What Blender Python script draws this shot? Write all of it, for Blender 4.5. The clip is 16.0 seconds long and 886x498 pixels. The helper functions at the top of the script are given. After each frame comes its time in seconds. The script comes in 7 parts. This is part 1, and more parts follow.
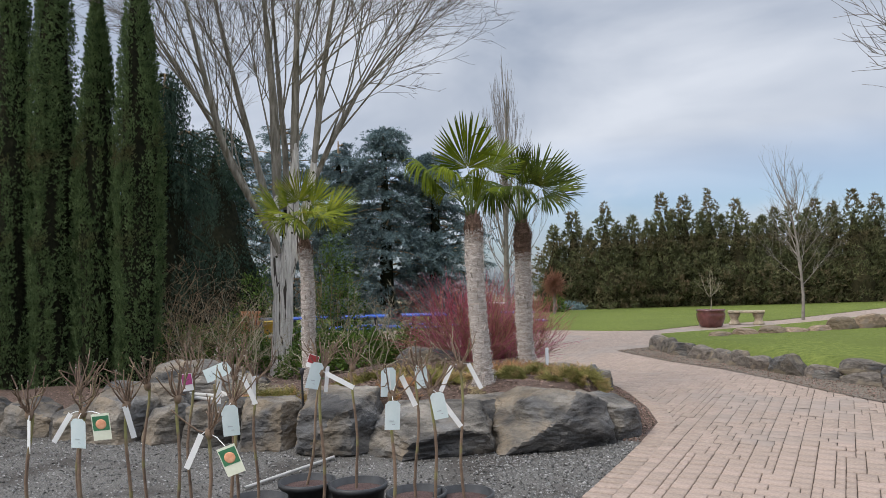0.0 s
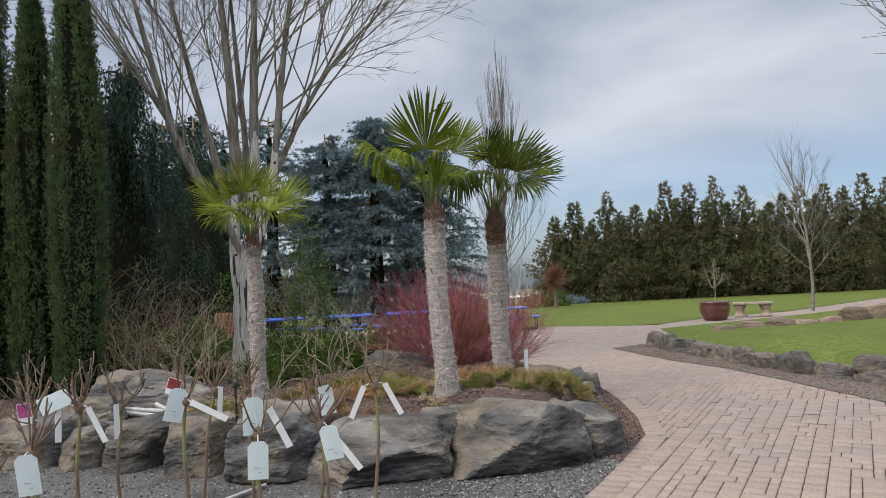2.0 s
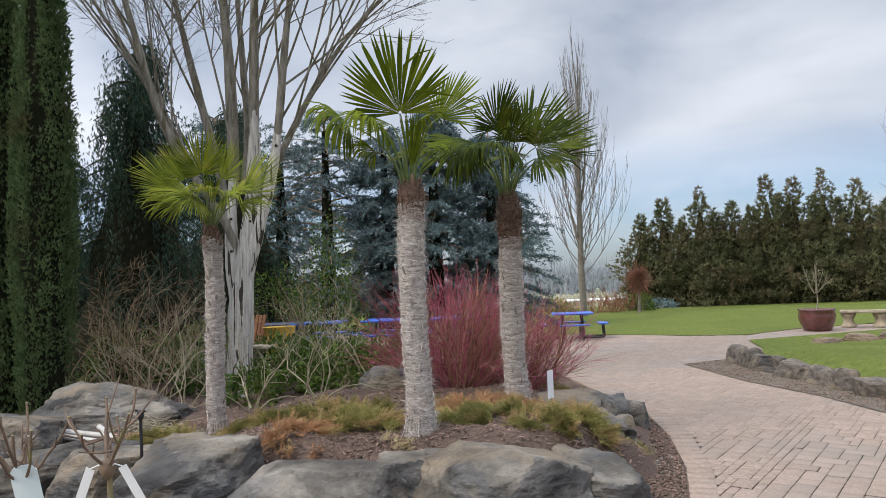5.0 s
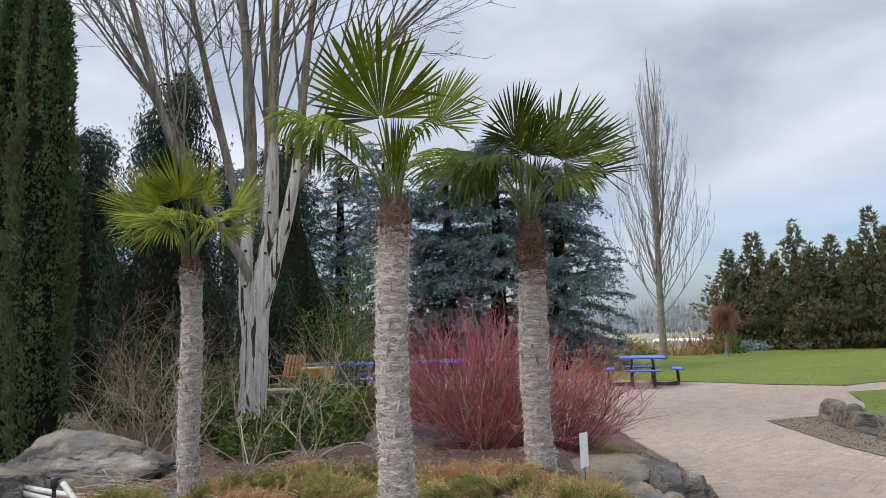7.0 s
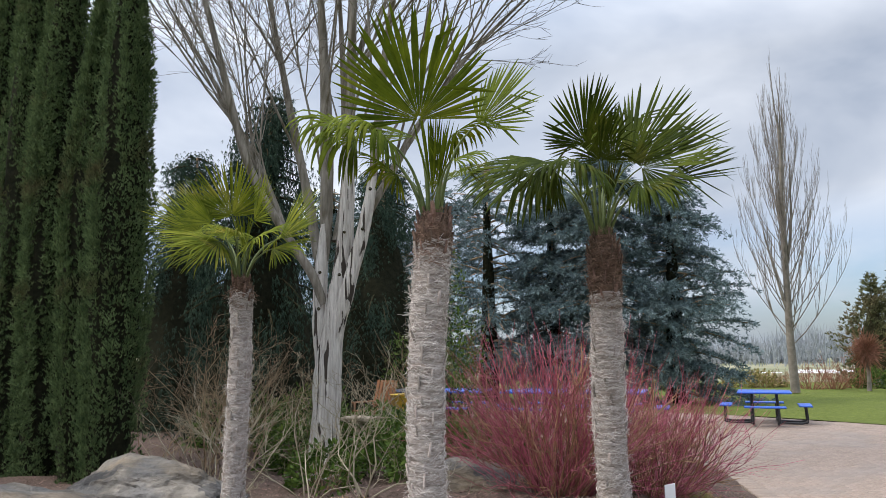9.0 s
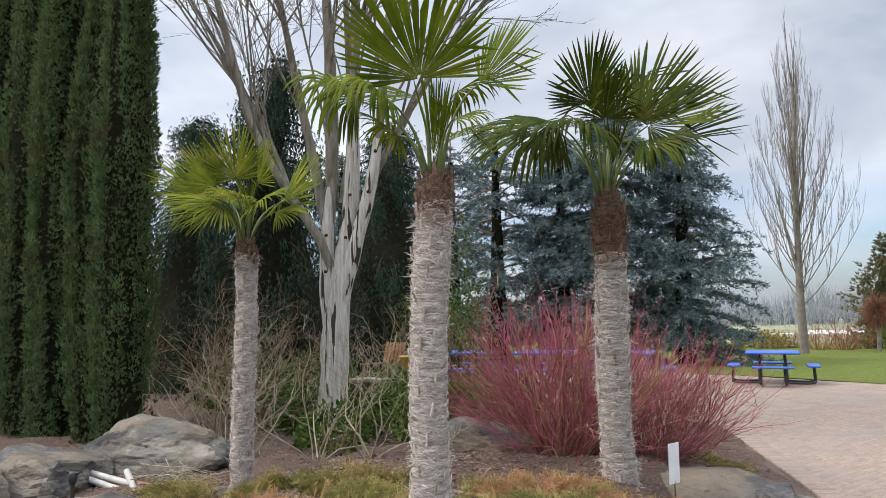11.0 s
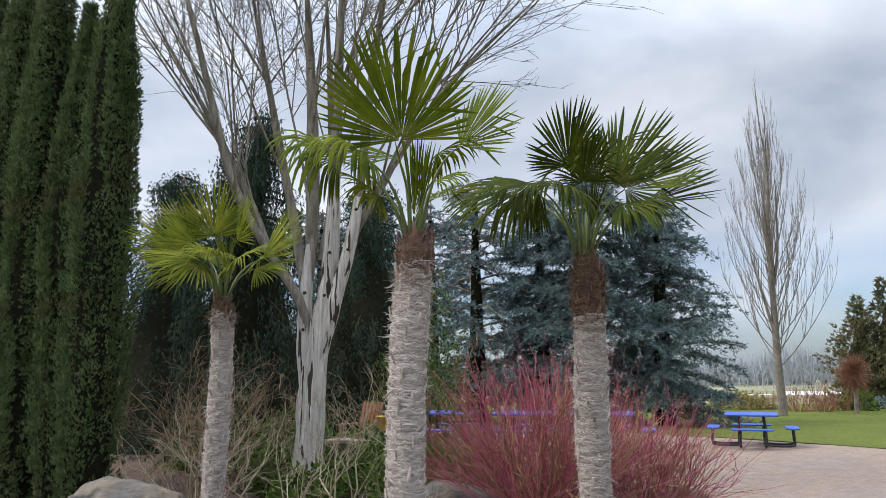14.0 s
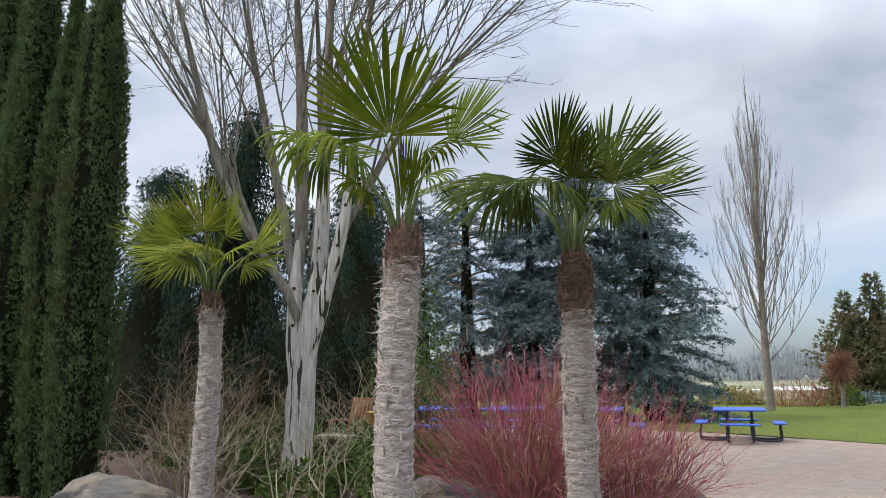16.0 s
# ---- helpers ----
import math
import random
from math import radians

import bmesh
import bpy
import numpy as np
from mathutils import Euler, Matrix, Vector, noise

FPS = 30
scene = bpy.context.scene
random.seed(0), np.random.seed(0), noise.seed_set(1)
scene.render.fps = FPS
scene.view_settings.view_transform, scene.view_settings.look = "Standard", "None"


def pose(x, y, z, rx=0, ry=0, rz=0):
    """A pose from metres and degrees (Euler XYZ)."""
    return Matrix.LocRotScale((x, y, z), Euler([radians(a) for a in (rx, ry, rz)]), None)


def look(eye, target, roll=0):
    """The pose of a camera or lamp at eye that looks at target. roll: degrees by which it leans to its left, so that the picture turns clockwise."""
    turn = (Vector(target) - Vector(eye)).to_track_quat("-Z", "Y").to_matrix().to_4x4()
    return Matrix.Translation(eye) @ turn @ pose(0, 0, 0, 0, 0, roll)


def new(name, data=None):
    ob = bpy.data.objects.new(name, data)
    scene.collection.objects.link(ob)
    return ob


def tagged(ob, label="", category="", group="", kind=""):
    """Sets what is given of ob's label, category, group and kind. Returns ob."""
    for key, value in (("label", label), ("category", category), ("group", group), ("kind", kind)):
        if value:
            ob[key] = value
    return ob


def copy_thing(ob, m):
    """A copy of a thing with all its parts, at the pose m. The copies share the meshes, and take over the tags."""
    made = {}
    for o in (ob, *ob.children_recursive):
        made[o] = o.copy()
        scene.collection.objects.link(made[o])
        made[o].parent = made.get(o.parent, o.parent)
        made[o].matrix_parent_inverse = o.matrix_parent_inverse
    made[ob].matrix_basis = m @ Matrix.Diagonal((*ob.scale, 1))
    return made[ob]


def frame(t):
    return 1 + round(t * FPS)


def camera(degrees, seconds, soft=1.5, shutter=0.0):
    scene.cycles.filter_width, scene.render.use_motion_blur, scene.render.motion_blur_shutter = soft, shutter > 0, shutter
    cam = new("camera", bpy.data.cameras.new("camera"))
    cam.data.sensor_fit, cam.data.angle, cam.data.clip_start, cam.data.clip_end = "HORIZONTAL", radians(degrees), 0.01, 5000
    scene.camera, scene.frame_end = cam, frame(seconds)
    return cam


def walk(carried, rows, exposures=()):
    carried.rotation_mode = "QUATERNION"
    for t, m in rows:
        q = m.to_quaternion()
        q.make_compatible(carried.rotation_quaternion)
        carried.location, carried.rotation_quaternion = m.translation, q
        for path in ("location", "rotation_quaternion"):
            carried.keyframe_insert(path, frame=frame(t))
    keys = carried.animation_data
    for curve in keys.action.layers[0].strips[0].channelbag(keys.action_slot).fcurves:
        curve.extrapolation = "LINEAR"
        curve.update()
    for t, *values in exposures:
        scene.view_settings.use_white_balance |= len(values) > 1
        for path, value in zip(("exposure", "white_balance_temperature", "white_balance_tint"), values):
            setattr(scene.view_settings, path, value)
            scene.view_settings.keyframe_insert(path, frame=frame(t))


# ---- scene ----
cam = camera(62.1, 16.0, soft=0.85)
METRES, EYE, TILT, LEAN, TURN = 5.0, 1.635, 2.75, 1.5, 0.0
ROWS = [
    (0.0, 0.0, 0.0, 0.0, -0.0, 0.0, 0.0),
    (0.5, 0.0098, 0.038, -0.0005, -0.61, -0.38, 0.38),
    (1.0, 0.0357, 0.0801, -0.0047, -1.17, -0.79, 0.94),
    (1.5, 0.0717, 0.1252, -0.0012, -0.74, -0.78, 1.15),
    (2.0, 0.097, 0.1799, -0.0059, 0.66, -0.36, 1.15),
    (2.5, 0.1303, 0.2269, -0.0066, 2.41, -0.34, 1.26),
    (3.0, 0.1682, 0.2755, -0.0087, 4.1, -1.15, 1.45),
    (3.5, 0.1842, 0.3322, -0.0161, 5.35, -1.59, 1.54),
    (4.0, 0.2066, 0.3919, -0.0182, 6.31, -0.94, 1.58),
    (6.5, 0.3248, 0.6841, -0.028, 12.25, 1.35, 0.57),
    (7.0, 0.341, 0.7366, -0.0283, 14.67, 2.82, 0.85),
    (7.5, 0.3615, 0.7882, -0.0279, 17.79, 3.81, 1.02),
    (8.0, 0.3675, 0.8365, -0.0316, 20.73, 4.45, 0.9),
    (8.5, 0.3768, 0.864, -0.0303, 23.06, 4.92, 0.68),
    (11.0, 0.3886, 0.8784, -0.0322, 24.64, 1.96, 0.68),
    (11.5, 0.3884, 0.8795, -0.0361, 24.09, -0.93, 1.07),
    (12.0, 0.3891, 0.8797, -0.0366, 23.31, -1.6, 1.08),
    (12.5, 0.3892, 0.8824, -0.0345, 22.81, 0.7, 0.78),
    (13.0, 0.3874, 0.8804, -0.0299, 22.88, 3.85, 0.46),
    (13.5, 0.387, 0.8807, -0.0284, 23.08, 5.87, 0.3),
    (14.0, 0.3884, 0.8791, -0.0291, 23.01, 6.41, 0.2),
    (14.5, 0.3896, 0.8781, -0.0297, 22.78, 6.34, 0.15),
    (15.0, 0.3911, 0.8764, -0.0291, 22.57, 6.26, 0.2),
    (15.5, 0.391, 0.8779, -0.0291, 22.43, 6.17, 0.26),
    (16.0, 0.3911, 0.8788, -0.029, 22.29, 6.08, 0.22),
]
EXPOSURES = [(0.0, 0.15, 6500, 10), (1.0, 0.17, 6500, 10), (2.0, 0.08, 6500, 10), (3.0, 0.14, 6500, 10), (4.2, 0.26, 6550, 10), (7.0, 0.26, 6500, 10), (8.7, 0.32, 6500, 10), (10.8, 0.4, 6600, 10), (11.5, 0.76, 6950, 11), (12.0, 0.96, 7100, 11), (12.5, 0.94, 7000, 12), (13.0, 0.64, 6700, 10), (13.6, 0.32, 6500, 10), (16.0, 0.31, 6500, 10)]
walk(cam, [(t, pose(0, 0, EYE, TILT, LEAN, TURN) @ pose(METRES * x, METRES * y, METRES * z, 90 + pitch, roll, yaw)) for t, x, y, z, yaw, pitch, roll in ROWS], EXPOSURES)

# ---- light ----
world = bpy.data.worlds.new("world")
scene.world = world
world.use_nodes = True
SUN_ELEVATION, SUN_ROTATION = radians(44), radians(234)


def build_sky():
    nt = world.node_tree
    nt.nodes.clear()
    n, l = nt.nodes.new, nt.links.new
    out, bg = n("ShaderNodeOutputWorld"), n("ShaderNodeBackground")
    tc, mp = n("ShaderNodeTexCoord"), n("ShaderNodeMapping")
    mp.inputs["Scale"].default_value = (1.0, 1.0, 2.6)
    mp.inputs["Rotation"].default_value = (0.1, 0.0, 0.5)
    l(tc.outputs["Generated"], mp.inputs["Vector"])
    sky = n("ShaderNodeTexSky")
    sky.sky_type, sky.sun_disc = "NISHITA", False
    sky.sun_elevation, sky.sun_rotation = SUN_ELEVATION, SUN_ROTATION
    sky.dust_density, sky.ozone_density = 1.5, 2.0
    blue = n("ShaderNodeMix")
    blue.data_type, blue.blend_type = "RGBA", "MULTIPLY"
    blue.inputs["Factor"].default_value = 1.0
    l(sky.outputs["Color"], blue.inputs["A"])
    blue.inputs["B"].default_value = (0.088, 0.1, 0.118, 1)
    deck = n("ShaderNodeTexNoise")
    deck.inputs["Scale"].default_value, deck.inputs["Detail"].default_value = 2.1, 5.0
    deck.inputs["Roughness"].default_value, deck.inputs["Distortion"].default_value = 0.5, 0.4
    l(mp.outputs["Vector"], deck.inputs["Vector"])
    tone = n("ShaderNodeValToRGB")
    tone.color_ramp.elements[0].position, tone.color_ramp.elements[0].color = 0.36, (0.36, 0.41, 0.5, 1)
    tone.color_ramp.elements[1].position, tone.color_ramp.elements[1].color = 0.64, (0.67, 0.705, 0.77, 1)
    l(deck.outputs["Fac"], tone.inputs["Fac"])
    gap = n("ShaderNodeTexNoise")
    gap.inputs["Scale"].default_value, gap.inputs["Detail"].default_value = 1.5, 6.0
    gap.inputs["Distortion"].default_value = 0.3
    shift = n("ShaderNodeVectorMath")
    shift.operation = "ADD"
    shift.inputs[1].default_value = (3.1, 1.7, 0.4)
    l(mp.outputs["Vector"], shift.inputs[0])
    l(shift.outputs["Vector"], gap.inputs["Vector"])
    cover = n("ShaderNodeValToRGB")
    cover.color_ramp.elements[0].position, cover.color_ramp.elements[1].position = 0.42, 0.55
    cover.color_ramp.elements[0].color, cover.color_ramp.elements[1].color = (0, 0, 0, 1), (0.75, 0.75, 0.75, 1)
    l(gap.outputs["Fac"], cover.inputs["Fac"])
    # the cloud breaks up low over the horizon
    low_z, low, thin = n("ShaderNodeSeparateXYZ"), n("ShaderNodeMapRange"), n("ShaderNodeMath")
    l(tc.outputs["Generated"], low_z.inputs["Vector"])
    l(low_z.outputs["Z"], low.inputs["Value"])
    low.inputs["From Min"].default_value, low.inputs["From Max"].default_value = 0.10, 0.19
    low.inputs["To Min"].default_value, low.inputs["To Max"].default_value = 1.0, 0.1
    thin.operation = "MULTIPLY"
    l(cover.outputs["Color"], thin.inputs[0])
    l(low.outputs["Result"], thin.inputs[1])
    mix = n("ShaderNodeMix")
    mix.data_type = "RGBA"
    l(thin.outputs["Value"], mix.inputs["Factor"])
    l(tone.outputs["Color"], mix.inputs["A"])
    l(blue.outputs["Result"], mix.inputs["B"])
    # cloud cover is brighter towards the zenith
    part_z, lift = n("ShaderNodeSeparateXYZ"), n("ShaderNodeMapRange")
    l(tc.outputs["Generated"], part_z.inputs["Vector"])
    l(part_z.outputs["Z"], lift.inputs["Value"])
    lift.inputs["From Min"].default_value, lift.inputs["From Max"].default_value = 0.36, 1.0
    lift.inputs["To Min"].default_value, lift.inputs["To Max"].default_value = 1.0, 3.8
    # thinner, brighter cloud towards the west
    west, glow = n("ShaderNodeMapRange"), n("ShaderNodeMath")
    l(part_z.outputs["X"], west.inputs["Value"])
    west.inputs["From Min"].default_value, west.inputs["From Max"].default_value = 0.0, -0.6
    west.inputs["To Min"].default_value, west.inputs["To Max"].default_value = 1.0, 1.2
    glow.operation = "MULTIPLY"
    l(lift.outputs["Result"], glow.inputs[0])
    l(west.outputs["Result"], glow.inputs[1])
    l(glow.outputs["Value"], bg.inputs["Strength"])
    l(mix.outputs["Result"], bg.inputs["Color"])
    l(bg.outputs["Background"], out.inputs["Surface"])


build_sky()
sun = new("sun", bpy.data.lights.new("sun", "SUN"))
sun.data.energy, sun.data.angle, sun.data.color = 2.0, radians(20), (1.0, 0.93, 0.82)
sun.matrix_world = look((0, 0, 30), (0 + 30 * math.sin(SUN_ROTATION + math.pi) / math.tan(SUN_ELEVATION), 30 * math.cos(SUN_ROTATION + math.pi) / math.tan(SUN_ELEVATION), 0))

# ---- materials ----


def mat(name, low, high, rough=0.8, scale=20.0, bump=0.3, island=0.0, obj=0.0, patch=None, patch_scale=1.5, patch_at=(0.5, 0.65),
        leaf=0.0, metal=0.0, spec=0.5, stretch=(1, 1, 1), dist=0.01, coat=0.0, wave=None):
    """Grain between two colours, a second colour in patches, per-piece variation, and fine relief."""
    m = bpy.data.materials.new(name)
    m.use_nodes = True
    nt = m.node_tree
    n, l = nt.nodes.new, nt.links.new
    bs = nt.nodes["Principled BSDF"]
    tc, mp = n("ShaderNodeTexCoord"), n("ShaderNodeMapping")
    mp.inputs["Scale"].default_value = stretch
    l(tc.outputs["Object"], mp.inputs["Vector"])
    fine = n("ShaderNodeTexNoise")
    fine.inputs["Scale"].default_value, fine.inputs["Detail"].default_value = scale, 6.0
    fine.inputs["Roughness"].default_value = 0.65
    l(mp.outputs["Vector"], fine.inputs["Vector"])
    ramp = n("ShaderNodeValToRGB")
    ramp.color_ramp.elements[0].position, ramp.color_ramp.elements[1].position = 0.32, 0.7
    ramp.color_ramp.elements[0].color, ramp.color_ramp.elements[1].color = (*low, 1), (*high, 1)
    l(fine.outputs["Fac"], ramp.inputs["Fac"])
    colour = ramp.outputs["Color"]
    if patch:
        big = n("ShaderNodeTexNoise")
        big.inputs["Scale"].default_value, big.inputs["Detail"].default_value = patch_scale, 5.0
        big.inputs["Distortion"].default_value = 0.6
        l(mp.outputs["Vector"], big.inputs["Vector"])
        edge = n("ShaderNodeValToRGB")
        edge.color_ramp.elements[0].position, edge.color_ramp.elements[1].position = patch_at
        l(big.outputs["Fac"], edge.inputs["Fac"])
        mix = n("ShaderNodeMix")
        mix.data_type = "RGBA"
        l(edge.outputs["Color"], mix.inputs["Factor"])
        l(colour, mix.inputs["A"])
        mix.inputs["B"].default_value = (*patch, 1)
        colour = mix.outputs["Result"]
    for amount, node, socket in ((island, "ShaderNodeNewGeometry", "Random Per Island"), (obj, "ShaderNodeObjectInfo", "Random")):
        if amount:
            src, rng, hsv = n(node), n("ShaderNodeMapRange"), n("ShaderNodeHueSaturation")
            rng.inputs["To Min"].default_value, rng.inputs["To Max"].default_value = 1 - amount, 1 + amount
            l(src.outputs[socket], rng.inputs["Value"])
            l(rng.outputs["Result"], hsv.inputs["Value"])
            hue = n("ShaderNodeMapRange")
            hue.inputs["To Min"].default_value, hue.inputs["To Max"].default_value = 0.5 + 0.03 * amount, 0.5 - 0.03 * amount
            l(src.outputs[socket], hue.inputs["Value"])
            l(hue.outputs["Result"], hsv.inputs["Hue"])
            l(colour, hsv.inputs["Color"])
            colour = hsv.outputs["Color"]
    l(colour, bs.inputs["Base Color"])
    bs.inputs["Roughness"].default_value, bs.inputs["Metallic"].default_value = rough, metal
    bs.inputs["Coat Weight"].default_value = coat
    bs.inputs["Specular IOR Level"].default_value = 0.1 if leaf else spec
    if bump:
        bp = n("ShaderNodeBump")
        bp.inputs["Strength"].default_value, bp.inputs["Distance"].default_value = bump, dist
        l(fine.outputs["Fac"], bp.inputs["Height"])
        l(bp.outputs["Normal"], bs.inputs["Normal"])
    if leaf:
        tr, ms = n("ShaderNodeBsdfTranslucent"), n("ShaderNodeMixShader")
        l(colour, tr.inputs["Color"])
        ms.inputs["Fac"].default_value = leaf
        l(bs.outputs["BSDF"], ms.inputs[1])
        l(tr.outputs["BSDF"], ms.inputs[2])
        l(ms.outputs["Shader"], nt.nodes["Material Output"].inputs["Surface"])
    return m


def rock_mat(name, low, middle, high, tan_from=0.5, tan_much=0.75):
    """Dark basalt: slanting bands, tan weathered skin, pale lichen specks and dark cracks."""
    m = bpy.data.materials.new(name)
    m.use_nodes = True
    nt = m.node_tree
    n, l = nt.nodes.new, nt.links.new
    bs = nt.nodes["Principled BSDF"]
    tc, mp, info, add = n("ShaderNodeTexCoord"), n("ShaderNodeMapping"), n("ShaderNodeObjectInfo"), n("ShaderNodeVectorMath")
    add.operation = "ADD"
    l(tc.outputs["Object"], add.inputs[0])
    l(info.outputs["Location"], add.inputs[1])
    l(add.outputs["Vector"], mp.inputs["Vector"])
    mp.inputs["Rotation"].default_value, mp.inputs["Scale"].default_value = (0.3, 0.6, 0.2), (1.0, 1.0, 2.6)

    def tex(scale, detail, rough, warp, source):
        t = n("ShaderNodeTexNoise")
        t.inputs["Scale"].default_value, t.inputs["Detail"].default_value = scale, detail
        t.inputs["Roughness"].default_value, t.inputs["Distortion"].default_value = rough, warp
        l(source, t.inputs["Vector"])
        return t.outputs["Fac"]

    def ramp(fac, rows):
        r = n("ShaderNodeValToRGB")
        for i, (at, c) in enumerate(rows):
            e = r.color_ramp.elements[i] if i < 2 else r.color_ramp.elements.new(at)
            e.position, e.color = at, (*c, 1)
        l(fac, r.inputs["Fac"])
        return r.outputs["Color"]

    def blend(fac, a, b, kind="MIX"):
        x = n("ShaderNodeMix")
        x.data_type, x.blend_type = "RGBA", kind
        l(fac, x.inputs["Factor"])
        l(a, x.inputs["A"])
        if isinstance(b, tuple):
            x.inputs["B"].default_value = (*b, 1)
        else:
            l(b, x.inputs["B"])
        return x.outputs["Result"]

    bands = tex(2.2, 7, 0.58, 0.15, mp.outputs["Vector"])
    grain = tex(34, 8, 0.72, 0.1, add.outputs["Vector"])
    skin = tex(1.15, 5, 0.55, 0.25, add.outputs["Vector"])
    cool = tex(1.7, 4, 0.5, 0.2, mp.outputs["Vector"])
    spots = tex(8, 6, 0.75, 0.2, add.outputs["Vector"])
    chips_ = tex(6.5, 6, 0.6, 0.0, mp.outputs["Vector"])
    crack = n("ShaderNodeTexVoronoi")
    crack.feature = "DISTANCE_TO_EDGE"
    crack.inputs["Scale"].default_value = 1.2
    warped = n("ShaderNodeMix")
    warped.data_type = "VECTOR"
    warped.inputs["Factor"].default_value = 0.3
    wild = n("ShaderNodeTexNoise")
    wild.inputs["Scale"].default_value, wild.inputs["Detail"].default_value = 3.5, 4.0
    l(add.outputs["Vector"], wild.inputs["Vector"])
    l(mp.outputs["Vector"], warped.inputs["A"])
    l(wild.outputs["Color"], warped.inputs["B"])
    l(warped.outputs["Result"], crack.inputs["Vector"])
    base = ramp(bands, [(0.36, low), (0.64, high), (0.5, middle)])
    base = blend(ramp(cool, [(0.5, (0, 0, 0)), (0.62, (0.6, 0.6, 0.6))]), base, (0.112, 0.112, 0.114))
    base = blend(ramp(skin, [(tan_from, (0, 0, 0)), (tan_from + 0.11, (tan_much, tan_much, tan_much))]), base, (0.255, 0.195, 0.13))
    base = blend(ramp(spots, [(0.58, (0, 0, 0)), (0.72, (0.55, 0.55, 0.55))]), base, (0.3, 0.28, 0.25))
    base = blend(ramp(grain, [(0.3, (0.45, 0.45, 0.45)), (0.5, (0, 0, 0))]), base, (0.05, 0.047, 0.044))
    base = blend(ramp(crack.outputs["Distance"], [(0.0, (0.4, 0.4, 0.4)), (0.014, (0, 0, 0))]), base, (0.03, 0.028, 0.026))
    tint = n("ShaderNodeHueSaturation")
    rng = n("ShaderNodeMapRange")
    rng.inputs["To Min"].default_value, rng.inputs["To Max"].default_value = 0.88, 1.15
    l(info.outputs["Random"], rng.inputs["Value"])
    l(rng.outputs["Result"], tint.inputs["Value"])
    l(base, tint.inputs["Color"])
    l(tint.outputs["Color"], bs.inputs["Base Color"])
    bs.inputs["Roughness"].default_value, bs.inputs["Specular IOR Level"].default_value = 0.75, 0.35
    first, second = n("ShaderNodeBump"), n("ShaderNodeBump")
    first.inputs["Strength"].default_value, first.inputs["Distance"].default_value = 0.9, 0.05
    second.inputs["Strength"].default_value, second.inputs["Distance"].default_value = 0.8, 0.014
    l(chips_, first.inputs["Height"])
    l(grain, second.inputs["Height"])
    l(first.outputs["Normal"], second.inputs["Normal"])
    l(second.outputs["Normal"], bs.inputs["Normal"])
    return m


GRASS = mat("lawn_turf", (0.066, 0.09, 0.018), (0.18, 0.205, 0.052), 0.95, 11, 0.7, patch=(0.1, 0.122, 0.03), patch_scale=0.8, patch_at=(0.4, 0.7), dist=0.05, spec=0.08)
BLADE = mat("grass_blade", (0.12, 0.165, 0.032), (0.235, 0.28, 0.068), 0.8, 1.5, 0, island=0.2, leaf=0.45)
FIELD = mat("far_field", (0.10, 0.12, 0.05), (0.25, 0.24, 0.14), 0.95, 0.08, 0, patch=(0.33, 0.30, 0.2), patch_scale=0.02)
PAVER = mat("paver_clay", (0.243, 0.183, 0.147), (0.357, 0.279, 0.227), 0.9, 34, 0.45, obj=0.08, island=0.08, patch=(0.276, 0.225, 0.191), patch_scale=0.9, dist=0.004, spec=0.2)
SAND = mat("joint_sand", (0.075, 0.06, 0.049), (0.19, 0.152, 0.124), 0.95, 60, 0.5, spec=0.1)
GRAVEL = mat("gravel_bed", (0.04, 0.037, 0.034), (0.23, 0.217, 0.2), 0.95, 70, 1.0, patch=(0.075, 0.067, 0.06), patch_scale=1.3, dist=0.015, spec=0.15)
STRIPGRAVEL = mat("strip_gravel", (0.075, 0.062, 0.05), (0.25, 0.21, 0.17), 0.95, 55, 1.0, patch=(0.14, 0.112, 0.085), patch_scale=2.3, dist=0.015, spec=0.1)
PEBBLE = mat("pebble", (0.085, 0.082, 0.078), (0.28, 0.27, 0.256), 0.8, 40, 0.2, island=0.65)
MULCH = mat("mulch", (0.05, 0.035, 0.029), (0.2, 0.14, 0.113), 0.95, 55, 1.0, patch=(0.15, 0.107, 0.088), patch_scale=1.4, dist=0.02, spec=0.1)
CHIP = mat("bark_chip", (0.075, 0.05, 0.04), (0.27, 0.19, 0.15), 0.9, 30, 0.2, island=0.6, spec=0.15)
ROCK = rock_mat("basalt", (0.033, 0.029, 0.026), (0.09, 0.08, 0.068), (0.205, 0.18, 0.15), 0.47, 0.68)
# pale skin and dark breaks also carry light and shade between boulder faces
ROCKSKIN_LIT = rock_mat("weathered_lit_basalt", (0.055, 0.048, 0.041), (0.125, 0.11, 0.091), (0.26, 0.23, 0.192), 0.5, 0.5)
ROCKBREAK_SHADED = rock_mat("broken_shaded_basalt", (0.022, 0.021, 0.021), (0.062, 0.057, 0.053), (0.16, 0.147, 0.132), 0.54, 0.5)
WALLROCK = mat("wall_rock", (0.045, 0.038, 0.032), (0.16, 0.137, 0.115), 0.85, 9, 0.9, obj=0.25, patch=(0.17, 0.14, 0.1), patch_scale=2.5, dist=0.025, spec=0.3)
FROND = mat("palm_blade", (0.05, 0.078, 0.005), (0.145, 0.18, 0.011), 0.62, 6, 0.1, island=0.3, patch=(0.2, 0.205, 0.02), patch_scale=2.4, patch_at=(0.56, 0.75), leaf=0.22)
FROND_DARK = mat("palm_blade_dark", (0.022, 0.038, 0.004), (0.072, 0.096, 0.009), 0.62, 6, 0.1, island=0.3, patch=(0.15, 0.12, 0.018), patch_scale=1.6, patch_at=(0.56, 0.72), leaf=0.2)
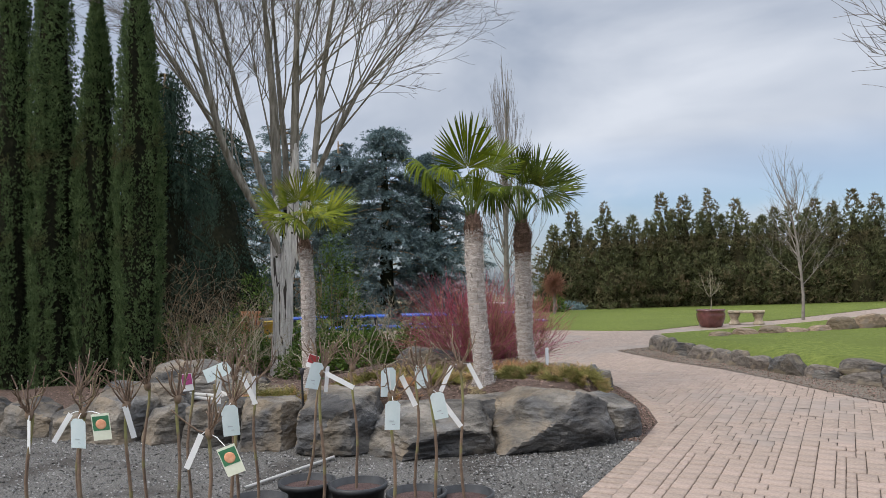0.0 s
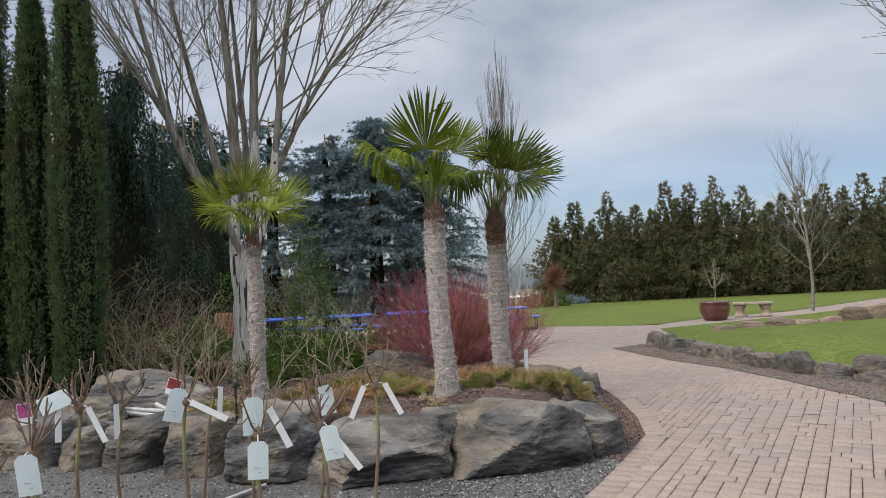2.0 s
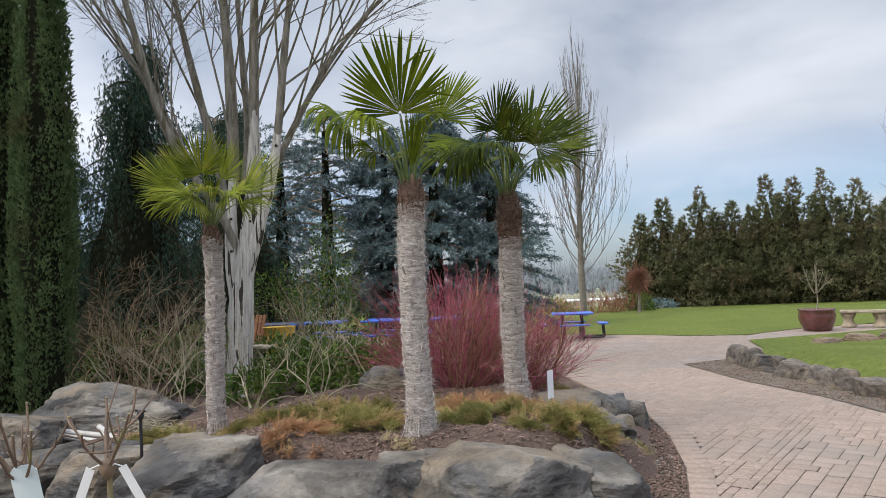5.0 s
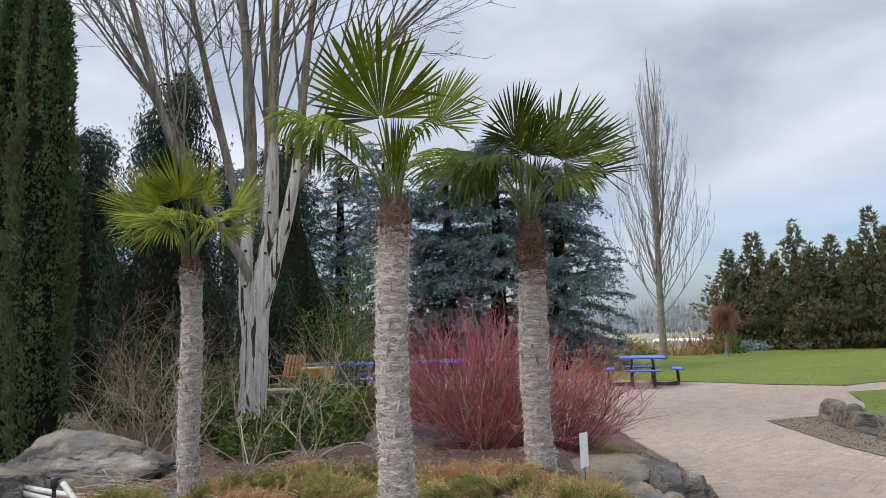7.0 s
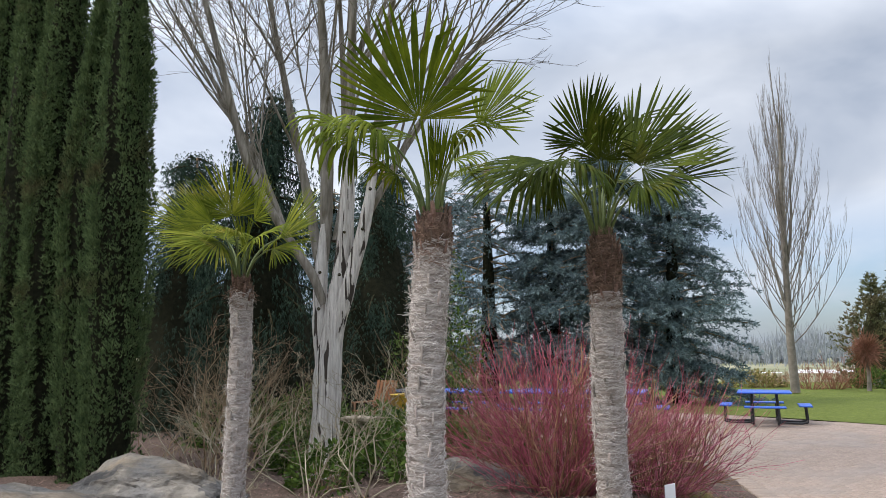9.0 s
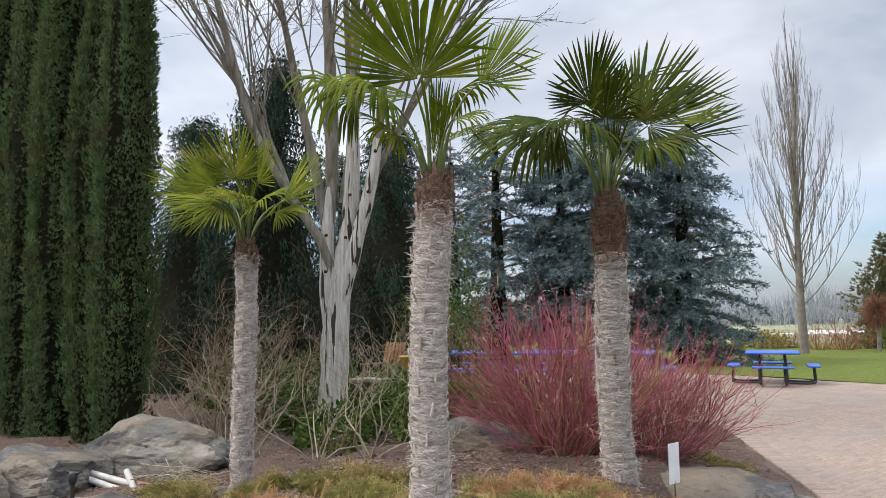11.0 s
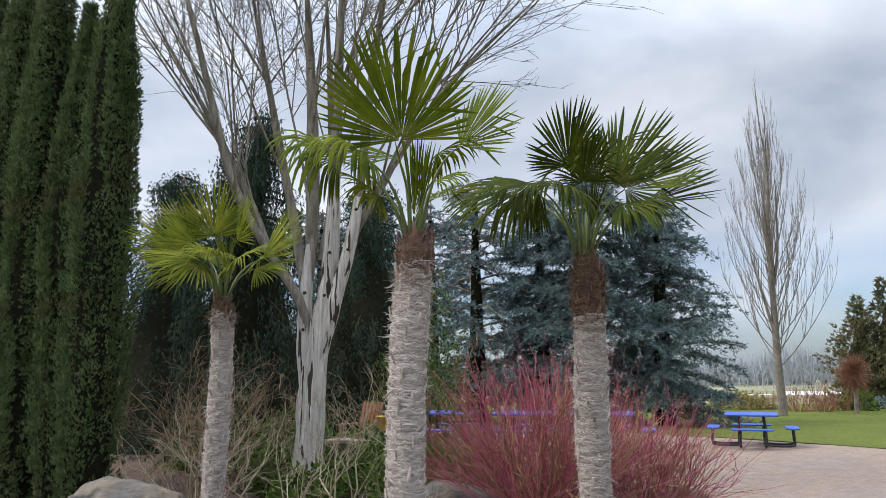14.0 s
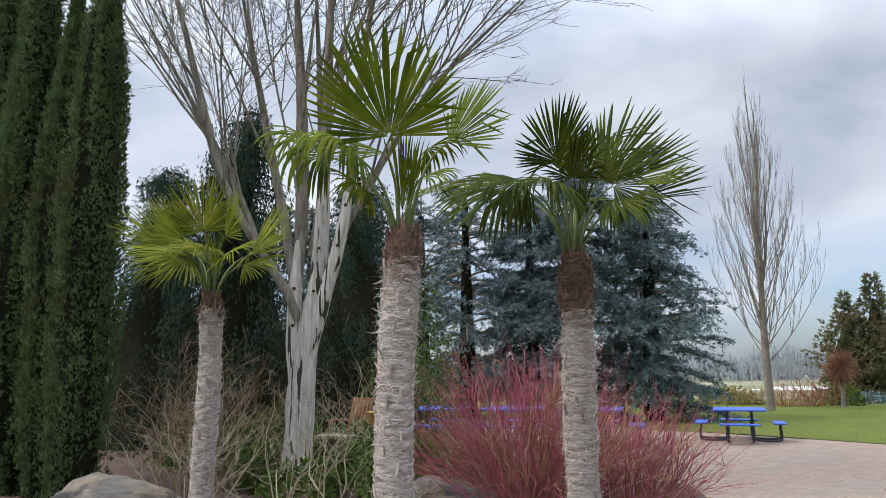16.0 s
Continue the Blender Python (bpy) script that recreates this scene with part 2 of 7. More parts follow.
FROND_YELLOW = mat("palm_blade_young", (0.085, 0.12, 0.01), (0.225, 0.25, 0.026), 0.62, 6, 0.1, island=0.4, patch=(0.36, 0.32, 0.07), patch_scale=2.4, patch_at=(0.58, 0.72), leaf=0.26)
PETIOLE = mat("palm_stalk", (0.055, 0.082, 0.016), (0.12, 0.15, 0.034), 0.6, 12, 0.1)
FIBRE = mat("palm_fibre", (0.47, 0.42, 0.39), (0.77, 0.715, 0.67), 0.95, 18, 0.2, island=0.25, spec=0.1)
FIBRE_BROWN = mat("palm_fibre_brown", (0.13, 0.082, 0.06), (0.32, 0.22, 0.165), 0.95, 18, 0.2, island=0.4, spec=0.1)
PALMBARK = mat("palm_trunk", (0.2, 0.16, 0.14), (0.62, 0.56, 0.515), 0.95, 20, 1.0, stretch=(1, 1, 4.5), patch=(0.34, 0.28, 0.245), patch_scale=4, dist=0.02, spec=0.1)
PALMHEAD = mat("palm_head", (0.055, 0.034, 0.026), (0.24, 0.155, 0.115), 0.95, 24, 1.0, island=0.35, dist=0.02, spec=0.1)
STUB = mat("palm_stub", (0.17, 0.135, 0.115), (0.44, 0.385, 0.345), 0.95, 14, 0.3, island=0.35, spec=0.1)
BARK = mat("pale_bark", (0.33, 0.3, 0.265), (0.74, 0.7, 0.65), 0.9, 9, 1.0, stretch=(3.4, 3.4, 0.28), patch=(0.055, 0.045, 0.036), patch_scale=4.2, patch_at=(0.575, 0.6), dist=0.04, spec=0.2)
TWIG = mat("grey_twig", (0.075, 0.06, 0.052), (0.19, 0.16, 0.138), 0.9, 5, 0.2, island=0.25, stretch=(3, 3, 0.6), spec=0.2)
BARKGREY = mat("grey_bark", (0.12, 0.105, 0.085), (0.32, 0.29, 0.245), 0.9, 7, 0.5, stretch=(3, 3, 0.5), patch=(0.11, 0.095, 0.066), patch_scale=4, dist=0.01, spec=0.2)
POPLARBARK = mat("poplar_bark", (0.13, 0.112, 0.096), (0.27, 0.24, 0.21), 0.9, 6, 0.2, island=0.2, spec=0.2)
SPIRE = mat("cypress_spray", (0.042, 0.072, 0.028), (0.165, 0.225, 0.1), 0.85, 7, 0, island=0.35, patch=(0.11, 0.08, 0.042), patch_scale=1.1, patch_at=(0.56, 0.68), leaf=0.25)
# near-black for crown cores: the shade deep inside is put into the colour
DEEP = mat("crown_shade", (0.008, 0.01, 0.006), (0.025, 0.024, 0.014), 0.95, 12, 0.8, dist=0.05, spec=0.05)
# inner shade of the hedge crowns as colour; also plain dark wood and scars
CORE = mat("inner_shade_and_wood", (0.02, 0.022, 0.011), (0.07, 0.058, 0.03), 0.95, 12, 0.8, dist=0.05, spec=0.1)
WEEP = mat("weeping_needles", (0.016, 0.034, 0.025), (0.07, 0.11, 0.078), 0.8, 4, 0, island=0.4, leaf=0.15)
BLUE = mat("blue_needles", (0.045, 0.078, 0.085), (0.27, 0.35, 0.36), 0.8, 5, 0, island=0.35, leaf=0.2)
HEDGE = mat("arborvitae_spray", (0.055, 0.068, 0.032), (0.215, 0.215, 0.108), 0.85, 2.2, 0, island=0.4, patch=(0.18, 0.14, 0.085), patch_scale=0.7, leaf=0.3)
REDSTEM = mat("red_stem", (0.2, 0.045, 0.065), (0.49, 0.14, 0.18), 0.6, 4, 0, island=0.5, spec=0.25)
OLDSTEM = mat("tan_stem", (0.2, 0.1, 0.06), (0.46, 0.3, 0.18), 0.8, 6, 0, island=0.4, spec=0.2)
BROWNSTEM = mat("brown_stem", (0.13, 0.09, 0.056), (0.4, 0.295, 0.185), 0.9, 4, 0, island=0.5, spec=0.2)
PALESTEM = mat("pale_stem", (0.197, 0.167, 0.113), (0.413, 0.369, 0.271), 0.85, 8, 0.1, island=0.3, spec=0.2)
ROSESTEM = mat("rose_stem", (0.085, 0.055, 0.04), (0.21, 0.145, 0.095), 0.85, 14, 0.3, island=0.35, patch=(0.17, 0.165, 0.06), patch_scale=4, patch_at=(0.52, 0.62))
BROADLEAF = mat("evergreen_leaf", (0.035, 0.07, 0.014), (0.13, 0.195, 0.042), 0.4, 4, 0, island=0.45, leaf=0.25)
JUNIPER = mat("juniper_green", (0.12, 0.118, 0.036), (0.38, 0.345, 0.125), 0.85, 5, 0, island=0.35, patch=(0.4, 0.285, 0.14), patch_scale=5.0, patch_at=(0.5, 0.63), leaf=0.3)
RUST = mat("juniper_rust", (0.31, 0.16, 0.085), (0.56, 0.34, 0.185), 0.9, 3, 0, island=0.3, patch=(0.37, 0.29, 0.12), patch_scale=5.0, patch_at=(0.5, 0.62), leaf=0.35)
STRAW = mat("straw", (0.3, 0.24, 0.13), (0.5, 0.42, 0.26), 0.9, 6, 0, island=0.3, leaf=0.2)
BLUEPAINT = mat("blue_coating", (0.02, 0.085, 0.42), (0.035, 0.125, 0.55), 0.4, 30, 0.05)
BLACK = mat("black_tube", (0.012, 0.012, 0.014), (0.03, 0.03, 0.033), 0.4, 20, 0.05)
PLASTIC = mat("black_pot", (0.012, 0.012, 0.013), (0.035, 0.035, 0.037), 0.5, 14, 0.1)
SOIL = mat("pot_soil", (0.042, 0.021, 0.018), (0.12, 0.069, 0.057), 0.95, 60, 1.0, dist=0.015)
TAG = mat("tag_paper", (0.52, 0.63, 0.65), (0.7, 0.78, 0.79), 0.6, 6, 0.05)
STRIP = mat("tag_strip", (0.72, 0.72, 0.72), (0.85, 0.85, 0.85), 0.5, 6, 0)
GREY = mat("print_grey", (0.3, 0.33, 0.36), (0.42, 0.45, 0.48), 0.7, 30, 0)
PRINTGREEN = mat("print_green", (0.03, 0.14, 0.07), (0.07, 0.24, 0.12), 0.6, 20, 0)
PRINTPEACH = mat("print_peach", (0.65, 0.26, 0.14), (0.85, 0.48, 0.3), 0.6, 30, 0)
PRINTCREAM = mat("print_cream", (0.72, 0.74, 0.6), (0.82, 0.84, 0.7), 0.6, 20, 0)
PRINTPINK = mat("print_magenta", (0.3, 0.04, 0.16), (0.5, 0.1, 0.28), 0.6, 30, 0)
PRINTRED = mat("print_red", (0.2, 0.02, 0.025), (0.34, 0.04, 0.045), 0.6, 30, 0)
PVC = mat("white_pipe", (0.34, 0.325, 0.3), (0.5, 0.485, 0.455), 0.5, 8, 0.05)
COPPER = mat("copper_pipe", (0.3, 0.13, 0.07), (0.5, 0.25, 0.15), 0.45, 10, 0.1)
GLAZE = mat("burgundy_glaze", (0.085, 0.028, 0.028), (0.16, 0.06, 0.055), 0.25, 7, 0.08, coat=0.4)
CASTSTONE = mat("cast_stone", (0.26, 0.205, 0.14), (0.46, 0.38, 0.28), 0.9, 16, 0.5, patch=(0.2, 0.17, 0.12), patch_scale=5)
ROUNDSHRUB = mat("rust_twig", (0.18, 0.075, 0.045), (0.34, 0.16, 0.1), 0.9, 3, 0, island=0.35)
# distance haze is mixed into this pale blue-grey
FARHAZE = mat("far_woods", (0.26, 0.285, 0.31), (0.36, 0.385, 0.41), 0.95, 0.3, 0, island=0.2, spec=0.0)
FARWALL = mat("far_roof", (0.62, 0.62, 0.63), (0.78, 0.78, 0.8), 0.7, 0.3, 0)
ORANGEWOOD = mat("orange_wood", (0.2, 0.075, 0.03), (0.35, 0.155, 0.065), 0.7, 12, 0.2)
YELLOW = mat("yellow_paint", (0.55, 0.33, 0.02), (0.75, 0.48, 0.04), 0.5, 12, 0.1)
NAVY = mat("navy_paint", (0.015, 0.02, 0.05), (0.035, 0.045, 0.09), 0.4, 12, 0.05)

# ---- mesh helpers ----


def np_mesh(name, verts, faces, smooth=False):
    verts, faces = np.asarray(verts, np.float32), np.asarray(faces, np.int32)
    me = bpy.data.meshes.new(name)
    k = faces.shape[1]
    me.vertices.add(len(verts))
    me.vertices.foreach_set("co", verts.ravel())
    me.loops.add(faces.size)
    me.loops.foreach_set("vertex_index", faces.ravel())
    me.polygons.add(len(faces))
    me.polygons.foreach_set("loop_start", np.arange(0, faces.size, k, dtype=np.int32))
    if smooth:
        me.polygons.foreach_set("use_smooth", np.ones(len(faces), bool))
    me.update(calc_edges=True)
    return me


def bm_mesh(name, bm, smooth=False):
    me = bpy.data.meshes.new(name)
    for f in bm.faces:
        f.smooth = smooth
    bm.to_mesh(me)
    bm.free()
    return me


def part(name, shape, material, parent=None, label="", smooth=False, at=None):
    """Links a mesh or bmesh as one object, under its thing if one is given."""
    me = bm_mesh(name, shape, smooth) if isinstance(shape, bmesh.types.BMesh) else shape
    if material and not me.materials:
        me.materials.append(material)
    ob = new(name, me)
    ob.parent = parent
    if at is not None:
        ob.matrix_basis = at
    return tagged(ob, label)


def thing(name, at, label, category, group="", kind="", rz=0.0):
    ob = new(name)
    ob.matrix_basis = pose(*at, 0, 0, rz)
    ob.empty_display_size = 0.1
    return tagged(ob, label, category, group, kind)


def tubes(paths, sides=5):
    """Joined tapered tubes. paths: (points (n,3), radii (n,)) with the same n in all."""
    P = np.array([p for p, _ in paths], float)
    R = np.array([r for _, r in paths], float)
    b, n, _ = P.shape
    T = np.gradient(P, axis=1)
    T /= np.linalg.norm(T, axis=2, keepdims=True) + 1e-9
    ref = np.where(np.abs(T[:, :1, 2:3]) > 0.9, [[[1.0, 0, 0]]], [[[0, 0, 1.0]]])
    U = np.cross(T, np.broadcast_to(ref, T.shape))
    U /= np.linalg.norm(U, axis=2, keepdims=True) + 1e-9
    W = np.cross(T, U)
    a = np.arange(sides) * 2 * math.pi / sides
    V = P[:, :, None] + R[:, :, None, None] * (U[:, :, None] * np.cos(a)[:, None] + W[:, :, None] * np.sin(a)[:, None])
    i, j, k = np.meshgrid(np.arange(b), np.arange(n - 1), np.arange(sides), indexing="ij")
    base, k2 = (i * n + j) * sides, (k + 1) % sides
    F = np.stack([base + k, base + k2, base + sides + k2, base + sides + k], -1).reshape(-1, 4)
    return V.reshape(-1, 3), F


def merge(pieces):
    vs, fs, off = [], [], 0
    for v, f in pieces:
        vs.append(v), fs.append(np.asarray(f) + off)
        off += len(v)
    return np.concatenate(vs), np.concatenate(fs)


def frames_along(d, rng, roll=math.pi):
    """Turn matrices whose z axis runs along d, rolled at random."""
    d = d / (np.linalg.norm(d, axis=1, keepdims=True) + 1e-9)
    ref = np.where(np.abs(d[:, 2:3]) > 0.95, [[1.0, 0, 0]], [[0, 0, 1.0]])
    x = np.cross(ref, d)
    x /= np.linalg.norm(x, axis=1, keepdims=True) + 1e-9
    y = np.cross(d, x)
    a = rng.uniform(-roll, roll, len(d))[:, None]
    xr, yr = x * np.cos(a) + y * np.sin(a), y * np.cos(a) - x * np.sin(a)
    return np.stack([xr, yr, d], -1)


def scatter(tv, tf, pos, mats, sizes):
    """Copies of a small template, joined: one array of vertices and faces."""
    tv, tf = np.asarray(tv, float), np.asarray(tf)
    V = np.einsum("nij,vj->nvi", mats, tv) * np.asarray(sizes, float).reshape(len(pos), 1, -1) + pos[:, None]
    F = tf[None] + (np.arange(len(pos)) * len(tv))[:, None, None]
    return V.reshape(-1, 3), F.reshape(-1, tf.shape[1])


def spray(blades, length, width, spread, seed, droop=0.0):
    """A small tuft of pointed blades along +z, one triangle each."""
    rng = np.random.default_rng(seed)
    vs, fs = [], []
    for b in range(blades):
        a, s = rng.uniform(0, 2 * math.pi), spread * math.sqrt(rng.uniform(0.05, 1))
        d = np.array([math.sin(s) * math.cos(a), math.sin(s) * math.sin(a), math.cos(s)])
        side = np.cross(d, rng.normal(size=3))
        side /= np.linalg.norm(side)
        ln = length * rng.uniform(0.65, 1.0)
        root = d * ln * rng.uniform(0, 0.25)
        o = len(vs)
        vs += [root + side * width * 0.5, root - side * width * 0.5, d * ln + np.array([0, 0, -droop * ln])]
        fs += [(o, o + 1, o + 2)]
    return np.array(vs), np.array(fs)


# ---- ground ----


def smooth01(t):
    t = np.clip(t, 0, 1)
    return t * t * (3 - 2 * t)


def gz(x, y):
    """Height of the natural ground: rising gently over the garden, falling to a plain behind the lawn."""
    y = np.asarray(y, float) + 0 * np.asarray(x, float)
    z = 0.0225 * np.clip(y, -30, 18)
    z = z - 0.09 * smooth01((y - 18) / 18)
    return z - 6.3 * smooth01((y - 38) / 160)


BED = np.array([(-9, 9.2), (-4.75, 8.35), (-3.8, 8.05), (-2.6, 7.6), (-1.0, 7.2), (0.4, 7.05), (1.15, 7.15), (1.68, 7.5), (1.95, 7.95), (2.08, 8.6), (2.1, 9.4),
                (2.02, 10.5), (1.86, 11.3), (1.36, 13.2), (1.0, 13.6), (-1.2, 13.9), (-4.5, 14.6), (-9, 16)])


def inside_distance(poly, x, y):
    """Distance to a polygon's edge, positive inside."""
    x, y = np.asarray(x, float), np.asarray(y, float)
    best, odd = np.full(x.shape, 1e9), np.zeros(x.shape, bool)
    for (ax, ay), (bx, by) in zip(poly, np.roll(poly, -1, 0)):
        ex, ey = bx - ax, by - ay
        t = np.clip(((x - ax) * ex + (y - ay) * ey) / (ex * ex + ey * ey), 0, 1)
        best = np.minimum(best, np.hypot(x - ax - t * ex, y - ay - t * ey))
        if ay != by:
            odd ^= ((ay > y) != (by > y)) & (x < ex * (y - ay) / (by - ay) + ax)
    return np.where(odd, best, -best)


def bedz(x, y):
    """Height of the planted mound."""
    d = inside_distance(BED, x, y)
    x, y = np.asarray(x, float), np.asarray(y, float)
    back = 1 - 0.55 * smooth01((y - 9.2) / 2.0)
    right = 1 - 0.68 * smooth01((x - 0.85) / 0.8) * smooth01((y - 8.0) / 1.0)
    left = 1 - 0.55 * smooth01((-0.6 - x) / 1.2)
    return gz(x, y) + 0.012 + 0.42 * smooth01((d + 0.1) / 0.55) * back * right * left + 0.5 * np.minimum(d, 0)


def sheet(xs, ys, height, keep=None):
    X, Y = np.meshgrid(xs, ys, indexing="ij")
    Z = height(X, Y)
    nx, ny = X.shape
    i, j = np.meshgrid(np.arange(nx - 1), np.arange(ny - 1), indexing="ij")
    a = i * ny + j
    F = np.stack([a, a + ny, a + ny + 1, a + 1], -1).reshape(-1, 4)
    V = np.stack([X, Y, Z], -1).reshape(-1, 3)
    if keep is not None:
        F = F[keep(V[F].mean(1))]
        used = np.unique(F)
        back = np.zeros(len(V), int)
        back[used] = np.arange(len(used))
        V, F = V[used], back[F]
    return V, F
EDGEROCK = mat("edging_rock", (0.11, 0.078, 0.052), (0.28, 0.21, 0.145), 0.9, 9, 0.8, obj=0.25, patch=(0.16, 0.13, 0.1), patch_scale=3, dist=0.02, spec=0.2)

# ---- ground, lawn, gravel and mound ----
edge_far = [60, 100, 160, 250, 400, 700, 1200, 2200, 3800]
gx = np.array([-v for v in edge_far[::-1]] + list(np.arange(-45, 46, 1.5)) + edge_far)
gy = np.array([-v for v in edge_far[::-1]] + list(np.arange(-45, 56, 1.5)) + edge_far)
V, F = sheet(gx, gy, lambda x, y: gz(x, y) - 0.03)
ground_me = np_mesh("ground", V, F, True)
ground_me.materials.append(GRASS)
ground_me.materials.append(FIELD)
mid = V[F].mean(1)
ground_me.polygons.foreach_set("material_index", ((mid[:, 1] > 37) | (mid[:, 0] < -16)).astype(np.int32))
ground = tagged(new("ground", ground_me), "gently rising garden ground falling away to winter fields", "ground", kind="structure")

PAVED = np.array([(-1.5, -5), (-1.0, 1.2), (-0.4, 2.7), (0.1, 3.7), (0.53, 4.5), (0.93, 5.22), (1.26, 5.81), (1.7, 6.63), (2.14, 7.53), (2.25, 8.26), (2.3, 9.3),
                  (2.22, 10.33), (2.04, 10.95), (1.34, 13.25), (1.1, 13.7), (-1.2, 14.1), (-6, 15.1), (-14, 17), (-14, 23), (-4, 20.9), (1.3, 19.2), (3.9, 17.8), (5.1, 17.6), (6.4, 18.75), (9.3, 20.3),
                  (16.0, 26.6), (24, 31.0), (26, 29.0), (13.15, 21.9), (9.1, 18.85), (6.7, 17.5), (5.6, 17.05), (4.87, 16.7), (4.75, 15.4), (4.3, 14.3), (3.2, 13.75), (3.64, 12.17), (4.15, 11.07), (4.47, 9.92), (4.6, 9.22), (4.87, 8.22), (5.3, 7.0), (5.9, 5.0), (6.4, 2), (6.6, -5)])
V, F = sheet(np.arange(-15, 27, 0.25), np.arange(-5, 31, 0.25), lambda x, y: gz(x, y) + 0.0 - 0.012, lambda m: inside_distance(PAVED, m[:, 0], m[:, 1]) > -0.25)
pavement = tagged(new("pavement", np_mesh("pavement", V, F, True)), "tumbled tan concrete paver path and patio with dark joints", "pavement", kind="structure")
pavement.data.materials.append(SAND)

GRAVELLED = np.array([(-12, -5), (-1.5, -5), (-1.0, 1.2), (0.1, 3.7), (0.93, 5.22), (1.7, 6.63), (2.14, 7.53), (2.25, 8.26), (2.28, 9.3), (2.1, 10.5), (0, 10), (-12, 11)])


def gravelz(x, y):
    wob = 0.012 * np.sin(3.1 * x + 1.3 * y) * np.sin(2.2 * y - 0.7 * x)
    return gz(x, y) - 0.004 + wob + 0.5 * np.minimum(inside_distance(GRAVELLED, x, y), 0)


V, F = sheet(np.arange(-13, 2.6, 0.1), np.arange(-5, 11, 0.1), gravelz, lambda m: (inside_distance(GRAVELLED, m[:, 0], m[:, 1]) > -0.2) & (inside_distance(BED, m[:, 0], m[:, 1]) < 0.5))
gravel = tagged(new("gravel_yard", np_mesh("gravel_yard", V, F, True)), "grey crushed gravel yard beside the paver path", "gravel", kind="structure")
gravel.data.materials.append(GRAVEL)

SIDESTRIP = np.array([(3.2, 13.75), (3.64, 12.17), (4.15, 11.07), (4.47, 9.92), (4.6, 9.22), (4.87, 8.22), (5.3, 7.0), (5.9, 5.0), (8, 5), (6.3, 8.5), (5.3, 10.5), (4.6, 13.0), (4.2, 14.35)])
bm = bmesh.new()
bm.faces.new([bm.verts.new((x, y, 0.0225 * y + 0.014)) for x, y in SIDESTRIP])
bmesh.ops.triangulate(bm, faces=bm.faces)
bmesh.ops.recalc_face_normals(bm, faces=bm.faces)
strip = tagged(new("gravel_strip", bm_mesh("gravel_strip", bm)), "bare brown gravel strip below the low stone wall", "gravel", kind="structure")
strip.data.materials.append(STRIPGRAVEL)

V, F = sheet(np.arange(-9.2, 2.6, 0.07), np.arange(6.4, 16.1, 0.07),
             lambda x, y: bedz(x, y) + 0.03 * np.sin(5.1 * x + 2 * np.sin(2.3 * y)) * np.sin(4.3 * y + 1.1 * x), lambda m: inside_distance(BED, m[:, 0], m[:, 1]) > -0.2)
mound = tagged(new("planting_mound", np_mesh("planting_mound", V, F, True)), "raised planting bed covered with dark brown bark mulch", "planting bed", kind="structure")
mound.data.materials.append(MULCH)

LAWN_NEAR = np.array([(4.45, 14.2), (4.75, 15.4), (4.87, 16.7), (5.6, 17.05), (6.7, 17.5), (9.1, 18.85), (13.15, 21.9), (26, 29), (30, 30), (30, 2), (8.3, 4), (6.45, 7.6), (5.65, 9.4), (5.0, 11.2), (4.6, 12.8)])
LAWN_FAR = np.array([(-16, 23.6), (-4, 21.05), (1.3, 19.35), (3.9, 17.85), (5.1, 17.65), (6.4, 18.8), (9.3, 20.35), (16, 26.7), (24, 31.1), (45, 32), (45, 38), (-16, 38)])


bm = bmesh.new()
bm.faces.new([bm.verts.new((x, y, 0.0225 * y + 0.01)) for x, y in ((1.45, 6.95), (1.76, 6.74), (2.14, 7.5), (2.25, 8.26), (2.29, 9.3), (2.22, 10.3), (2.0, 10.3), (1.95, 9.0), (1.7, 7.6))])
bmesh.ops.triangulate(bm, faces=bm.faces)
bmesh.ops.recalc_face_normals(bm, faces=bm.faces)
margin = tagged(new("earth_margin", bm_mesh("earth_margin", bm)), "dark earth and bark between boulders and pavers", "earth", kind="structure")
margin.data.materials.append(MULCH)


def lawnz(x, y):
    return gz(x, y) + 0.2 * smooth01(inside_distance(LAWN_NEAR, x, y) / 0.5) * smooth01((16.2 - y) / 3.0) - 0.01


V, F = sheet(np.arange(4.3, 30.3, 0.2), np.arange(2, 30, 0.2), lawnz, lambda m: inside_distance(LAWN_NEAR, m[:, 0], m[:, 1]) > -0.05)
lawn = tagged(new("lawn", np_mesh("lawn", V, F, True)), "raised mown lawn held by a low stone wall", "lawn", kind="structure")
lawn.data.materials.append(GRASS)


def lawn_edge(poly, rows, parent):
    """The cut edge of turf against the paving."""
    quads = []
    for a, b in zip(poly[rows], poly[rows][1:]):
        nv = np.array([a[1] - b[1], b[0] - a[0]]) / np.hypot(*(b - a))
        if inside_distance(poly, *(((a + b) / 2 + nv * 0.05)[:, None]))[0] < 0:
            nv = -nv
        q = np.array([a, b, b + nv * 0.5, a + nv * 0.5])
        z = gz(q[:, 0], q[:, 1]) + np.array([0.018, 0.018, -0.02, -0.02])
        quads.append((np.column_stack([q, z]), np.array([(0, 1, 2, 3)])))
    me = np_mesh("turf_edge", *merge(quads))
    me.materials.append(GRASS)
    new("turf_edge", me).parent = parent


lawn_edge(LAWN_NEAR, slice(0, 8), lawn)
lawn_edge(LAWN_FAR, slice(1, 9), ground)


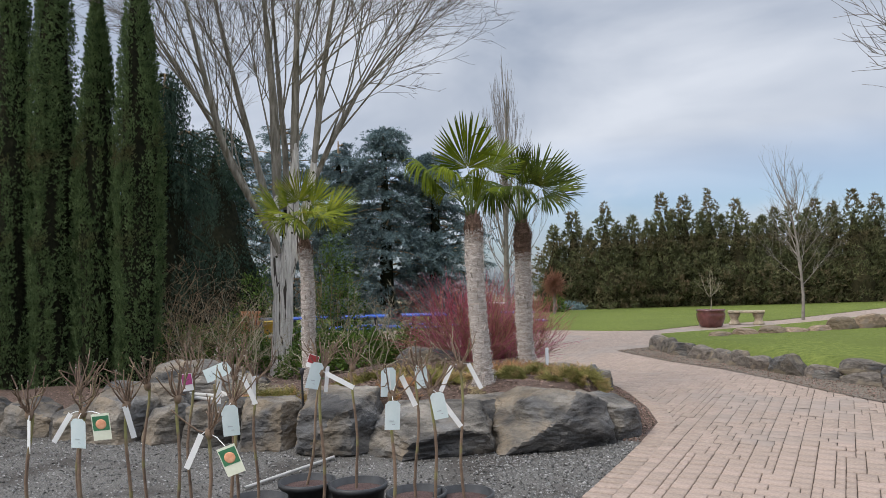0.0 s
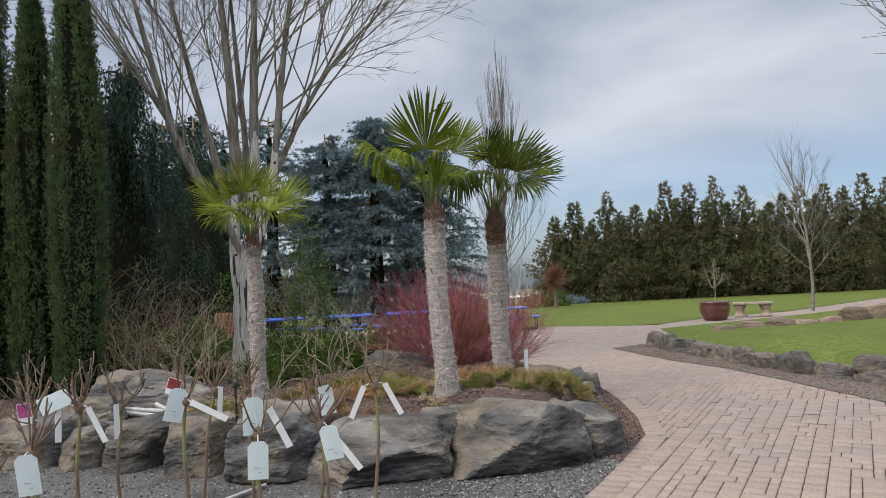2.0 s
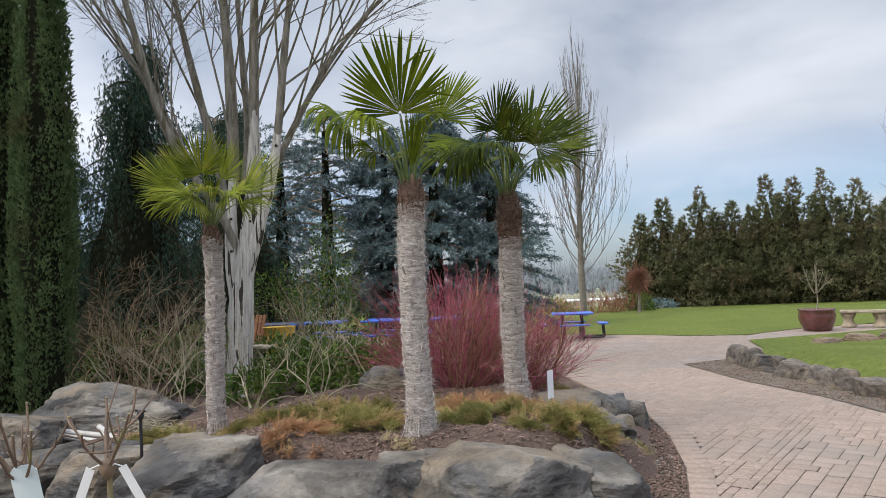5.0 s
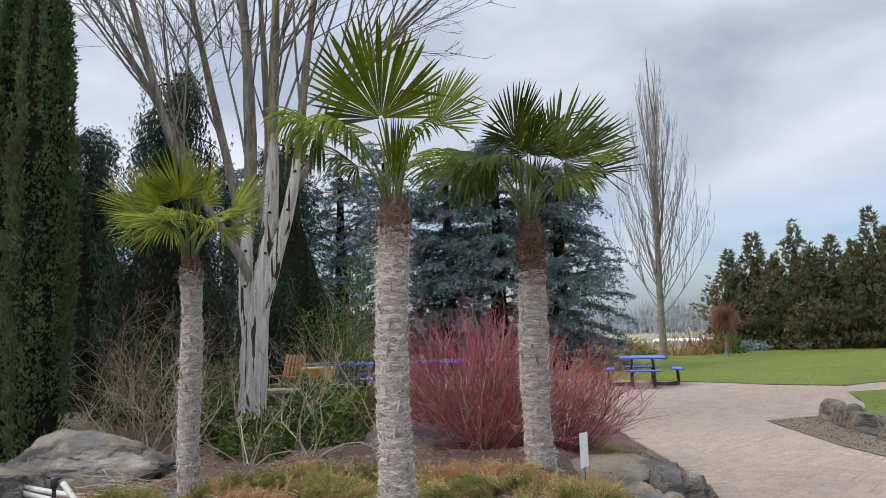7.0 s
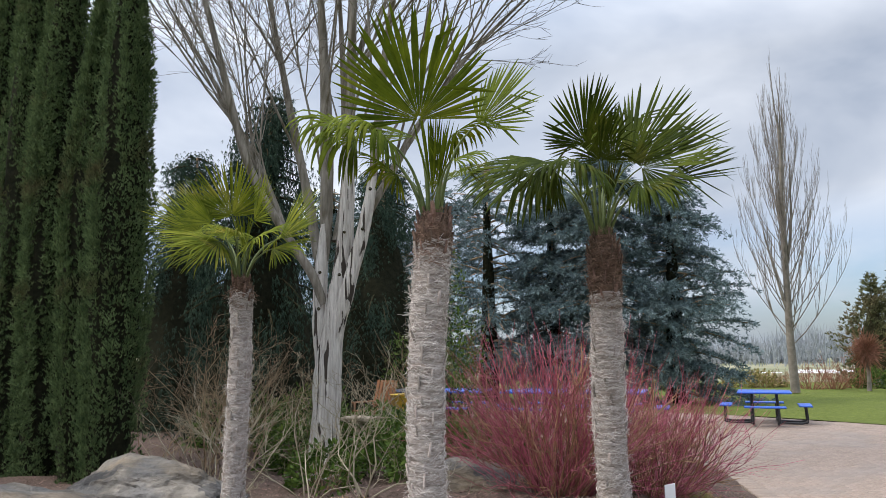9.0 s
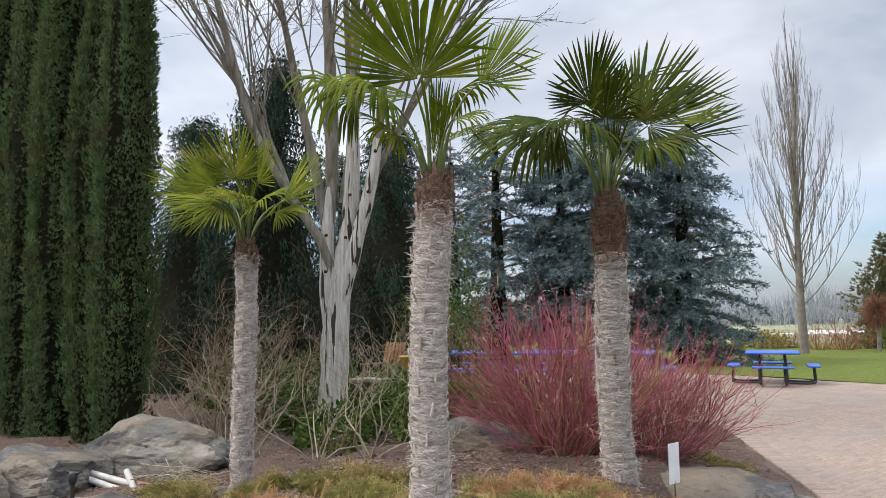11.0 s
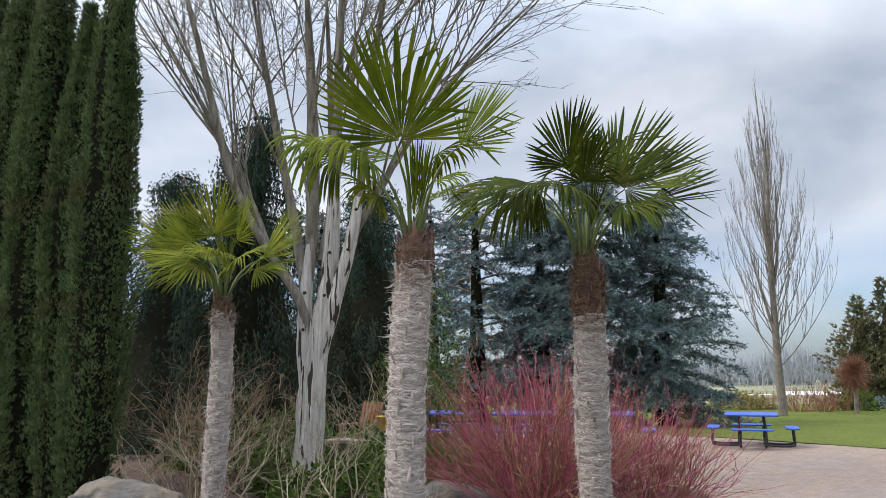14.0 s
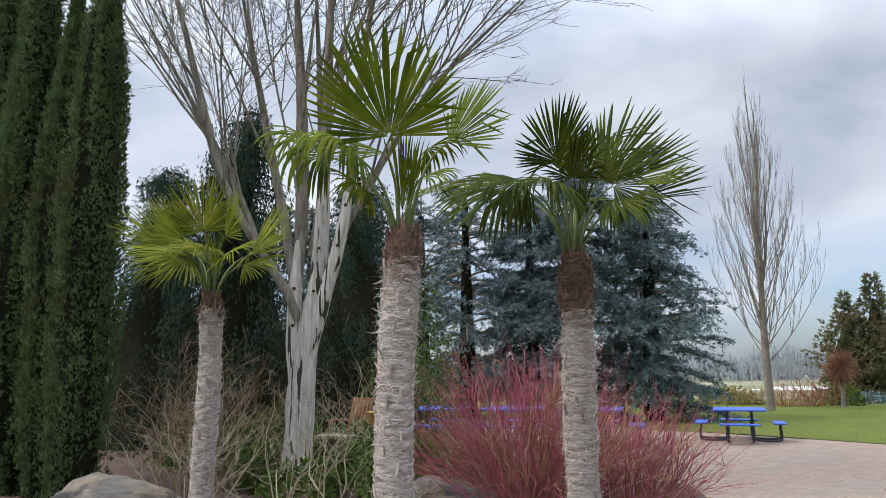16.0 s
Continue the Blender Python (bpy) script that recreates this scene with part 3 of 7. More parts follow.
def grass(name, poly, height, count, label, seed, near):
    """Short blades, thicker towards the paving."""
    rng = np.random.default_rng(seed)
    lo, hi = poly.min(0), poly.max(0)
    p = rng.uniform(lo, hi, (count * 4, 2))
    keep = (inside_distance(poly, p[:, 0], p[:, 1]) > 0.01) & (rng.uniform(size=len(p)) < np.clip(near / np.hypot(p[:, 0] - 2, p[:, 1] - 3), 0, 1) ** 2)
    p = p[keep][:count]
    pos = np.column_stack([p, height(p[:, 0], p[:, 1]) - 0.01])
    tv, tf = spray(4, 1.0, 0.3, 1.0, seed)
    far = np.hypot(p[:, 0] - 2, p[:, 1] - 3)
    size = rng.uniform(0.016, 0.026, len(p)) * (0.8 + far / 30)
    m = frames_along(np.column_stack([rng.normal(0, 0.2, (len(p), 2)), np.ones(len(p))]), rng)
    ob = tagged(new(name, np_mesh(name, *scatter(tv, tf, pos, m, size))), label, "grass", kind="stuff")
    ob.data.materials.append(BLADE)


grass("lawn_grass", LAWN_NEAR, lawnz, 14000, "short green winter lawn grass by the wall", 3, 14)
grass("far_lawn_grass", LAWN_FAR, lambda x, y: gz(x, y) - 0.03, 9000, "wide green mown lawn before the evergreen hedge", 4, 24)


def pebbles():
    rng = np.random.default_rng(11)
    p = np.concatenate([rng.uniform((-4.5, 4.2), (2.3, 8.6), (17000, 2)), rng.uniform((-9, 2), (-1, 8.5), (3000, 2)), rng.uniform((0.2, 5.2), (2.3, 8.6), (9000, 2))])
    d, e = inside_distance(GRAVELLED, p[:, 0], p[:, 1]), inside_distance(BED, p[:, 0], p[:, 1])
    p = p[(d > 0.0) & (e < 0.1)]
    tv = np.array([(1, 0, 0), (-1, 0, 0), (0, 0.8, 0), (0, -0.8, 0), (0.1, 0.1, 0.6)], float)
    tf = np.array([(0, 2, 4), (2, 1, 4), (1, 3, 4), (3, 0, 4)])
    pos = np.column_stack([p, gravelz(p[:, 0], p[:, 1]) + 0.003])
    m = frames_along(rng.normal(size=(len(p), 3)) * (0.5, 0.5, 1), rng)
    s = rng.uniform(0.006, 0.016, (len(p), 1)) * rng.uniform(0.7, 1.2, (len(p), 3))
    ob = tagged(new("loose_gravel", np_mesh("loose_gravel", *scatter(tv, tf, pos, m, s))), "loose grey crushed gravel stones", "gravel", kind="stuff")
    ob.data.materials.append(PEBBLE)


def chips():
    rng = np.random.default_rng(12)
    p = np.concatenate([rng.uniform((-5, 6.7), (2.3, 12.0), (26000, 2)), rng.uniform((-2.4, 7.2), (2.2, 9.2), (20000, 2))])
    p = p[inside_distance(BED, p[:, 0], p[:, 1]) > 0.05]
    tv = np.array([(-1, -0.3, 0), (1, -0.25, 0), (0.9, 0.3, 0.05), (-1, 0.28, 0.02), (0, 0, 0.25)], float)
    tf = np.array([(0, 1, 4), (1, 2, 4), (2, 3, 4), (3, 0, 4)])
    pos = np.column_stack([p, bedz(p[:, 0], p[:, 1]) + 0.03 * np.sin(5.1 * p[:, 0] + 2 * np.sin(2.3 * p[:, 1])) * np.sin(4.3 * p[:, 1] + 1.1 * p[:, 0]) + 0.006])
    d = np.column_stack([rng.normal(0, 0.35, (len(p), 2)), np.ones(len(p))])
    m = frames_along(d, rng)
    s = 0.005 + 0.017 * rng.uniform(0, 1, (len(p), 1)) ** 2.5 * np.ones((1, 3))
    ob = tagged(new("bark_mulch", np_mesh("bark_mulch", *scatter(tv, tf, pos, m, s))), "loose brown bark mulch chips on the bed", "mulch", kind="stuff")
    ob.data.materials.append(CHIP)


def strip_stones():
    rng = np.random.default_rng(13)
    p = rng.uniform((3.2, 5), (6, 14.3), (14000, 2))
    p = p[inside_distance(SIDESTRIP, p[:, 0], p[:, 1]) > 0.02][:6000]
    q = rng.uniform((1.4, 6.8), (2.3, 10.3), (5000, 2))
    p = np.concatenate([p, q[(inside_distance(PAVED, q[:, 0], q[:, 1]) < -0.02) & (inside_distance(BED, q[:, 0], q[:, 1]) < 0.05)]])
    tv = np.array([(1, 0, 0), (-1, 0, 0), (0, 0.8, 0), (0, -0.8, 0), (0.1, 0.1, 0.6), (0, 0, -0.5)], float)
    tf = np.array([(0, 2, 4), (2, 1, 4), (1, 3, 4), (3, 0, 4), (2, 0, 5), (1, 2, 5), (3, 1, 5), (0, 3, 5)])
    m = frames_along(rng.normal(size=(len(p), 3)) * (0.4, 0.4, 1), rng)
    s = rng.uniform(0.006, 0.02, (len(p), 1)) * rng.uniform(0.6, 1.2, (len(p), 3))
    ob = tagged(new("strip_stones", np_mesh("strip_stones", *scatter(tv, tf, np.column_stack([p, 0.0225 * p[:, 1] + 0.016]), m, s))), "loose brown gravel below the lawn wall", "gravel", kind="stuff")
    ob.data.materials.append(CHIP)


pebbles()
chips()
strip_stones()

# ---- boulders ----


def rock_mesh(name, size, seed, facets=12, rough=0.03, cuts=(), sub=4, sharp=60.0):
    """A weathered basalt block: worn planes round a centre, chipped by noise. cuts: (azimuth, elevation, distance). Its base lies at z = 0."""
    rng = np.random.default_rng(seed)
    planes = list(cuts)
    if not planes:
        turn = rng.uniform(0, 360)
        sides = 5 + facets % 3
        planes = [(turn + 360 * (i + rng.uniform(-0.25, 0.25)) / sides, rng.uniform(-4, 16), rng.uniform(0.72, 0.95)) for i in range(sides)]
        planes += [(rng.uniform(0, 360), rng.uniform(74, 86), 0.72), (rng.uniform(0, 360), rng.uniform(35, 55), rng.uniform(0.8, 0.95)), (rng.uniform(0, 360), rng.uniform(30, 50), rng.uniform(0.85, 0.98))]
    planes = planes + [(0, -90, 0.6)]
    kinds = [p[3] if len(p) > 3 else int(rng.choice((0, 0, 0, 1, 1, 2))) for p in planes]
    az, el, cut = np.radians([p[0] for p in planes]), np.radians([p[1] for p in planes]), np.array([p[2] for p in planes])
    nrm = np.column_stack([np.cos(el) * np.cos(az), np.cos(el) * np.sin(az), np.sin(el)])
    bm = bmesh.new()
    bmesh.ops.create_icosphere(bm, subdivisions=sub, radius=1.0)
    D = np.array([v.co[:] for v in bm.verts])
    D /= np.linalg.norm(D, axis=1, keepdims=True)

    def shape():
        return D * np.minimum((np.maximum(D @ nrm.T, 0) / cut) ** sharp @ np.ones(len(cut)), 1e12)[:, None] ** (-1 / sharp)

    # corners knocked off
    for _ in range(5):
        a, e = rng.uniform(0, 2 * math.pi), radians(rng.uniform(-5, 62))
        q = np.array([math.cos(e) * math.cos(a), math.cos(e) * math.sin(a), math.sin(e)])
        reach = (shape() @ q).max()
        nrm, cut = np.vstack([nrm, q]), np.append(cut, reach * rng.uniform(0.8, 0.92))
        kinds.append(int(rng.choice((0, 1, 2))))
    C = shape()
    bm.verts.index_update()
    for v, co in zip(bm.verts, C):
        n1 = noise.fractal(Vector(co * 1.7 + seed), 1.0, 2.0, 3)
        n2 = noise.fractal(Vector(co * (4.0, 4.0, 7.0) + seed * 2), 0.9, 2.1, 4)
        step = math.floor(4 * noise.noise(Vector(co * (2.2, 2.2, 3.4) + seed * 3)) + 0.5) / 4
        ridge = 0.22 - abs(noise.noise(Vector(co * (2.6, 2.6, 5.2) + seed * 4))) - 0.5 * abs(noise.noise(Vector(co * (6.0, 6.0, 11.0) + seed * 5)))
        v.co = Vector(co * (1 + rough * 0.9 * n1 + rough * 0.9 * n2 + rough * 2.4 * step + rough * 1.7 * ridge))
    P = np.array([v.co[:] for v in bm.verts])
    lo, hi = P.min(0), P.max(0)
    for v, q in zip(bm.verts, P):
        v.co = Vector(((q[0] - (lo[0] + hi[0]) / 2) / (hi[0] - lo[0]) * size[0], (q[1] - (lo[1] + hi[1]) / 2) / (hi[1] - lo[1]) * size[1], (q[2] - lo[2]) / (hi[2] - lo[2]) * size[2]))
    # each face has its own tone: weathered, plain or fresh, light and shade included
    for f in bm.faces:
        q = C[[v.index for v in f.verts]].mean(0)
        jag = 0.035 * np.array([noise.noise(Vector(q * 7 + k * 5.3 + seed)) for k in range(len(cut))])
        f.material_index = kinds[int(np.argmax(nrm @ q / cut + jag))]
    return bm_mesh(name, bm, False)


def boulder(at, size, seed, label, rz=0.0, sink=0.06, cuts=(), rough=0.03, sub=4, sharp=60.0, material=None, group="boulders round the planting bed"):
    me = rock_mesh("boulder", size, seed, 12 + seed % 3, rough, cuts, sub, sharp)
    for m in (ROCK, ROCKSKIN_LIT, ROCKBREAK_SHADED):
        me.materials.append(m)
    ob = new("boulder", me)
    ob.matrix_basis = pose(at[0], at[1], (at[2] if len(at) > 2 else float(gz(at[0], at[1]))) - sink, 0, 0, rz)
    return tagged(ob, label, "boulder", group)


# a cut's fourth value picks the tone: most tops painted lit, some fronts shaded
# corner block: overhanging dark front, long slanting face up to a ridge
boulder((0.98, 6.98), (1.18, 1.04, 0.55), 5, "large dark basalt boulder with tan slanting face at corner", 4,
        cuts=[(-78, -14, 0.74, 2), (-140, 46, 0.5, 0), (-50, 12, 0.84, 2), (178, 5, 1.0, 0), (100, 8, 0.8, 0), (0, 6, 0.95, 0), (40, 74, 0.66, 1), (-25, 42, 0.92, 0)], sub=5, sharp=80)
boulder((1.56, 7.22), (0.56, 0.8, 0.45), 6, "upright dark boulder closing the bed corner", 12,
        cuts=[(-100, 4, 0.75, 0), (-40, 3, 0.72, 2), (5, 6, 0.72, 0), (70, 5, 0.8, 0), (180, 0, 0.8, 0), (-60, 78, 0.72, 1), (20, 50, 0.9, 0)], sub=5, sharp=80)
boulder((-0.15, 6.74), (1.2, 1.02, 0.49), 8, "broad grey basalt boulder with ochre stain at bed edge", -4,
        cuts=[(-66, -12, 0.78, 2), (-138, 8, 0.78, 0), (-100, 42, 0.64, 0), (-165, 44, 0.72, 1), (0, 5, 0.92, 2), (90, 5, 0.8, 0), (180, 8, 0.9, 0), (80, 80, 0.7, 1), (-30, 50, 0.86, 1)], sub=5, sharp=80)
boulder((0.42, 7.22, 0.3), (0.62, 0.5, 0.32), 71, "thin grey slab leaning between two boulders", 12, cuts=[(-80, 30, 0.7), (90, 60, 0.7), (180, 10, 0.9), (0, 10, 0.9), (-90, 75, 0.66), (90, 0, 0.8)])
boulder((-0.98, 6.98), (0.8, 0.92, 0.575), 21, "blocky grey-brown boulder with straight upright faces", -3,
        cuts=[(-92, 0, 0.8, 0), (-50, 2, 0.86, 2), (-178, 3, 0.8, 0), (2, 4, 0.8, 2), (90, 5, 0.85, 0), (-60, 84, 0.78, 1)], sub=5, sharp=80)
boulder((-1.68, 7.22), (0.72, 0.86, 0.5), 14, "blocky dark grey boulder in the bed edging", -10, cuts=[(-88, 6, 0.8), (-150, 4, 0.86), (-20, 4, 0.86), (40, 4, 0.86), (120, 4, 0.86), (60, 84, 0.74), (-100, 46, 0.9)], sub=5, sharp=80)
boulder((-2.28, 7.42), (0.66, 0.8, 0.47), 17, "rounded dark grey boulder in the bed edging", -14, sub=5, sharp=30)
boulder((-2.78, 7.5), (0.5, 0.66, 0.42), 25, "small brownish boulder wedged in the bed edging", -15)
boulder((-3.25, 7.62), (0.66, 0.8, 0.57), 19, "upright smooth grey boulder in the bed edging", -20, sub=5, sharp=30)
boulder((-3.85, 7.8), (0.62, 0.7, 0.4), 33, "dark boulder between two larger edging stones", -20)
boulder((-4.4, 7.95), (0.74, 0.66, 0.4), 31, "low dark boulder at the end of the edging", -20)
boulder((-5.1, 8.3), (0.75, 0.65, 0.4), 32, "dark boulder partly sunk beside the gravel", -20)
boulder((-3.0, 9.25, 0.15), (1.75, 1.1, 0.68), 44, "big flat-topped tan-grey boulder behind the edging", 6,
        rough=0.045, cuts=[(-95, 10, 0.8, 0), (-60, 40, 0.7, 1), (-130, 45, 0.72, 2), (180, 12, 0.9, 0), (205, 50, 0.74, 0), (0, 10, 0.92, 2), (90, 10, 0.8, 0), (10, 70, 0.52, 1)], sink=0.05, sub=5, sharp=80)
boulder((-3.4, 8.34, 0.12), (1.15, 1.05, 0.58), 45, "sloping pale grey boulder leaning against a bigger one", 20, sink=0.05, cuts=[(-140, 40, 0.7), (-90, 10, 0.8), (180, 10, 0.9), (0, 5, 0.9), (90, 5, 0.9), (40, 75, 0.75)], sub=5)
boulder((-2.3, 7.84, 0.08), (0.85, 0.7, 0.46), 48, "rounded grey boulder behind the edging stones", 8)
boulder((-2.74, 8.5, 0.1), (0.8, 0.42, 0.3), 47, "grey boulder supporting a few white pipes", 0, sink=0.02)
boulder((-1.72, 8.62, 0.3), (0.5, 0.3, 0.2), 46, "small pale grey slab beside the slender palm", 10, sink=0.05)
boulder((-0.22, 9.78, 0.36), (1.05, 0.7, 0.52), 52, "rounded brown boulder beside the red dogwood", -8, sink=0.06, sharp=30, sub=5)
boulder((0.72, 9.3, 0.4), (0.62, 0.5, 0.3), 57, "tan boulder half buried behind the palm", 30, sink=0.1, sharp=30)
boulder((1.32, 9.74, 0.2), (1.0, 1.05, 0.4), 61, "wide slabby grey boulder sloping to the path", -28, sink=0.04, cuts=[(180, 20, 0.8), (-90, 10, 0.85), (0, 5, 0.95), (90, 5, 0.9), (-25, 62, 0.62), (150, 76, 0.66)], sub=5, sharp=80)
boulder((1.86, 9.46), (0.3, 0.36, 0.38), 64, "dark pointed boulder near the path edge", 20, sink=0.04)
boulder((2.03, 9.58), (0.28, 0.32, 0.32), 66, "small upright grey boulder near the path edge", 0, sink=0.04)
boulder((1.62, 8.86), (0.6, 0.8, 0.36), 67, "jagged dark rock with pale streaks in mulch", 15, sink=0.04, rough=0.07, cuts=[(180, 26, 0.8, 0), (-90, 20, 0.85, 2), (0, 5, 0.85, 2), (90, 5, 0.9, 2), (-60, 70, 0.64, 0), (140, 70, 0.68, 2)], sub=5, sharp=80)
boulder((1.84, 8.96), (0.28, 0.42, 0.32), 68, "dark rough boulder against a pale slab", 5, sink=0.04)

# ---- palms ----
RIGHT, TOWARDS = np.array([0.92, 0.39, 0.0]), np.array([0.39, -0.92, 0.0])


def fan_leaf(hub, d, face, radius, spread, segments, droop, seed, joined=0.62):
    """A pleated fan of stiff pointed strips, joined near the stalk, whose tips hang by their own weight."""
    rng = np.random.default_rng(seed)
    z = d / np.linalg.norm(d)
    y = face - z * (face @ z)
    y /= np.linalg.norm(y)
    x = np.cross(y, z)
    vs, fs = [], []
    step = spread / segments
    stations = (0.03, 0.22, 0.42, 0.58, 0.74, 0.88, 1.0)
    taper = (1, 1, 1, 1.0, 0.84, 0.56, 0.08)
    for s in range(segments):
        a = -spread / 2 + (s + 0.5) * step
        ln = radius * max(0.5, 0.62 + 0.38 * math.cos(a)) * rng.uniform(0.94, 1.05)
        way = x * math.sin(a) + z * math.cos(a) + y * 0.22 * math.cos(a * 1.4)
        way /= np.linalg.norm(way)
        side0 = np.cross(y, way)
        p, last = np.array(hub, float), 0.0
        bend = droop * rng.uniform(0.55, 1.5)
        kink = rng.uniform(0.5, 0.85) if rng.uniform() < 0.12 + 0.3 * min(droop, 1) else 2.0
        o = len(vs)
        for k, r in enumerate(stations):
            if k:
                g = bend * 0.42 * max(0, r - 0.3) + (0.9 if last <= kink < r else 0)
                way = way + np.array([0, 0, -1.0]) * g + rng.normal(0, 0.012, 3)
                way /= np.linalg.norm(way)
            p = p + way * ln * (r - last)
            last = r
            side = side0 - way * (side0 @ way)
            side /= np.linalg.norm(side)
            half = math.tan(step * 0.5) * ln * min(r, joined) * taper[k] * 1.02
            nrm = np.cross(way, side)
            deep = half * 0.55
            vs += [p - side * half - nrm * deep * 0.5, p + nrm * deep * 0.5, p + side * half - nrm * deep * 0.5]
            if k:
                b = o + 3 * k
                fs += [(b - 3, b - 2, b + 1, b), (b - 2, b - 1, b + 2, b + 1)]
    return np_mesh("frond", vs, fs)


def palm(base, top, radius, leaves, leaf_mat, label, seed, brown_from):
    rng = np.random.default_rng(seed)
    root = thing("fan_palm", base, label, "palm tree", "fan palms")
    h = top[2] - base[2]
    lean = np.array([top[0] - base[0], top[1] - base[1], 0.0])
    pitch = 0.052

    def girth(z, a):
        """Radius of the shaggy trunk: uneven rings of old leaf bases, a flared foot and a narrower head."""
        ring = (z / pitch + 0.35 * math.sin(a + seed) + 0.5 * noise.noise(Vector((math.cos(a), math.sin(a), z * 4 + seed)))) % 1.0
        slow = 1 + 0.10 * noise.noise(Vector((seed, 3.0, z * 3.2))) + 0.05 * noise.noise(Vector((math.cos(a) * 1.5, math.sin(a) * 1.5, z * 6 + seed)))
        foot = 0.55 * max(0.0, 1 - z / 0.16) ** 2
        head = 0.36 * smooth01((z - h * 0.92) / (h * 0.1))
        return radius * (slow + foot - float(head)) * (0.9 + 0.13 * ring)

    rings, sides = int(h / 0.011), 26
    vs = []
    for i in range(rings + 1):
        t = i / rings
        c = lean * (t ** 1.3) + np.array([0.015 * math.sin(t * 5 + seed), 0, 0])
        for k in range(sides):
            a = 2 * math.pi * k / sides
            rr = girth(t * h, a)
            vs.append((c[0] + rr * math.cos(a), c[1] + rr * math.sin(a), t * h - 0.03 * (1 - t)))
    fs = [(i * sides + k, i * sides + (k + 1) % sides, (i + 1) * sides + (k + 1) % sides, (i + 1) * sides + k) for i in range(rings) for k in range(sides)]
    me = np_mesh("trunk", vs, fs, True)
    me.materials.append(PALMBARK)
    me.materials.append(PALMHEAD)
    zs = np.array([vs[f[0]][2] for f in fs]) / h + 0.02 * np.array([noise.noise(Vector(vs[f[0]]) * 9) for f in fs])
    me.polygons.foreach_set("material_index", (zs > brown_from).astype(np.int32))
    part("trunk", me, None, root)

    def centre(t):
        return lean[None] * (t[:, None] ** 1.3) + np.column_stack([0.015 * np.sin(t * 5 + seed), 0 * t, 0 * t])

    # cut leaf bases, upright tabs in a spiral
    tv = np.array([(-0.5, -0.2, -0.4), (0.5, -0.2, -0.4), (0.5, 0.2, -0.4), (-0.5, 0.2, -0.4), (-0.3, -0.12, 2.2), (0.3, -0.12, 2.2), (0.28, 0.1, 2.4), (-0.28, 0.1, 2.4)])
    tf = np.array([(0, 1, 5, 4), (1, 2, 6, 5), (2, 3, 7, 6), (3, 0, 4, 7), (4, 5, 6, 7)])
    for name, lo, hi, gap, size, material, lab in (("stub_spiral", 0.04, brown_from, 0.017, (0.014, 0.026), STUB, "cut leaf bases in a spiral"), ("head_stub", brown_from - 0.02, 1.0, 0.006, (0.014, 0.034), PALMHEAD, "ragged brown leaf bases")):
        n = int(h * (hi - lo) / gap)
        t = np.linspace(lo, hi, n)
        a = np.arange(n) * 2.39996 + rng.normal(0, 0.25, n)
        r = np.array([girth(q * h, w) for q, w in zip(t, a)])
        out = np.column_stack([np.cos(a), np.sin(a), rng.uniform(2.6, 5.0, n)]) + rng.normal(0, 0.15, (n, 3))
        pos = centre(t) + np.column_stack([np.cos(a) * r * 0.98, np.sin(a) * r * 0.98, t * h])
        tagged(part(name, np_mesh(name, *scatter(tv, tf, pos, frames_along(out, rng, 0.3), rng.uniform(*size, n))), material, root, lab), kind="stuff")
    roots = []
    for q in range(44):
        b = q * 2.4 + rng.uniform(-0.3, 0.3)
        w = rng.uniform(1.3, 2.1) * radius
        k = np.linspace(0, 1, 5)
        roots.append((np.column_stack([np.cos(b) * (radius * 0.95 + (w - radius * 0.95) * k ** 1.4), np.sin(b) * (radius * 0.95 + (w - radius * 0.95) * k ** 1.4), 0.16 * (1 - k) ** 1.6 - 0.02 * k]), np.linspace(0.009, 0.002, 5) * rng.uniform(0.5, 1.2)))
    tagged(part("root_flare", np_mesh("root_flare", *tubes(roots, 5), True), PALMBARK, root, "fibrous flared foot"), kind="stuff")

    # loose fibre lying round the trunk in uneven bands
    def strands(count, lo, hi, wild, thick):
        ps = []
        bands = np.arange(lo * h, hi * h, pitch)
        shag = rng.uniform(0.1, 1.0, len(bands)) ** 1.6
        for _ in range(count):
            b = rng.integers(len(bands))
            a0, turn = rng.uniform(0, 2 * math.pi), rng.choice((-1, 1)) * rng.uniform(0.15, 0.8)
            z0 = bands[b] + 0.012 * math.sin(a0 * 2 + b * 1.7) + rng.normal(0, 0.011)
            z0 = min(max(z0, 0.01), hi * h)
            k = np.linspace(0, 1, 5)
            ang = a0 + turn * k
            loose = shag[b] * (0.7 if rng.uniform() < 0.35 else 0.08) * wild * rng.uniform(0.3, 1)
            rr = girth(z0, a0) + radius * (0.02 + 0.05 * rng.uniform() * np.sin(k * math.pi) + loose * k ** 2)
            t = z0 / h
            c = centre(np.array([t]))[0]
            sag = rng.normal(0.0, 0.018) * k + rng.normal(0, 0.004, 5) - 0.03 * loose * k ** 2
            ps.append((np.column_stack([c[0] + rr * np.cos(ang), c[1] + rr * np.sin(ang), z0 + sag]), np.linspace(1.0, 0.4, 5) * thick * rng.uniform(0.6, 1.4)))
        return tubes(ps, 3)

    per = int(2700 * h * radius / 0.09)
    part("fibre", np_mesh("fibre", *strands(int(per * brown_from), 0.01, brown_from + 0.02, 1.0, 0.0014)), FIBRE, root, "shaggy pale grey trunk fibre")
    part("crown_fibre", np_mesh("crown_fibre", *strands(int(per * (1 - brown_from) * 1.3), brown_from - 0.04, 1.02, 1.5, 0.0017)), FIBRE_BROWN, root, "matted brown fibre below the leaves")
    # leaves
    top_l = np.array(top) - np.array(base)
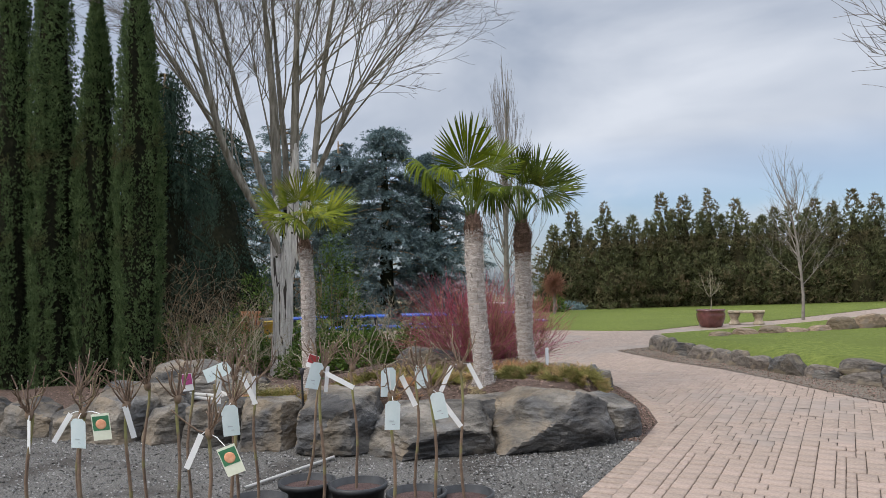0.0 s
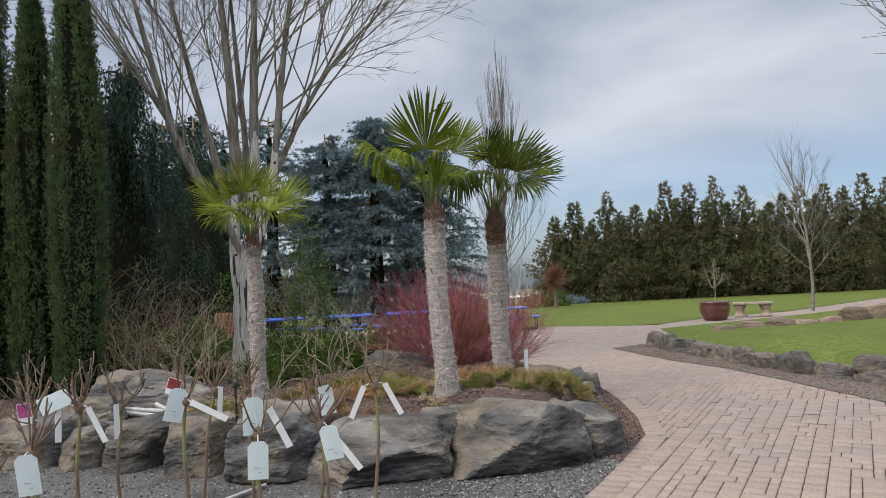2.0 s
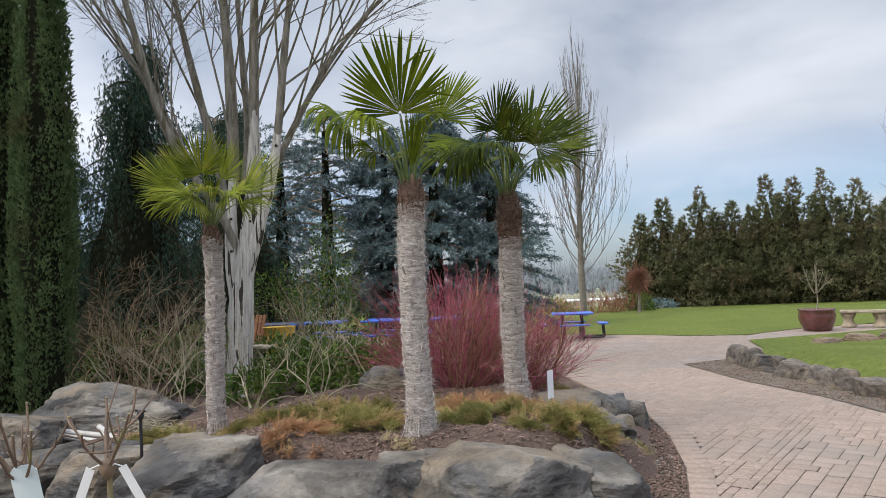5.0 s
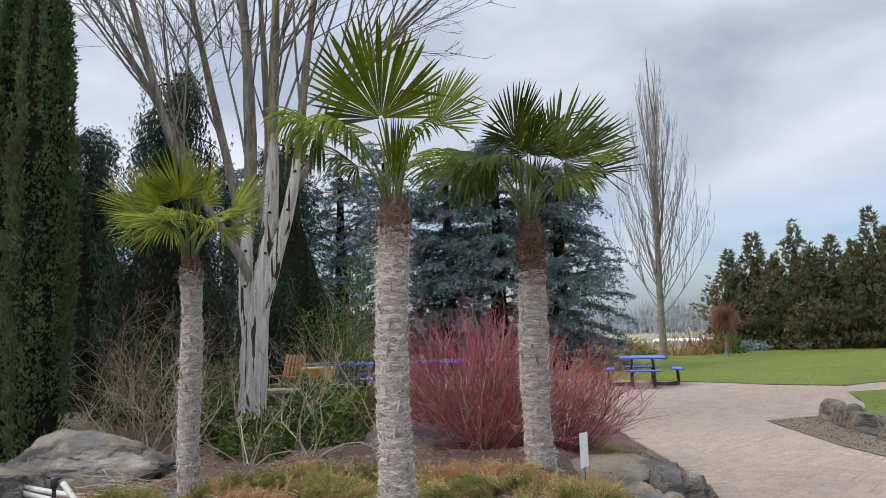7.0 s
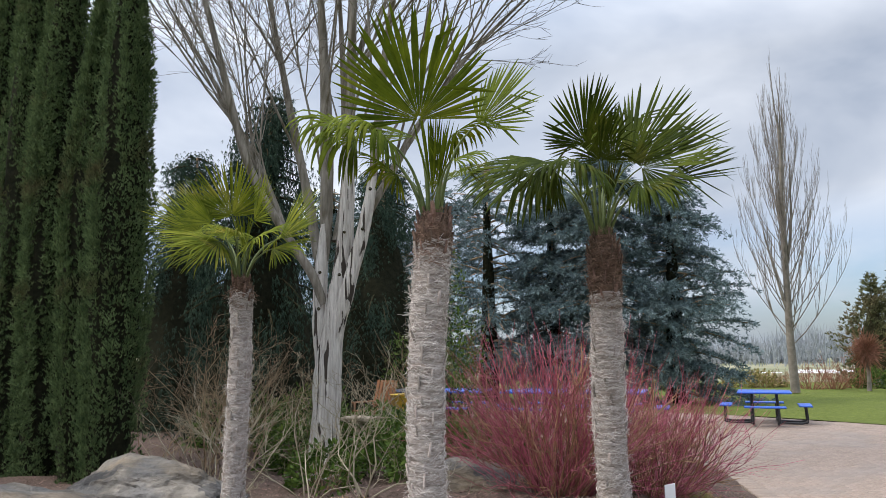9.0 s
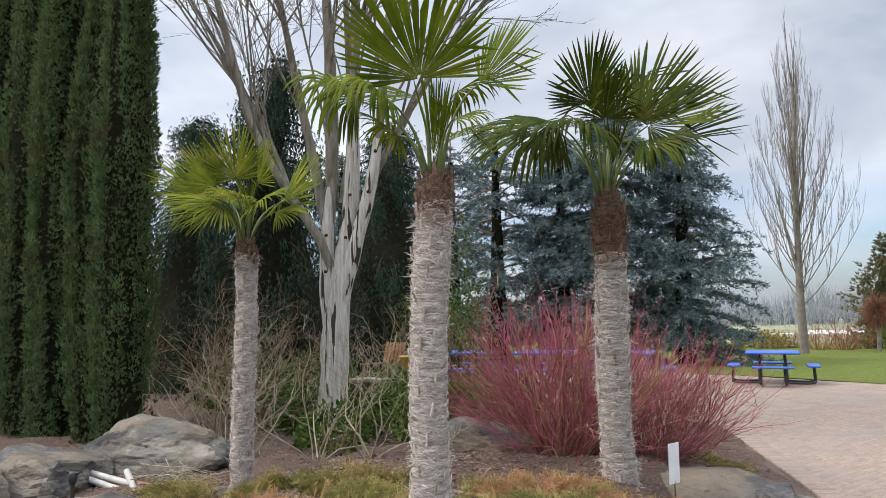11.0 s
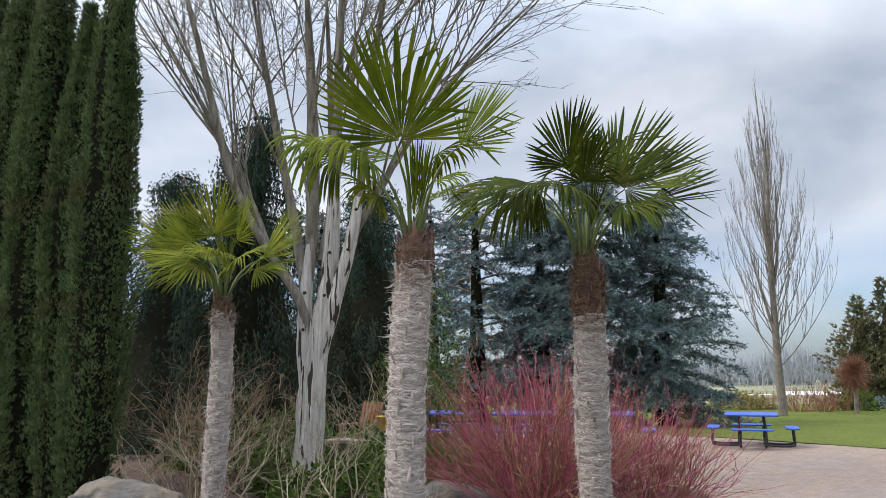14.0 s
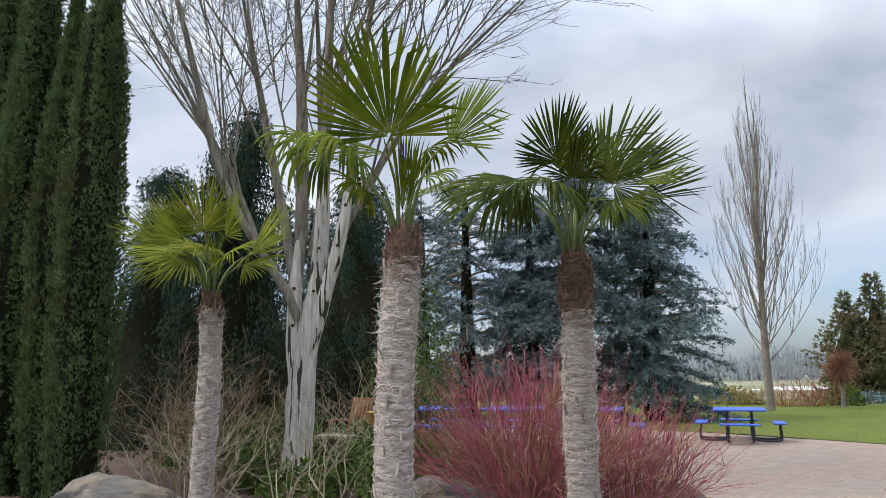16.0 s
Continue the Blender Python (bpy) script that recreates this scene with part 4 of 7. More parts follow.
    for i, (u, v, w, du, dv, dw, rad, spread, droop) in enumerate(leaves):
        hub = top_l + u * RIGHT + v * TOWARDS + np.array([0, 0, w])
        d = du * RIGHT + dv * TOWARDS + np.array([0, 0, dw])
        d /= np.linalg.norm(d)
        # the blade's face looks up and outwards
        face = np.array([0, 0, 1.0]) + 0.9 * TOWARDS * (1 if dv > -0.3 else -0.6)
        frond = part("frond", fan_leaf(hub, d, face, rad, radians(spread), int(6 + spread / 5.0), droop, seed * 50 + i, 0.66 if radius > 0.08 else 0.45), leaf_mat, root)
        k = np.linspace(0, 1, 9)[:, None]
        side = u * RIGHT + v * TOWARDS
        reach = max(np.linalg.norm(side), 0.01)
        start = top_l + np.array([0, 0, -0.1]) + side / reach * radius * 0.35
        ctrl = top_l + 0.22 * side + np.array([0, 0, max(w, 0.12) * 0.75])
        pts = (1 - k) ** 2 * start + 2 * k * (1 - k) * ctrl + k ** 2 * hub
        part("stalk", np_mesh("stalk", *tubes([(pts, np.linspace(0.5, 0.2, 9) ** 2 * 0.045 * (radius / 0.09) + 0.0022)], 6), True), PETIOLE, frond)
    return root


# each leaf: where its stalk ends (right, forwards, up), the way it points, its length, spread and droop
MIDDLE_LEAVES = [
    (-0.065, 0.06, 0.50, -0.12, 0.12, 1, 0.60, 188, 0.02), (0.25, -0.05, 0.50, 0.75, 0.1, 0.62, 0.42, 140, 0.05), (-0.1, -0.12, 0.46, -0.9, 0.1, -0.05, 0.36, 80, 0.3),
    (0.0, 0.05, 0.09, 0.02, 0.12, 1, 0.42, 30, 0.0), (0.03, 0.03, 0.12, 0.15, 0.1, 1, 0.36, 26, 0.0), (-0.42, -0.1, 0.44, -0.7, 0.35, 0.25, 0.48, 190, 3.4),
    (-0.26, 0.08, 0.4, -0.4, 0.6, 0.1, 0.44, 150, 3.2), (0.12, -0.2, 0.5, 0.45, -0.5, 0.2, 0.36, 130, 1.6), (0.1, 0.12, 0.26, 0.55, 0.45, -0.1, 0.26, 70, 1.0),
    (0.1, -0.28, 0.26, 0.25, -0.9, 0.3, 0.32, 130, 0.6), (-0.2, -0.22, 0.27, -0.6, -0.5, 0.25, 0.34, 130, 0.9)]
DARK_LEAVES = [
    (-0.096, 0.1, 0.58, -0.15, 0.4, 0.85, 0.44, 200, 0.05), (0.257, 0.1, 0.42, 0.85, 0.25, 0.28, 0.56, 205, 0.08), (0.2, 0.02, 0.46, 0.6, 0.2, 0.75, 0.58, 115, 0.05), (0.12, -0.12, 0.5, 0.3, 0.0, 0.9, 0.4, 140, 0.05),
    (-0.36, 0.0, 0.46, -0.85, 0.1, -0.35, 0.6, 170, 0.8), (-0.17, 0.28, 0.37, -0.3, 0.75, -0.1, 0.46, 170, 2.0), (0.36, 0.05, 0.33, 0.95, 0.1, 0.15, 0.52, 60, 0.05),
    (0.2, 0.22, 0.3, 0.5, 0.6, -0.35, 0.4, 140, 1.4), (-0.32, 0.2, 0.42, -0.75, 0.4, -0.15, 0.42, 150, 1.5), (0.05, 0.02, 0.2, 0.05, 0.2, 1, 0.3, 34, 0.0),
    (0.1, -0.3, 0.4, 0.3, -0.9, 0.1, 0.38, 160, 0.6), (-0.25, -0.25, 0.4, -0.6, -0.7, 0.1, 0.4, 160, 0.7), (-0.02, 0.16, 0.45, 0.05, 0.6, 0.5, 0.36, 190, 0.4)]
SMALL_LEAVES = [
    (-0.064, 0.05, 0.46, -0.15, 0.25, 1, 0.42, 200, 0.04), (-0.28, 0.05, 0.32, -0.85, 0.15, 0.45, 0.46, 110, 0.12), (0.28, 0.0, 0.29, 0.8, 0.15, 0.6, 0.48, 100, 0.1),
    (-0.11, 0.18, 0.25, -0.6, 0.55, -0.15, 0.46, 180, 0.6), (0.15, 0.18, 0.27, 0.55, 0.55, -0.05, 0.38, 160, 0.5), (0.0, 0.2, 0.28, -0.1, 0.8, 0.0, 0.38, 180, 0.7),
    (0.25, 0.1, 0.2, 0.8, 0.4, -0.15, 0.36, 110, 0.5), (0.2, -0.25, 0.32, 0.4, -0.8, 0.4, 0.4, 170, 0.3), (-0.2, -0.25, 0.32, -0.5, -0.8, 0.4, 0.4, 170, 0.3),
    (0.02, 0.0, 0.2, 0.05, 0.2, 1, 0.3, 40, 0.0), (-0.22, 0.02, 0.22, -0.8, 0.3, -0.1, 0.42, 120, 0.5), (0.1, 0.05, 0.42, 0.5, 0.3, 0.7, 0.38, 130, 0.08), (-0.2, 0.1, 0.4, -0.6, 0.3, 0.6, 0.38, 130, 0.08)]
palm((0.385, 7.6, 0.56), (0.33, 7.83, 2.36), 0.093, MIDDLE_LEAVES, FROND, "shaggy-trunked fan palm with large green fan leaves", 2, 0.9)
palm((1.0, 9.0, 0.5), (0.97, 9.0, 2.36), 0.1, DARK_LEAVES, FROND_DARK, "shaggy-trunked fan palm with dark green drooping leaves", 3, 0.8)
palm((-1.56, 8.62, 0.36), (-1.64, 8.72, 2.2), 0.078, SMALL_LEAVES, FROND_YELLOW, "slender fan palm with yellow-green fan leaves", 4, 0.93)

# ---- bare trees ----


def bare_tree(name, base, label, stems, rng, spread, levels, bark, twig, group="", wob=0.10, fork=(6, 5), lift=0.35, thin=0.006, category="tree", angle=(0.35, 0.75), shrink=(0.35, 0.6)):
    """Trunk, limbs and twigs as tapered tubes. stems: (start, direction, length, radius)."""
    root = thing(name, base, label, category, group)
    by_level = [[] for _ in range(levels + 1)]

    def limb(start, d, length, r0, level):
        n = 7 if level < 3 else 4
        pts, rad = [np.array(start)], [r0]
        d = d / np.linalg.norm(d)
        for i in range(n - 1):
            d = d + rng.normal(0, wob, 3) + np.array([0, 0, lift * 0.12])
            d /= np.linalg.norm(d)
            pts.append(pts[-1] + d * length / (n - 1))
            rad.append(max(r0 * (1 - 0.8 * (i + 1) / (n - 1)), thin * 0.5))
        by_level[level].append((np.array(pts), np.array(rad)))
        if level < levels:
            count = fork[min(level, len(fork) - 1)]
            for c in range(count):
                t = rng.uniform(0.25, 0.97) * (n - 1)
                i = min(int(t), n - 2)
                p = pts[i] + (pts[i + 1] - pts[i]) * (t - i)
                axis = (pts[i + 1] - pts[i]) / np.linalg.norm(pts[i + 1] - pts[i])
                side = np.cross(axis, rng.normal(size=3))
                side /= np.linalg.norm(side)
                a = rng.uniform(*angle)
                nd = axis * math.cos(a) + side * math.sin(a)
                nd[2] += lift * 0.5
                limb(p, nd, length * rng.uniform(*shrink) * (1 - 0.35 * t / n), max(rad[i] * 0.55, thin), level + 1)

    for start, d, length, r in stems:
        limb(np.array(start, float), np.array(d, float), length, r, 0)
    for level, paths in enumerate(by_level):
        if paths:
            nm = ("stem", "limb_work", "branch_work", "twig_work", "twig_work")[level]
            if level == 0:
                for p in paths:
                    part("stem", np_mesh("stem", *tubes([p], 9), True), bark, root)
            else:
                tagged(part(nm, np_mesh(nm, *tubes(paths, 5 if level == 1 else 3), True), bark if level == 1 else twig, root), kind="stuff")
    return root


def trunk_part(root, pts, radii, material, sides=14, label=""):
    """A knobbly trunk through the points, in the thing's own space."""
    P = np.array(pts, float)
    k = np.linspace(0, len(P) - 1, 22)
    Q = np.column_stack([np.interp(k, range(len(P)), P[:, i]) for i in range(3)])
    R = np.interp(k, range(len(P)), radii)
    vs, fs = tubes([(Q, R)], sides)
    for i, v in enumerate(vs):
        c = Q[i // sides]
        vs[i] = c + (v - c) * (1 + 0.16 * noise.noise(Vector(v * (9, 9, 2.5))) + 0.08 * noise.noise(Vector(v * 20)))
    return part("trunk", np_mesh("trunk", vs, fs, True), material, root, label)


def garden_tree():
    rng = np.random.default_rng(7)
    # limbs: (right, towards, up, radius), and whether the bark has flaked off
    limbs = [
        ([(0.02, 0, -0.05, 0.165), (0.04, 0, 0.6, 0.145), (0.06, 0, 1.2, 0.14), (0.12, 0, 1.65, 0.115), (0.19, 0, 2.1, 0.098), (0.25, 0, 2.65, 0.088), (0.27, 0.02, 3.5, 0.05)], True),
        ([(0.02, 0.0, 1.05, 0.085), (-0.03, -0.02, 1.5, 0.085), (-0.05, -0.05, 2.0, 0.078), (0.01, -0.08, 2.8, 0.045)], True),
        ([(0.1, 0.02, 1.35, 0.09), (0.25, 0.05, 1.9, 0.082), (0.38, 0.06, 2.34, 0.075), (0.5, 0.08, 2.85, 0.066), (0.57, 0.1, 3.4, 0.038)], True),
        ([(0.0, 0.0, 1.8, 0.05), (-0.08, 0.03, 2.08, 0.05), (-0.3, 0.09, 2.42, 0.047), (-0.55, 0.15, 2.8, 0.045), (-0.8, 0.22, 3.29, 0.05), (-1.02, 0.28, 4.13, 0.042), (-1.26, 0.35, 5.1, 0.026)], False),
        ([(0.24, 0.02, 2.7, 0.04), (0.27, 0.0, 3.4, 0.066), (0.28, 0.03, 4.0, 0.06), (0.3, 0.05, 4.7, 0.05), (0.34, 0.1, 5.8, 0.028)], False),
        ([(-0.04, -0.05, 2.0, 0.04), (0.02, -0.1, 2.7, 0.076), (0.0, -0.12, 3.6, 0.074), (-0.03, -0.15, 4.45, 0.06), (-0.12, -0.2, 5.6, 0.035)], False),
        ([(0.48, 0.07, 2.7, 0.03), (0.56, 0.1, 3.3, 0.052), (0.63, 0.15, 4.0, 0.048), (0.72, 0.2, 4.8, 0.04), (0.9, 0.25, 5.9, 0.022)], False),
        ([(-0.03, -0.08, 2.1, 0.055), (-0.18, -0.2, 2.84, 0.055), (-0.39, -0.32, 3.73, 0.048), (-0.6, -0.42, 4.66, 0.038), (-0.82, -0.5, 5.7, 0.02)], False),
        ([(0.12, -0.1, 2.5, 0.05), (0.2, -0.3, 3.2, 0.046), (0.16, -0.45, 4.1, 0.042), (0.08, -0.5, 5.4, 0.026)], False),
        ([(0.45, 0.08, 2.7, 0.045), (0.75, -0.1, 3.3, 0.042), (1.05, -0.25, 3.9, 0.036), (1.55, -0.4, 4.7, 0.028), (2.2, -0.55, 5.4, 0.015)], False),
        ([(-0.4, 0.12, 2.6, 0.036), (-0.7, 0.0, 3.3, 0.034), (-1.2, -0.1, 4.2, 0.028), (-1.8, -0.2, 5.2, 0.014)], False)]
    curves = []
    for rows, bare in limbs:
        q = np.array([tuple(u * RIGHT[:2] + v * TOWARDS[:2]) + (z, r) for u, v, z, r in rows])
        if not bare:
            tip = q[-1] + (q[-1] - q[-2]) * 0.9
            q = np.vstack([q, [*tip[:3], 0.005]])
        k = np.linspace(0, len(q) - 1, 6 * (len(q) - 1) + 1)
        q = np.column_stack([np.interp(k, range(len(q)), q[:, i]) for i in range(4)])
        for _ in range(6):
            q[1:-1] = (q[:-2] + 2 * q[1:-1] + q[2:]) / 4
        curves.append(q)
    stems = []
    fan = [(200, 26, 4.6), (150, 20, 5.2), (20, 10, 5.0), (100, 8, 5.0), (330, 24, 5.0), (60, 28, 4.8), (260, 16, 5.0), (180, 38, 4.4), (0, 44, 4.6), (300, 12, 5.0), (230, 34, 4.6), (350, 18, 4.8),
           (10, 34, 4.8), (340, 40, 4.6), (170, 28, 4.8), (40, 22, 5.0), (8, 52, 4.4), (352, 50, 4.4), (190, 46, 4.0), (25, 40, 4.6), (160, 40, 4.4), (280, 30, 4.8), (90, 30, 4.6),
           (205, 30, 4.4), (175, 22, 4.6), (15, 26, 4.8), (345, 30, 4.6), (185, 34, 4.2), (5, 20, 4.8), (215, 40, 4.0), (30, 50, 4.4), (355, 38, 4.6)]
    for i, (az, tilt, ln) in enumerate(fan):
        a, t = radians(az), radians(tilt * (1.0 if math.cos(radians(az)) > 0.4 else 0.85))
        c = math.cos(a)
        own = curves[(3, 7, 10)[i % 3] if c < -0.4 else (6, 9, 4)[i % 3] if c > 0.4 else (5, 8, 4)[i % 3]]
        low = np.flatnonzero(own[:, 2] > 2.75)
        at = own[low[min(len(low) - 1, int(len(low) * rng.uniform(0.02, 0.6)))]]
        stems.append((at[:3], (math.sin(t) * math.cos(a), math.sin(t) * math.sin(a), math.cos(t)), ln * 0.9, min(0.016, at[3] * 0.45)))
    for q in curves[3:]:
        for _ in range(3):
            at = q[int(len(q) * rng.uniform(0.35, 0.95))]
            stems.append((at[:3], np.array([rng.normal(0, 0.4), rng.normal(0, 0.4), 1.0]), rng.uniform(2.4, 3.6), min(0.012, at[3] * 0.4)))
    root = bare_tree("bare_tree", (-2.47, 11.1, 0.36), "bare multi-stemmed tree with pale flaking bark", stems, rng, 0, 3, BARKGREY, TWIG, wob=0.06, fork=(13, 6, 2), lift=0.12, thin=0.0038, angle=(0.35, 0.8), shrink=(0.3, 0.62))
    for q, (_, bare) in zip(curves, limbs):
        trunk_part(root, q[:, :3], q[:, 3], BARK if bare else BARKGREY, 16)
    for u, z in ((0.2, 2.12), (-0.08, 1.72), (0.26, 2.62), (0.42, 2.6), (-0.03, 2.2), (0.53, 3.0)):
        near = min(curves[:3], key=lambda q: np.hypot(q[:, 0] - u * RIGHT[0], q[:, 2] - z).min())
        c = near[np.hypot(near[:, 0] - u * RIGHT[0], near[:, 2] - z).argmin()]
        p = c[:3] + TOWARDS * c[3] * 0.9
        part("knot", np_mesh("knot", *tubes([(np.array([p, p + TOWARDS * 0.025, p + TOWARDS * 0.032]), np.array([0.02, 0.015, 0.004]))], 8), True), CORE, root, "dark pruned branch scar")


garden_tree()


def poplar():
    rng = np.random.default_rng(17)
    stems = [((0, 0, 0), (0.01, 0, 1), 8.2, 0.13)]
    for i in range(58):
        z = 1.35 + 5.4 * (i / 58)
        a = i * 2.4
        k = 1.0 - 0.16 * (z - 1.35)
        stems.append(((0, 0, z), (k * math.cos(a), k * math.sin(a), 1), 3.1 - 0.15 * (z - 1.35) + rng.uniform(-0.3, 0.3), 0.021 - 0.002 * z))
    bare_tree("columnar_tree", (2.5, 28.5, float(gz(2.5, 28.5))), "tall bare columnar tree with upswept branches on the lawn", stems, rng, 0, 2, POPLARBARK, POPLARBARK, wob=0.05, fork=(11, 5), lift=1.3, thin=0.0034, angle=(0.2, 0.5), shrink=(0.25, 0.5))


poplar()


def small_trees():
    rng = np.random.default_rng(27)
    base = (9.75, 20.05, float(gz(9.75, 20.05)) - 0.03)
    stems = [((0, 0, 0), (0, 0, 1), 4.3, 0.045)]
    for i in range(16):
        a, z = i * 2.4, 0.95 + 0.15 * i
        k = 0.95 - 0.05 * i
        stems.append(((0, 0, z), (k * math.cos(a), k * math.sin(a), 1), 1.75 - 0.045 * i, 0.009))
    bare_tree("young_tree", base, "slim young bare tree on the lawn by the path", stems, rng, 0, 2, POPLARBARK, POPLARBARK, wob=0.06, fork=(8, 5), lift=0.3, thin=0.0026)
    base = (8.8, 9.6, float(gz(8.8, 9.6)) + 0.18)
    stems = [((0, 0, 0), (0, 0, 1), 2.2, 0.09)]
    for i in range(10):
        a = i * 2.4
        stems.append(((0, 0, 1.9 + 0.03 * i), (0.66 * math.cos(a), 0.66 * math.sin(a), 1), 3.7, 0.04))
    bare_tree("lawn_tree", base, "bare spreading tree on the raised lawn", stems, rng, 0, 2, POPLARBARK, TWIG, wob=0.07, fork=(8, 6), lift=0.1, thin=0.0065)


small_trees()

# ---- conifers ----


# solid filler that blocks the sky; its dark colour paints the crown's inner shade
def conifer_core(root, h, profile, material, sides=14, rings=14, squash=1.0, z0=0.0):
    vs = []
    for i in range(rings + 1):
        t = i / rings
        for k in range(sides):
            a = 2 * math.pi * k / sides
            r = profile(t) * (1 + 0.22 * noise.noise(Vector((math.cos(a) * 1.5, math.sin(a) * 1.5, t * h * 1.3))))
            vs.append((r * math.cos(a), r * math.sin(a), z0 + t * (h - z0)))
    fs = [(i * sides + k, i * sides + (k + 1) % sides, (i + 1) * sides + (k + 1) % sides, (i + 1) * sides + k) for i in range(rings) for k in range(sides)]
    part("inner_crown", np_mesh("inner_crown", vs, fs, True), material, root, "solid dark core with the crown's inner shade in its colour")


def crown_points(n, h, profile, rng, depth=0.25, z0=0.0, lobes=0.25, seed=0):
    t = rng.uniform(0, 1, n * 2)
    w = np.array([profile(v) for v in t])
    keep = rng.uniform(0, w.max(), n * 2) < w + 0.05 * w.max()
    t, w = t[keep][:n], w[keep][:n]
    a = rng.uniform(0, 2 * math.pi, len(t))
    lob = np.array([noise.noise(Vector((math.cos(x) * 1.6 + seed, math.sin(x) * 1.6, z * h * 1.1 + seed))) for x, z in zip(a, t)])
    lob = lob + 0.6 * np.array([noise.noise(Vector((math.cos(x) * 4 + seed, math.sin(x) * 4, z * h * 3.2))) for x, z in zip(a, t)])
    r = w * (1 + lobes * lob) * (1 - depth * rng.uniform(0, 1, len(t)) ** 2)
    return np.column_stack([r * np.cos(a), r * np.sin(a), z0 + t * (h - z0)]), a, t


def spire(at, h, r, seed):
    """Upswept plumes of fine sprays pressed round a dark column."""
    rng = np.random.default_rng(seed)
    root = thing("columnar_cypress", (*at, float(gz(*at)) + 0.1), "tall narrow dark green columnar cypress", "conifer", "row of columnar cypresses")

    def prof(t):
        return r * (0.72 + 0.28 * np.sin(np.minimum(1, t * 2.2) * math.pi / 2)) * (1 - np.maximum(0, (t - 0.45) / 0.55) ** 1.7) + 0.01

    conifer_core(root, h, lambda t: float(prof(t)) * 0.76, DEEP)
    pos, dirs = [], []
    count = int(30 * h)
    for i in range(count):
        a0, z0 = i * 2.39996 + rng.normal(0, 0.2), h * rng.uniform(-0.08, 0.94)
        ln = rng.uniform(0.7, 1.7)
        wide = rng.uniform(0.035, 0.075)
        m = int(105 * ln)
        k = rng.uniform(0, 1, m)
        z = z0 + k * ln
        keep = (z > 0.0) & (z < h * 1.01)
        k, z = k[keep], z[keep]
        m = len(k)
        a = a0 + 0.25 * math.sin(i) * k
        body = wide * np.sin(np.clip(k * 0.85 + 0.15, 0, 1) * math.pi) ** 0.6
        rad = prof(np.clip(z / h, 0, 1)) * (0.84 + 0.2 * k + 0.1 * math.sin(i * 1.7))
        off = rng.normal(0, 1, (m, 3))
        off *= (body / np.linalg.norm(off, axis=1))[:, None]
        pos.append(np.column_stack([rad * np.cos(a), rad * np.sin(a), z]) + off)
        dirs.append(np.column_stack([0.22 * np.cos(a), 0.22 * np.sin(a), np.ones(m)]) + off / (body[:, None] + 0.01) * 0.5)
    pos, dirs = np.concatenate(pos), np.concatenate(dirs)
    tv, tf = spray(4, 1.0, 0.27, 0.65, seed)
    part("foliage", np_mesh("foliage", *scatter(tv, tf, pos, frames_along(dirs, rng), rng.uniform(0.03, 0.07, len(pos)))), SPIRE, root)
    part("trunk", np_mesh("trunk", *tubes([(np.array([(0, 0, -0.1), (0, 0, 0.5), (0, 0, 1.0)]), np.array([0.07, 0.06, 0.05]))], 8), True), BROWNSTEM, root)


for i, (x, y, h, r) in enumerate([(-4.02, 9.75, 6.0, 0.29), (-4.66, 9.95, 5.35, 0.29), (-5.28, 10.0, 6.8, 0.3), (-5.86, 10.05, 6.6, 0.31), (-6.6, 10.2, 6.4, 0.34)]):
    spire((x, y), h, r, 100 + i)


def weeping(at, h, r, seed, label):
    """Drooping curtains of dark sprays hung from level limbs."""
    rng = np.random.default_rng(seed)
    root = thing("weeping_conifer", (*at, float(gz(*at)) + 0.1), label, "conifer", "weeping conifers")
    part("trunk", np_mesh("trunk", *tubes([(np.array([(0, 0, -0.1), (0.05, 0, h * 0.5), (0.1, 0, h)]), np.array([0.12, 0.08, 0.02]))], 8), True), BROWNSTEM, root)
    limbs, pos, dirs = [], [], []
    for i in range(90):
        z = h * rng.uniform(0.12, 1.0)
        a = i * 2.4
        ln = r * (1.08 - 0.85 * z / h) * rng.uniform(0.6, 1.1)
        k = np.linspace(0, 1, 6)
        pts = np.column_stack([np.cos(a) * ln * k, np.sin(a) * ln * k, z + 0.25 * ln * k - 0.55 * ln * k ** 2])
        limbs.append((pts, np.linspace(0.025, 0.006, 6)))
        for _ in range(46):
            s = rng.uniform(0.2, 1) * 5
            j = min(int(s), 4)
            p = pts[j] + (pts[j + 1] - pts[j]) * (s - j) + rng.normal(0, 0.09, 3)
            drop = rng.uniform(0.15, 0.75)
            for m in np.arange(0, drop, 0.12):
                pos.append(p + np.array([0, 0, -m]) + rng.normal(0, 0.02, 3))
                dirs.append((rng.normal(0, 0.25), rng.normal(0, 0.25), -1))
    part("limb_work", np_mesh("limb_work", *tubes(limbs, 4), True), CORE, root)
    tv, tf = spray(5, 1.0, 0.11, 0.6, seed)
    pos, dirs = np.array(pos), np.array(dirs)
    part("foliage", np_mesh("foliage", *scatter(tv, tf, pos, frames_along(dirs, rng), rng.uniform(0.07, 0.13, len(pos)))), WEEP, root)
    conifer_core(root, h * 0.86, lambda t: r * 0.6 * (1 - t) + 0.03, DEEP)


weeping((-5.2, 13.6), 5.3, 1.75, 201, "dark green weeping conifer with hanging branch curtains")
weeping((-5.5, 17.9), 5.2, 2.3, 202, "dense dark weeping conifer behind the bare tree")
weeping((-7.6, 14.6), 4.8, 1.9, 203, "large dark weeping conifer at the garden edge")


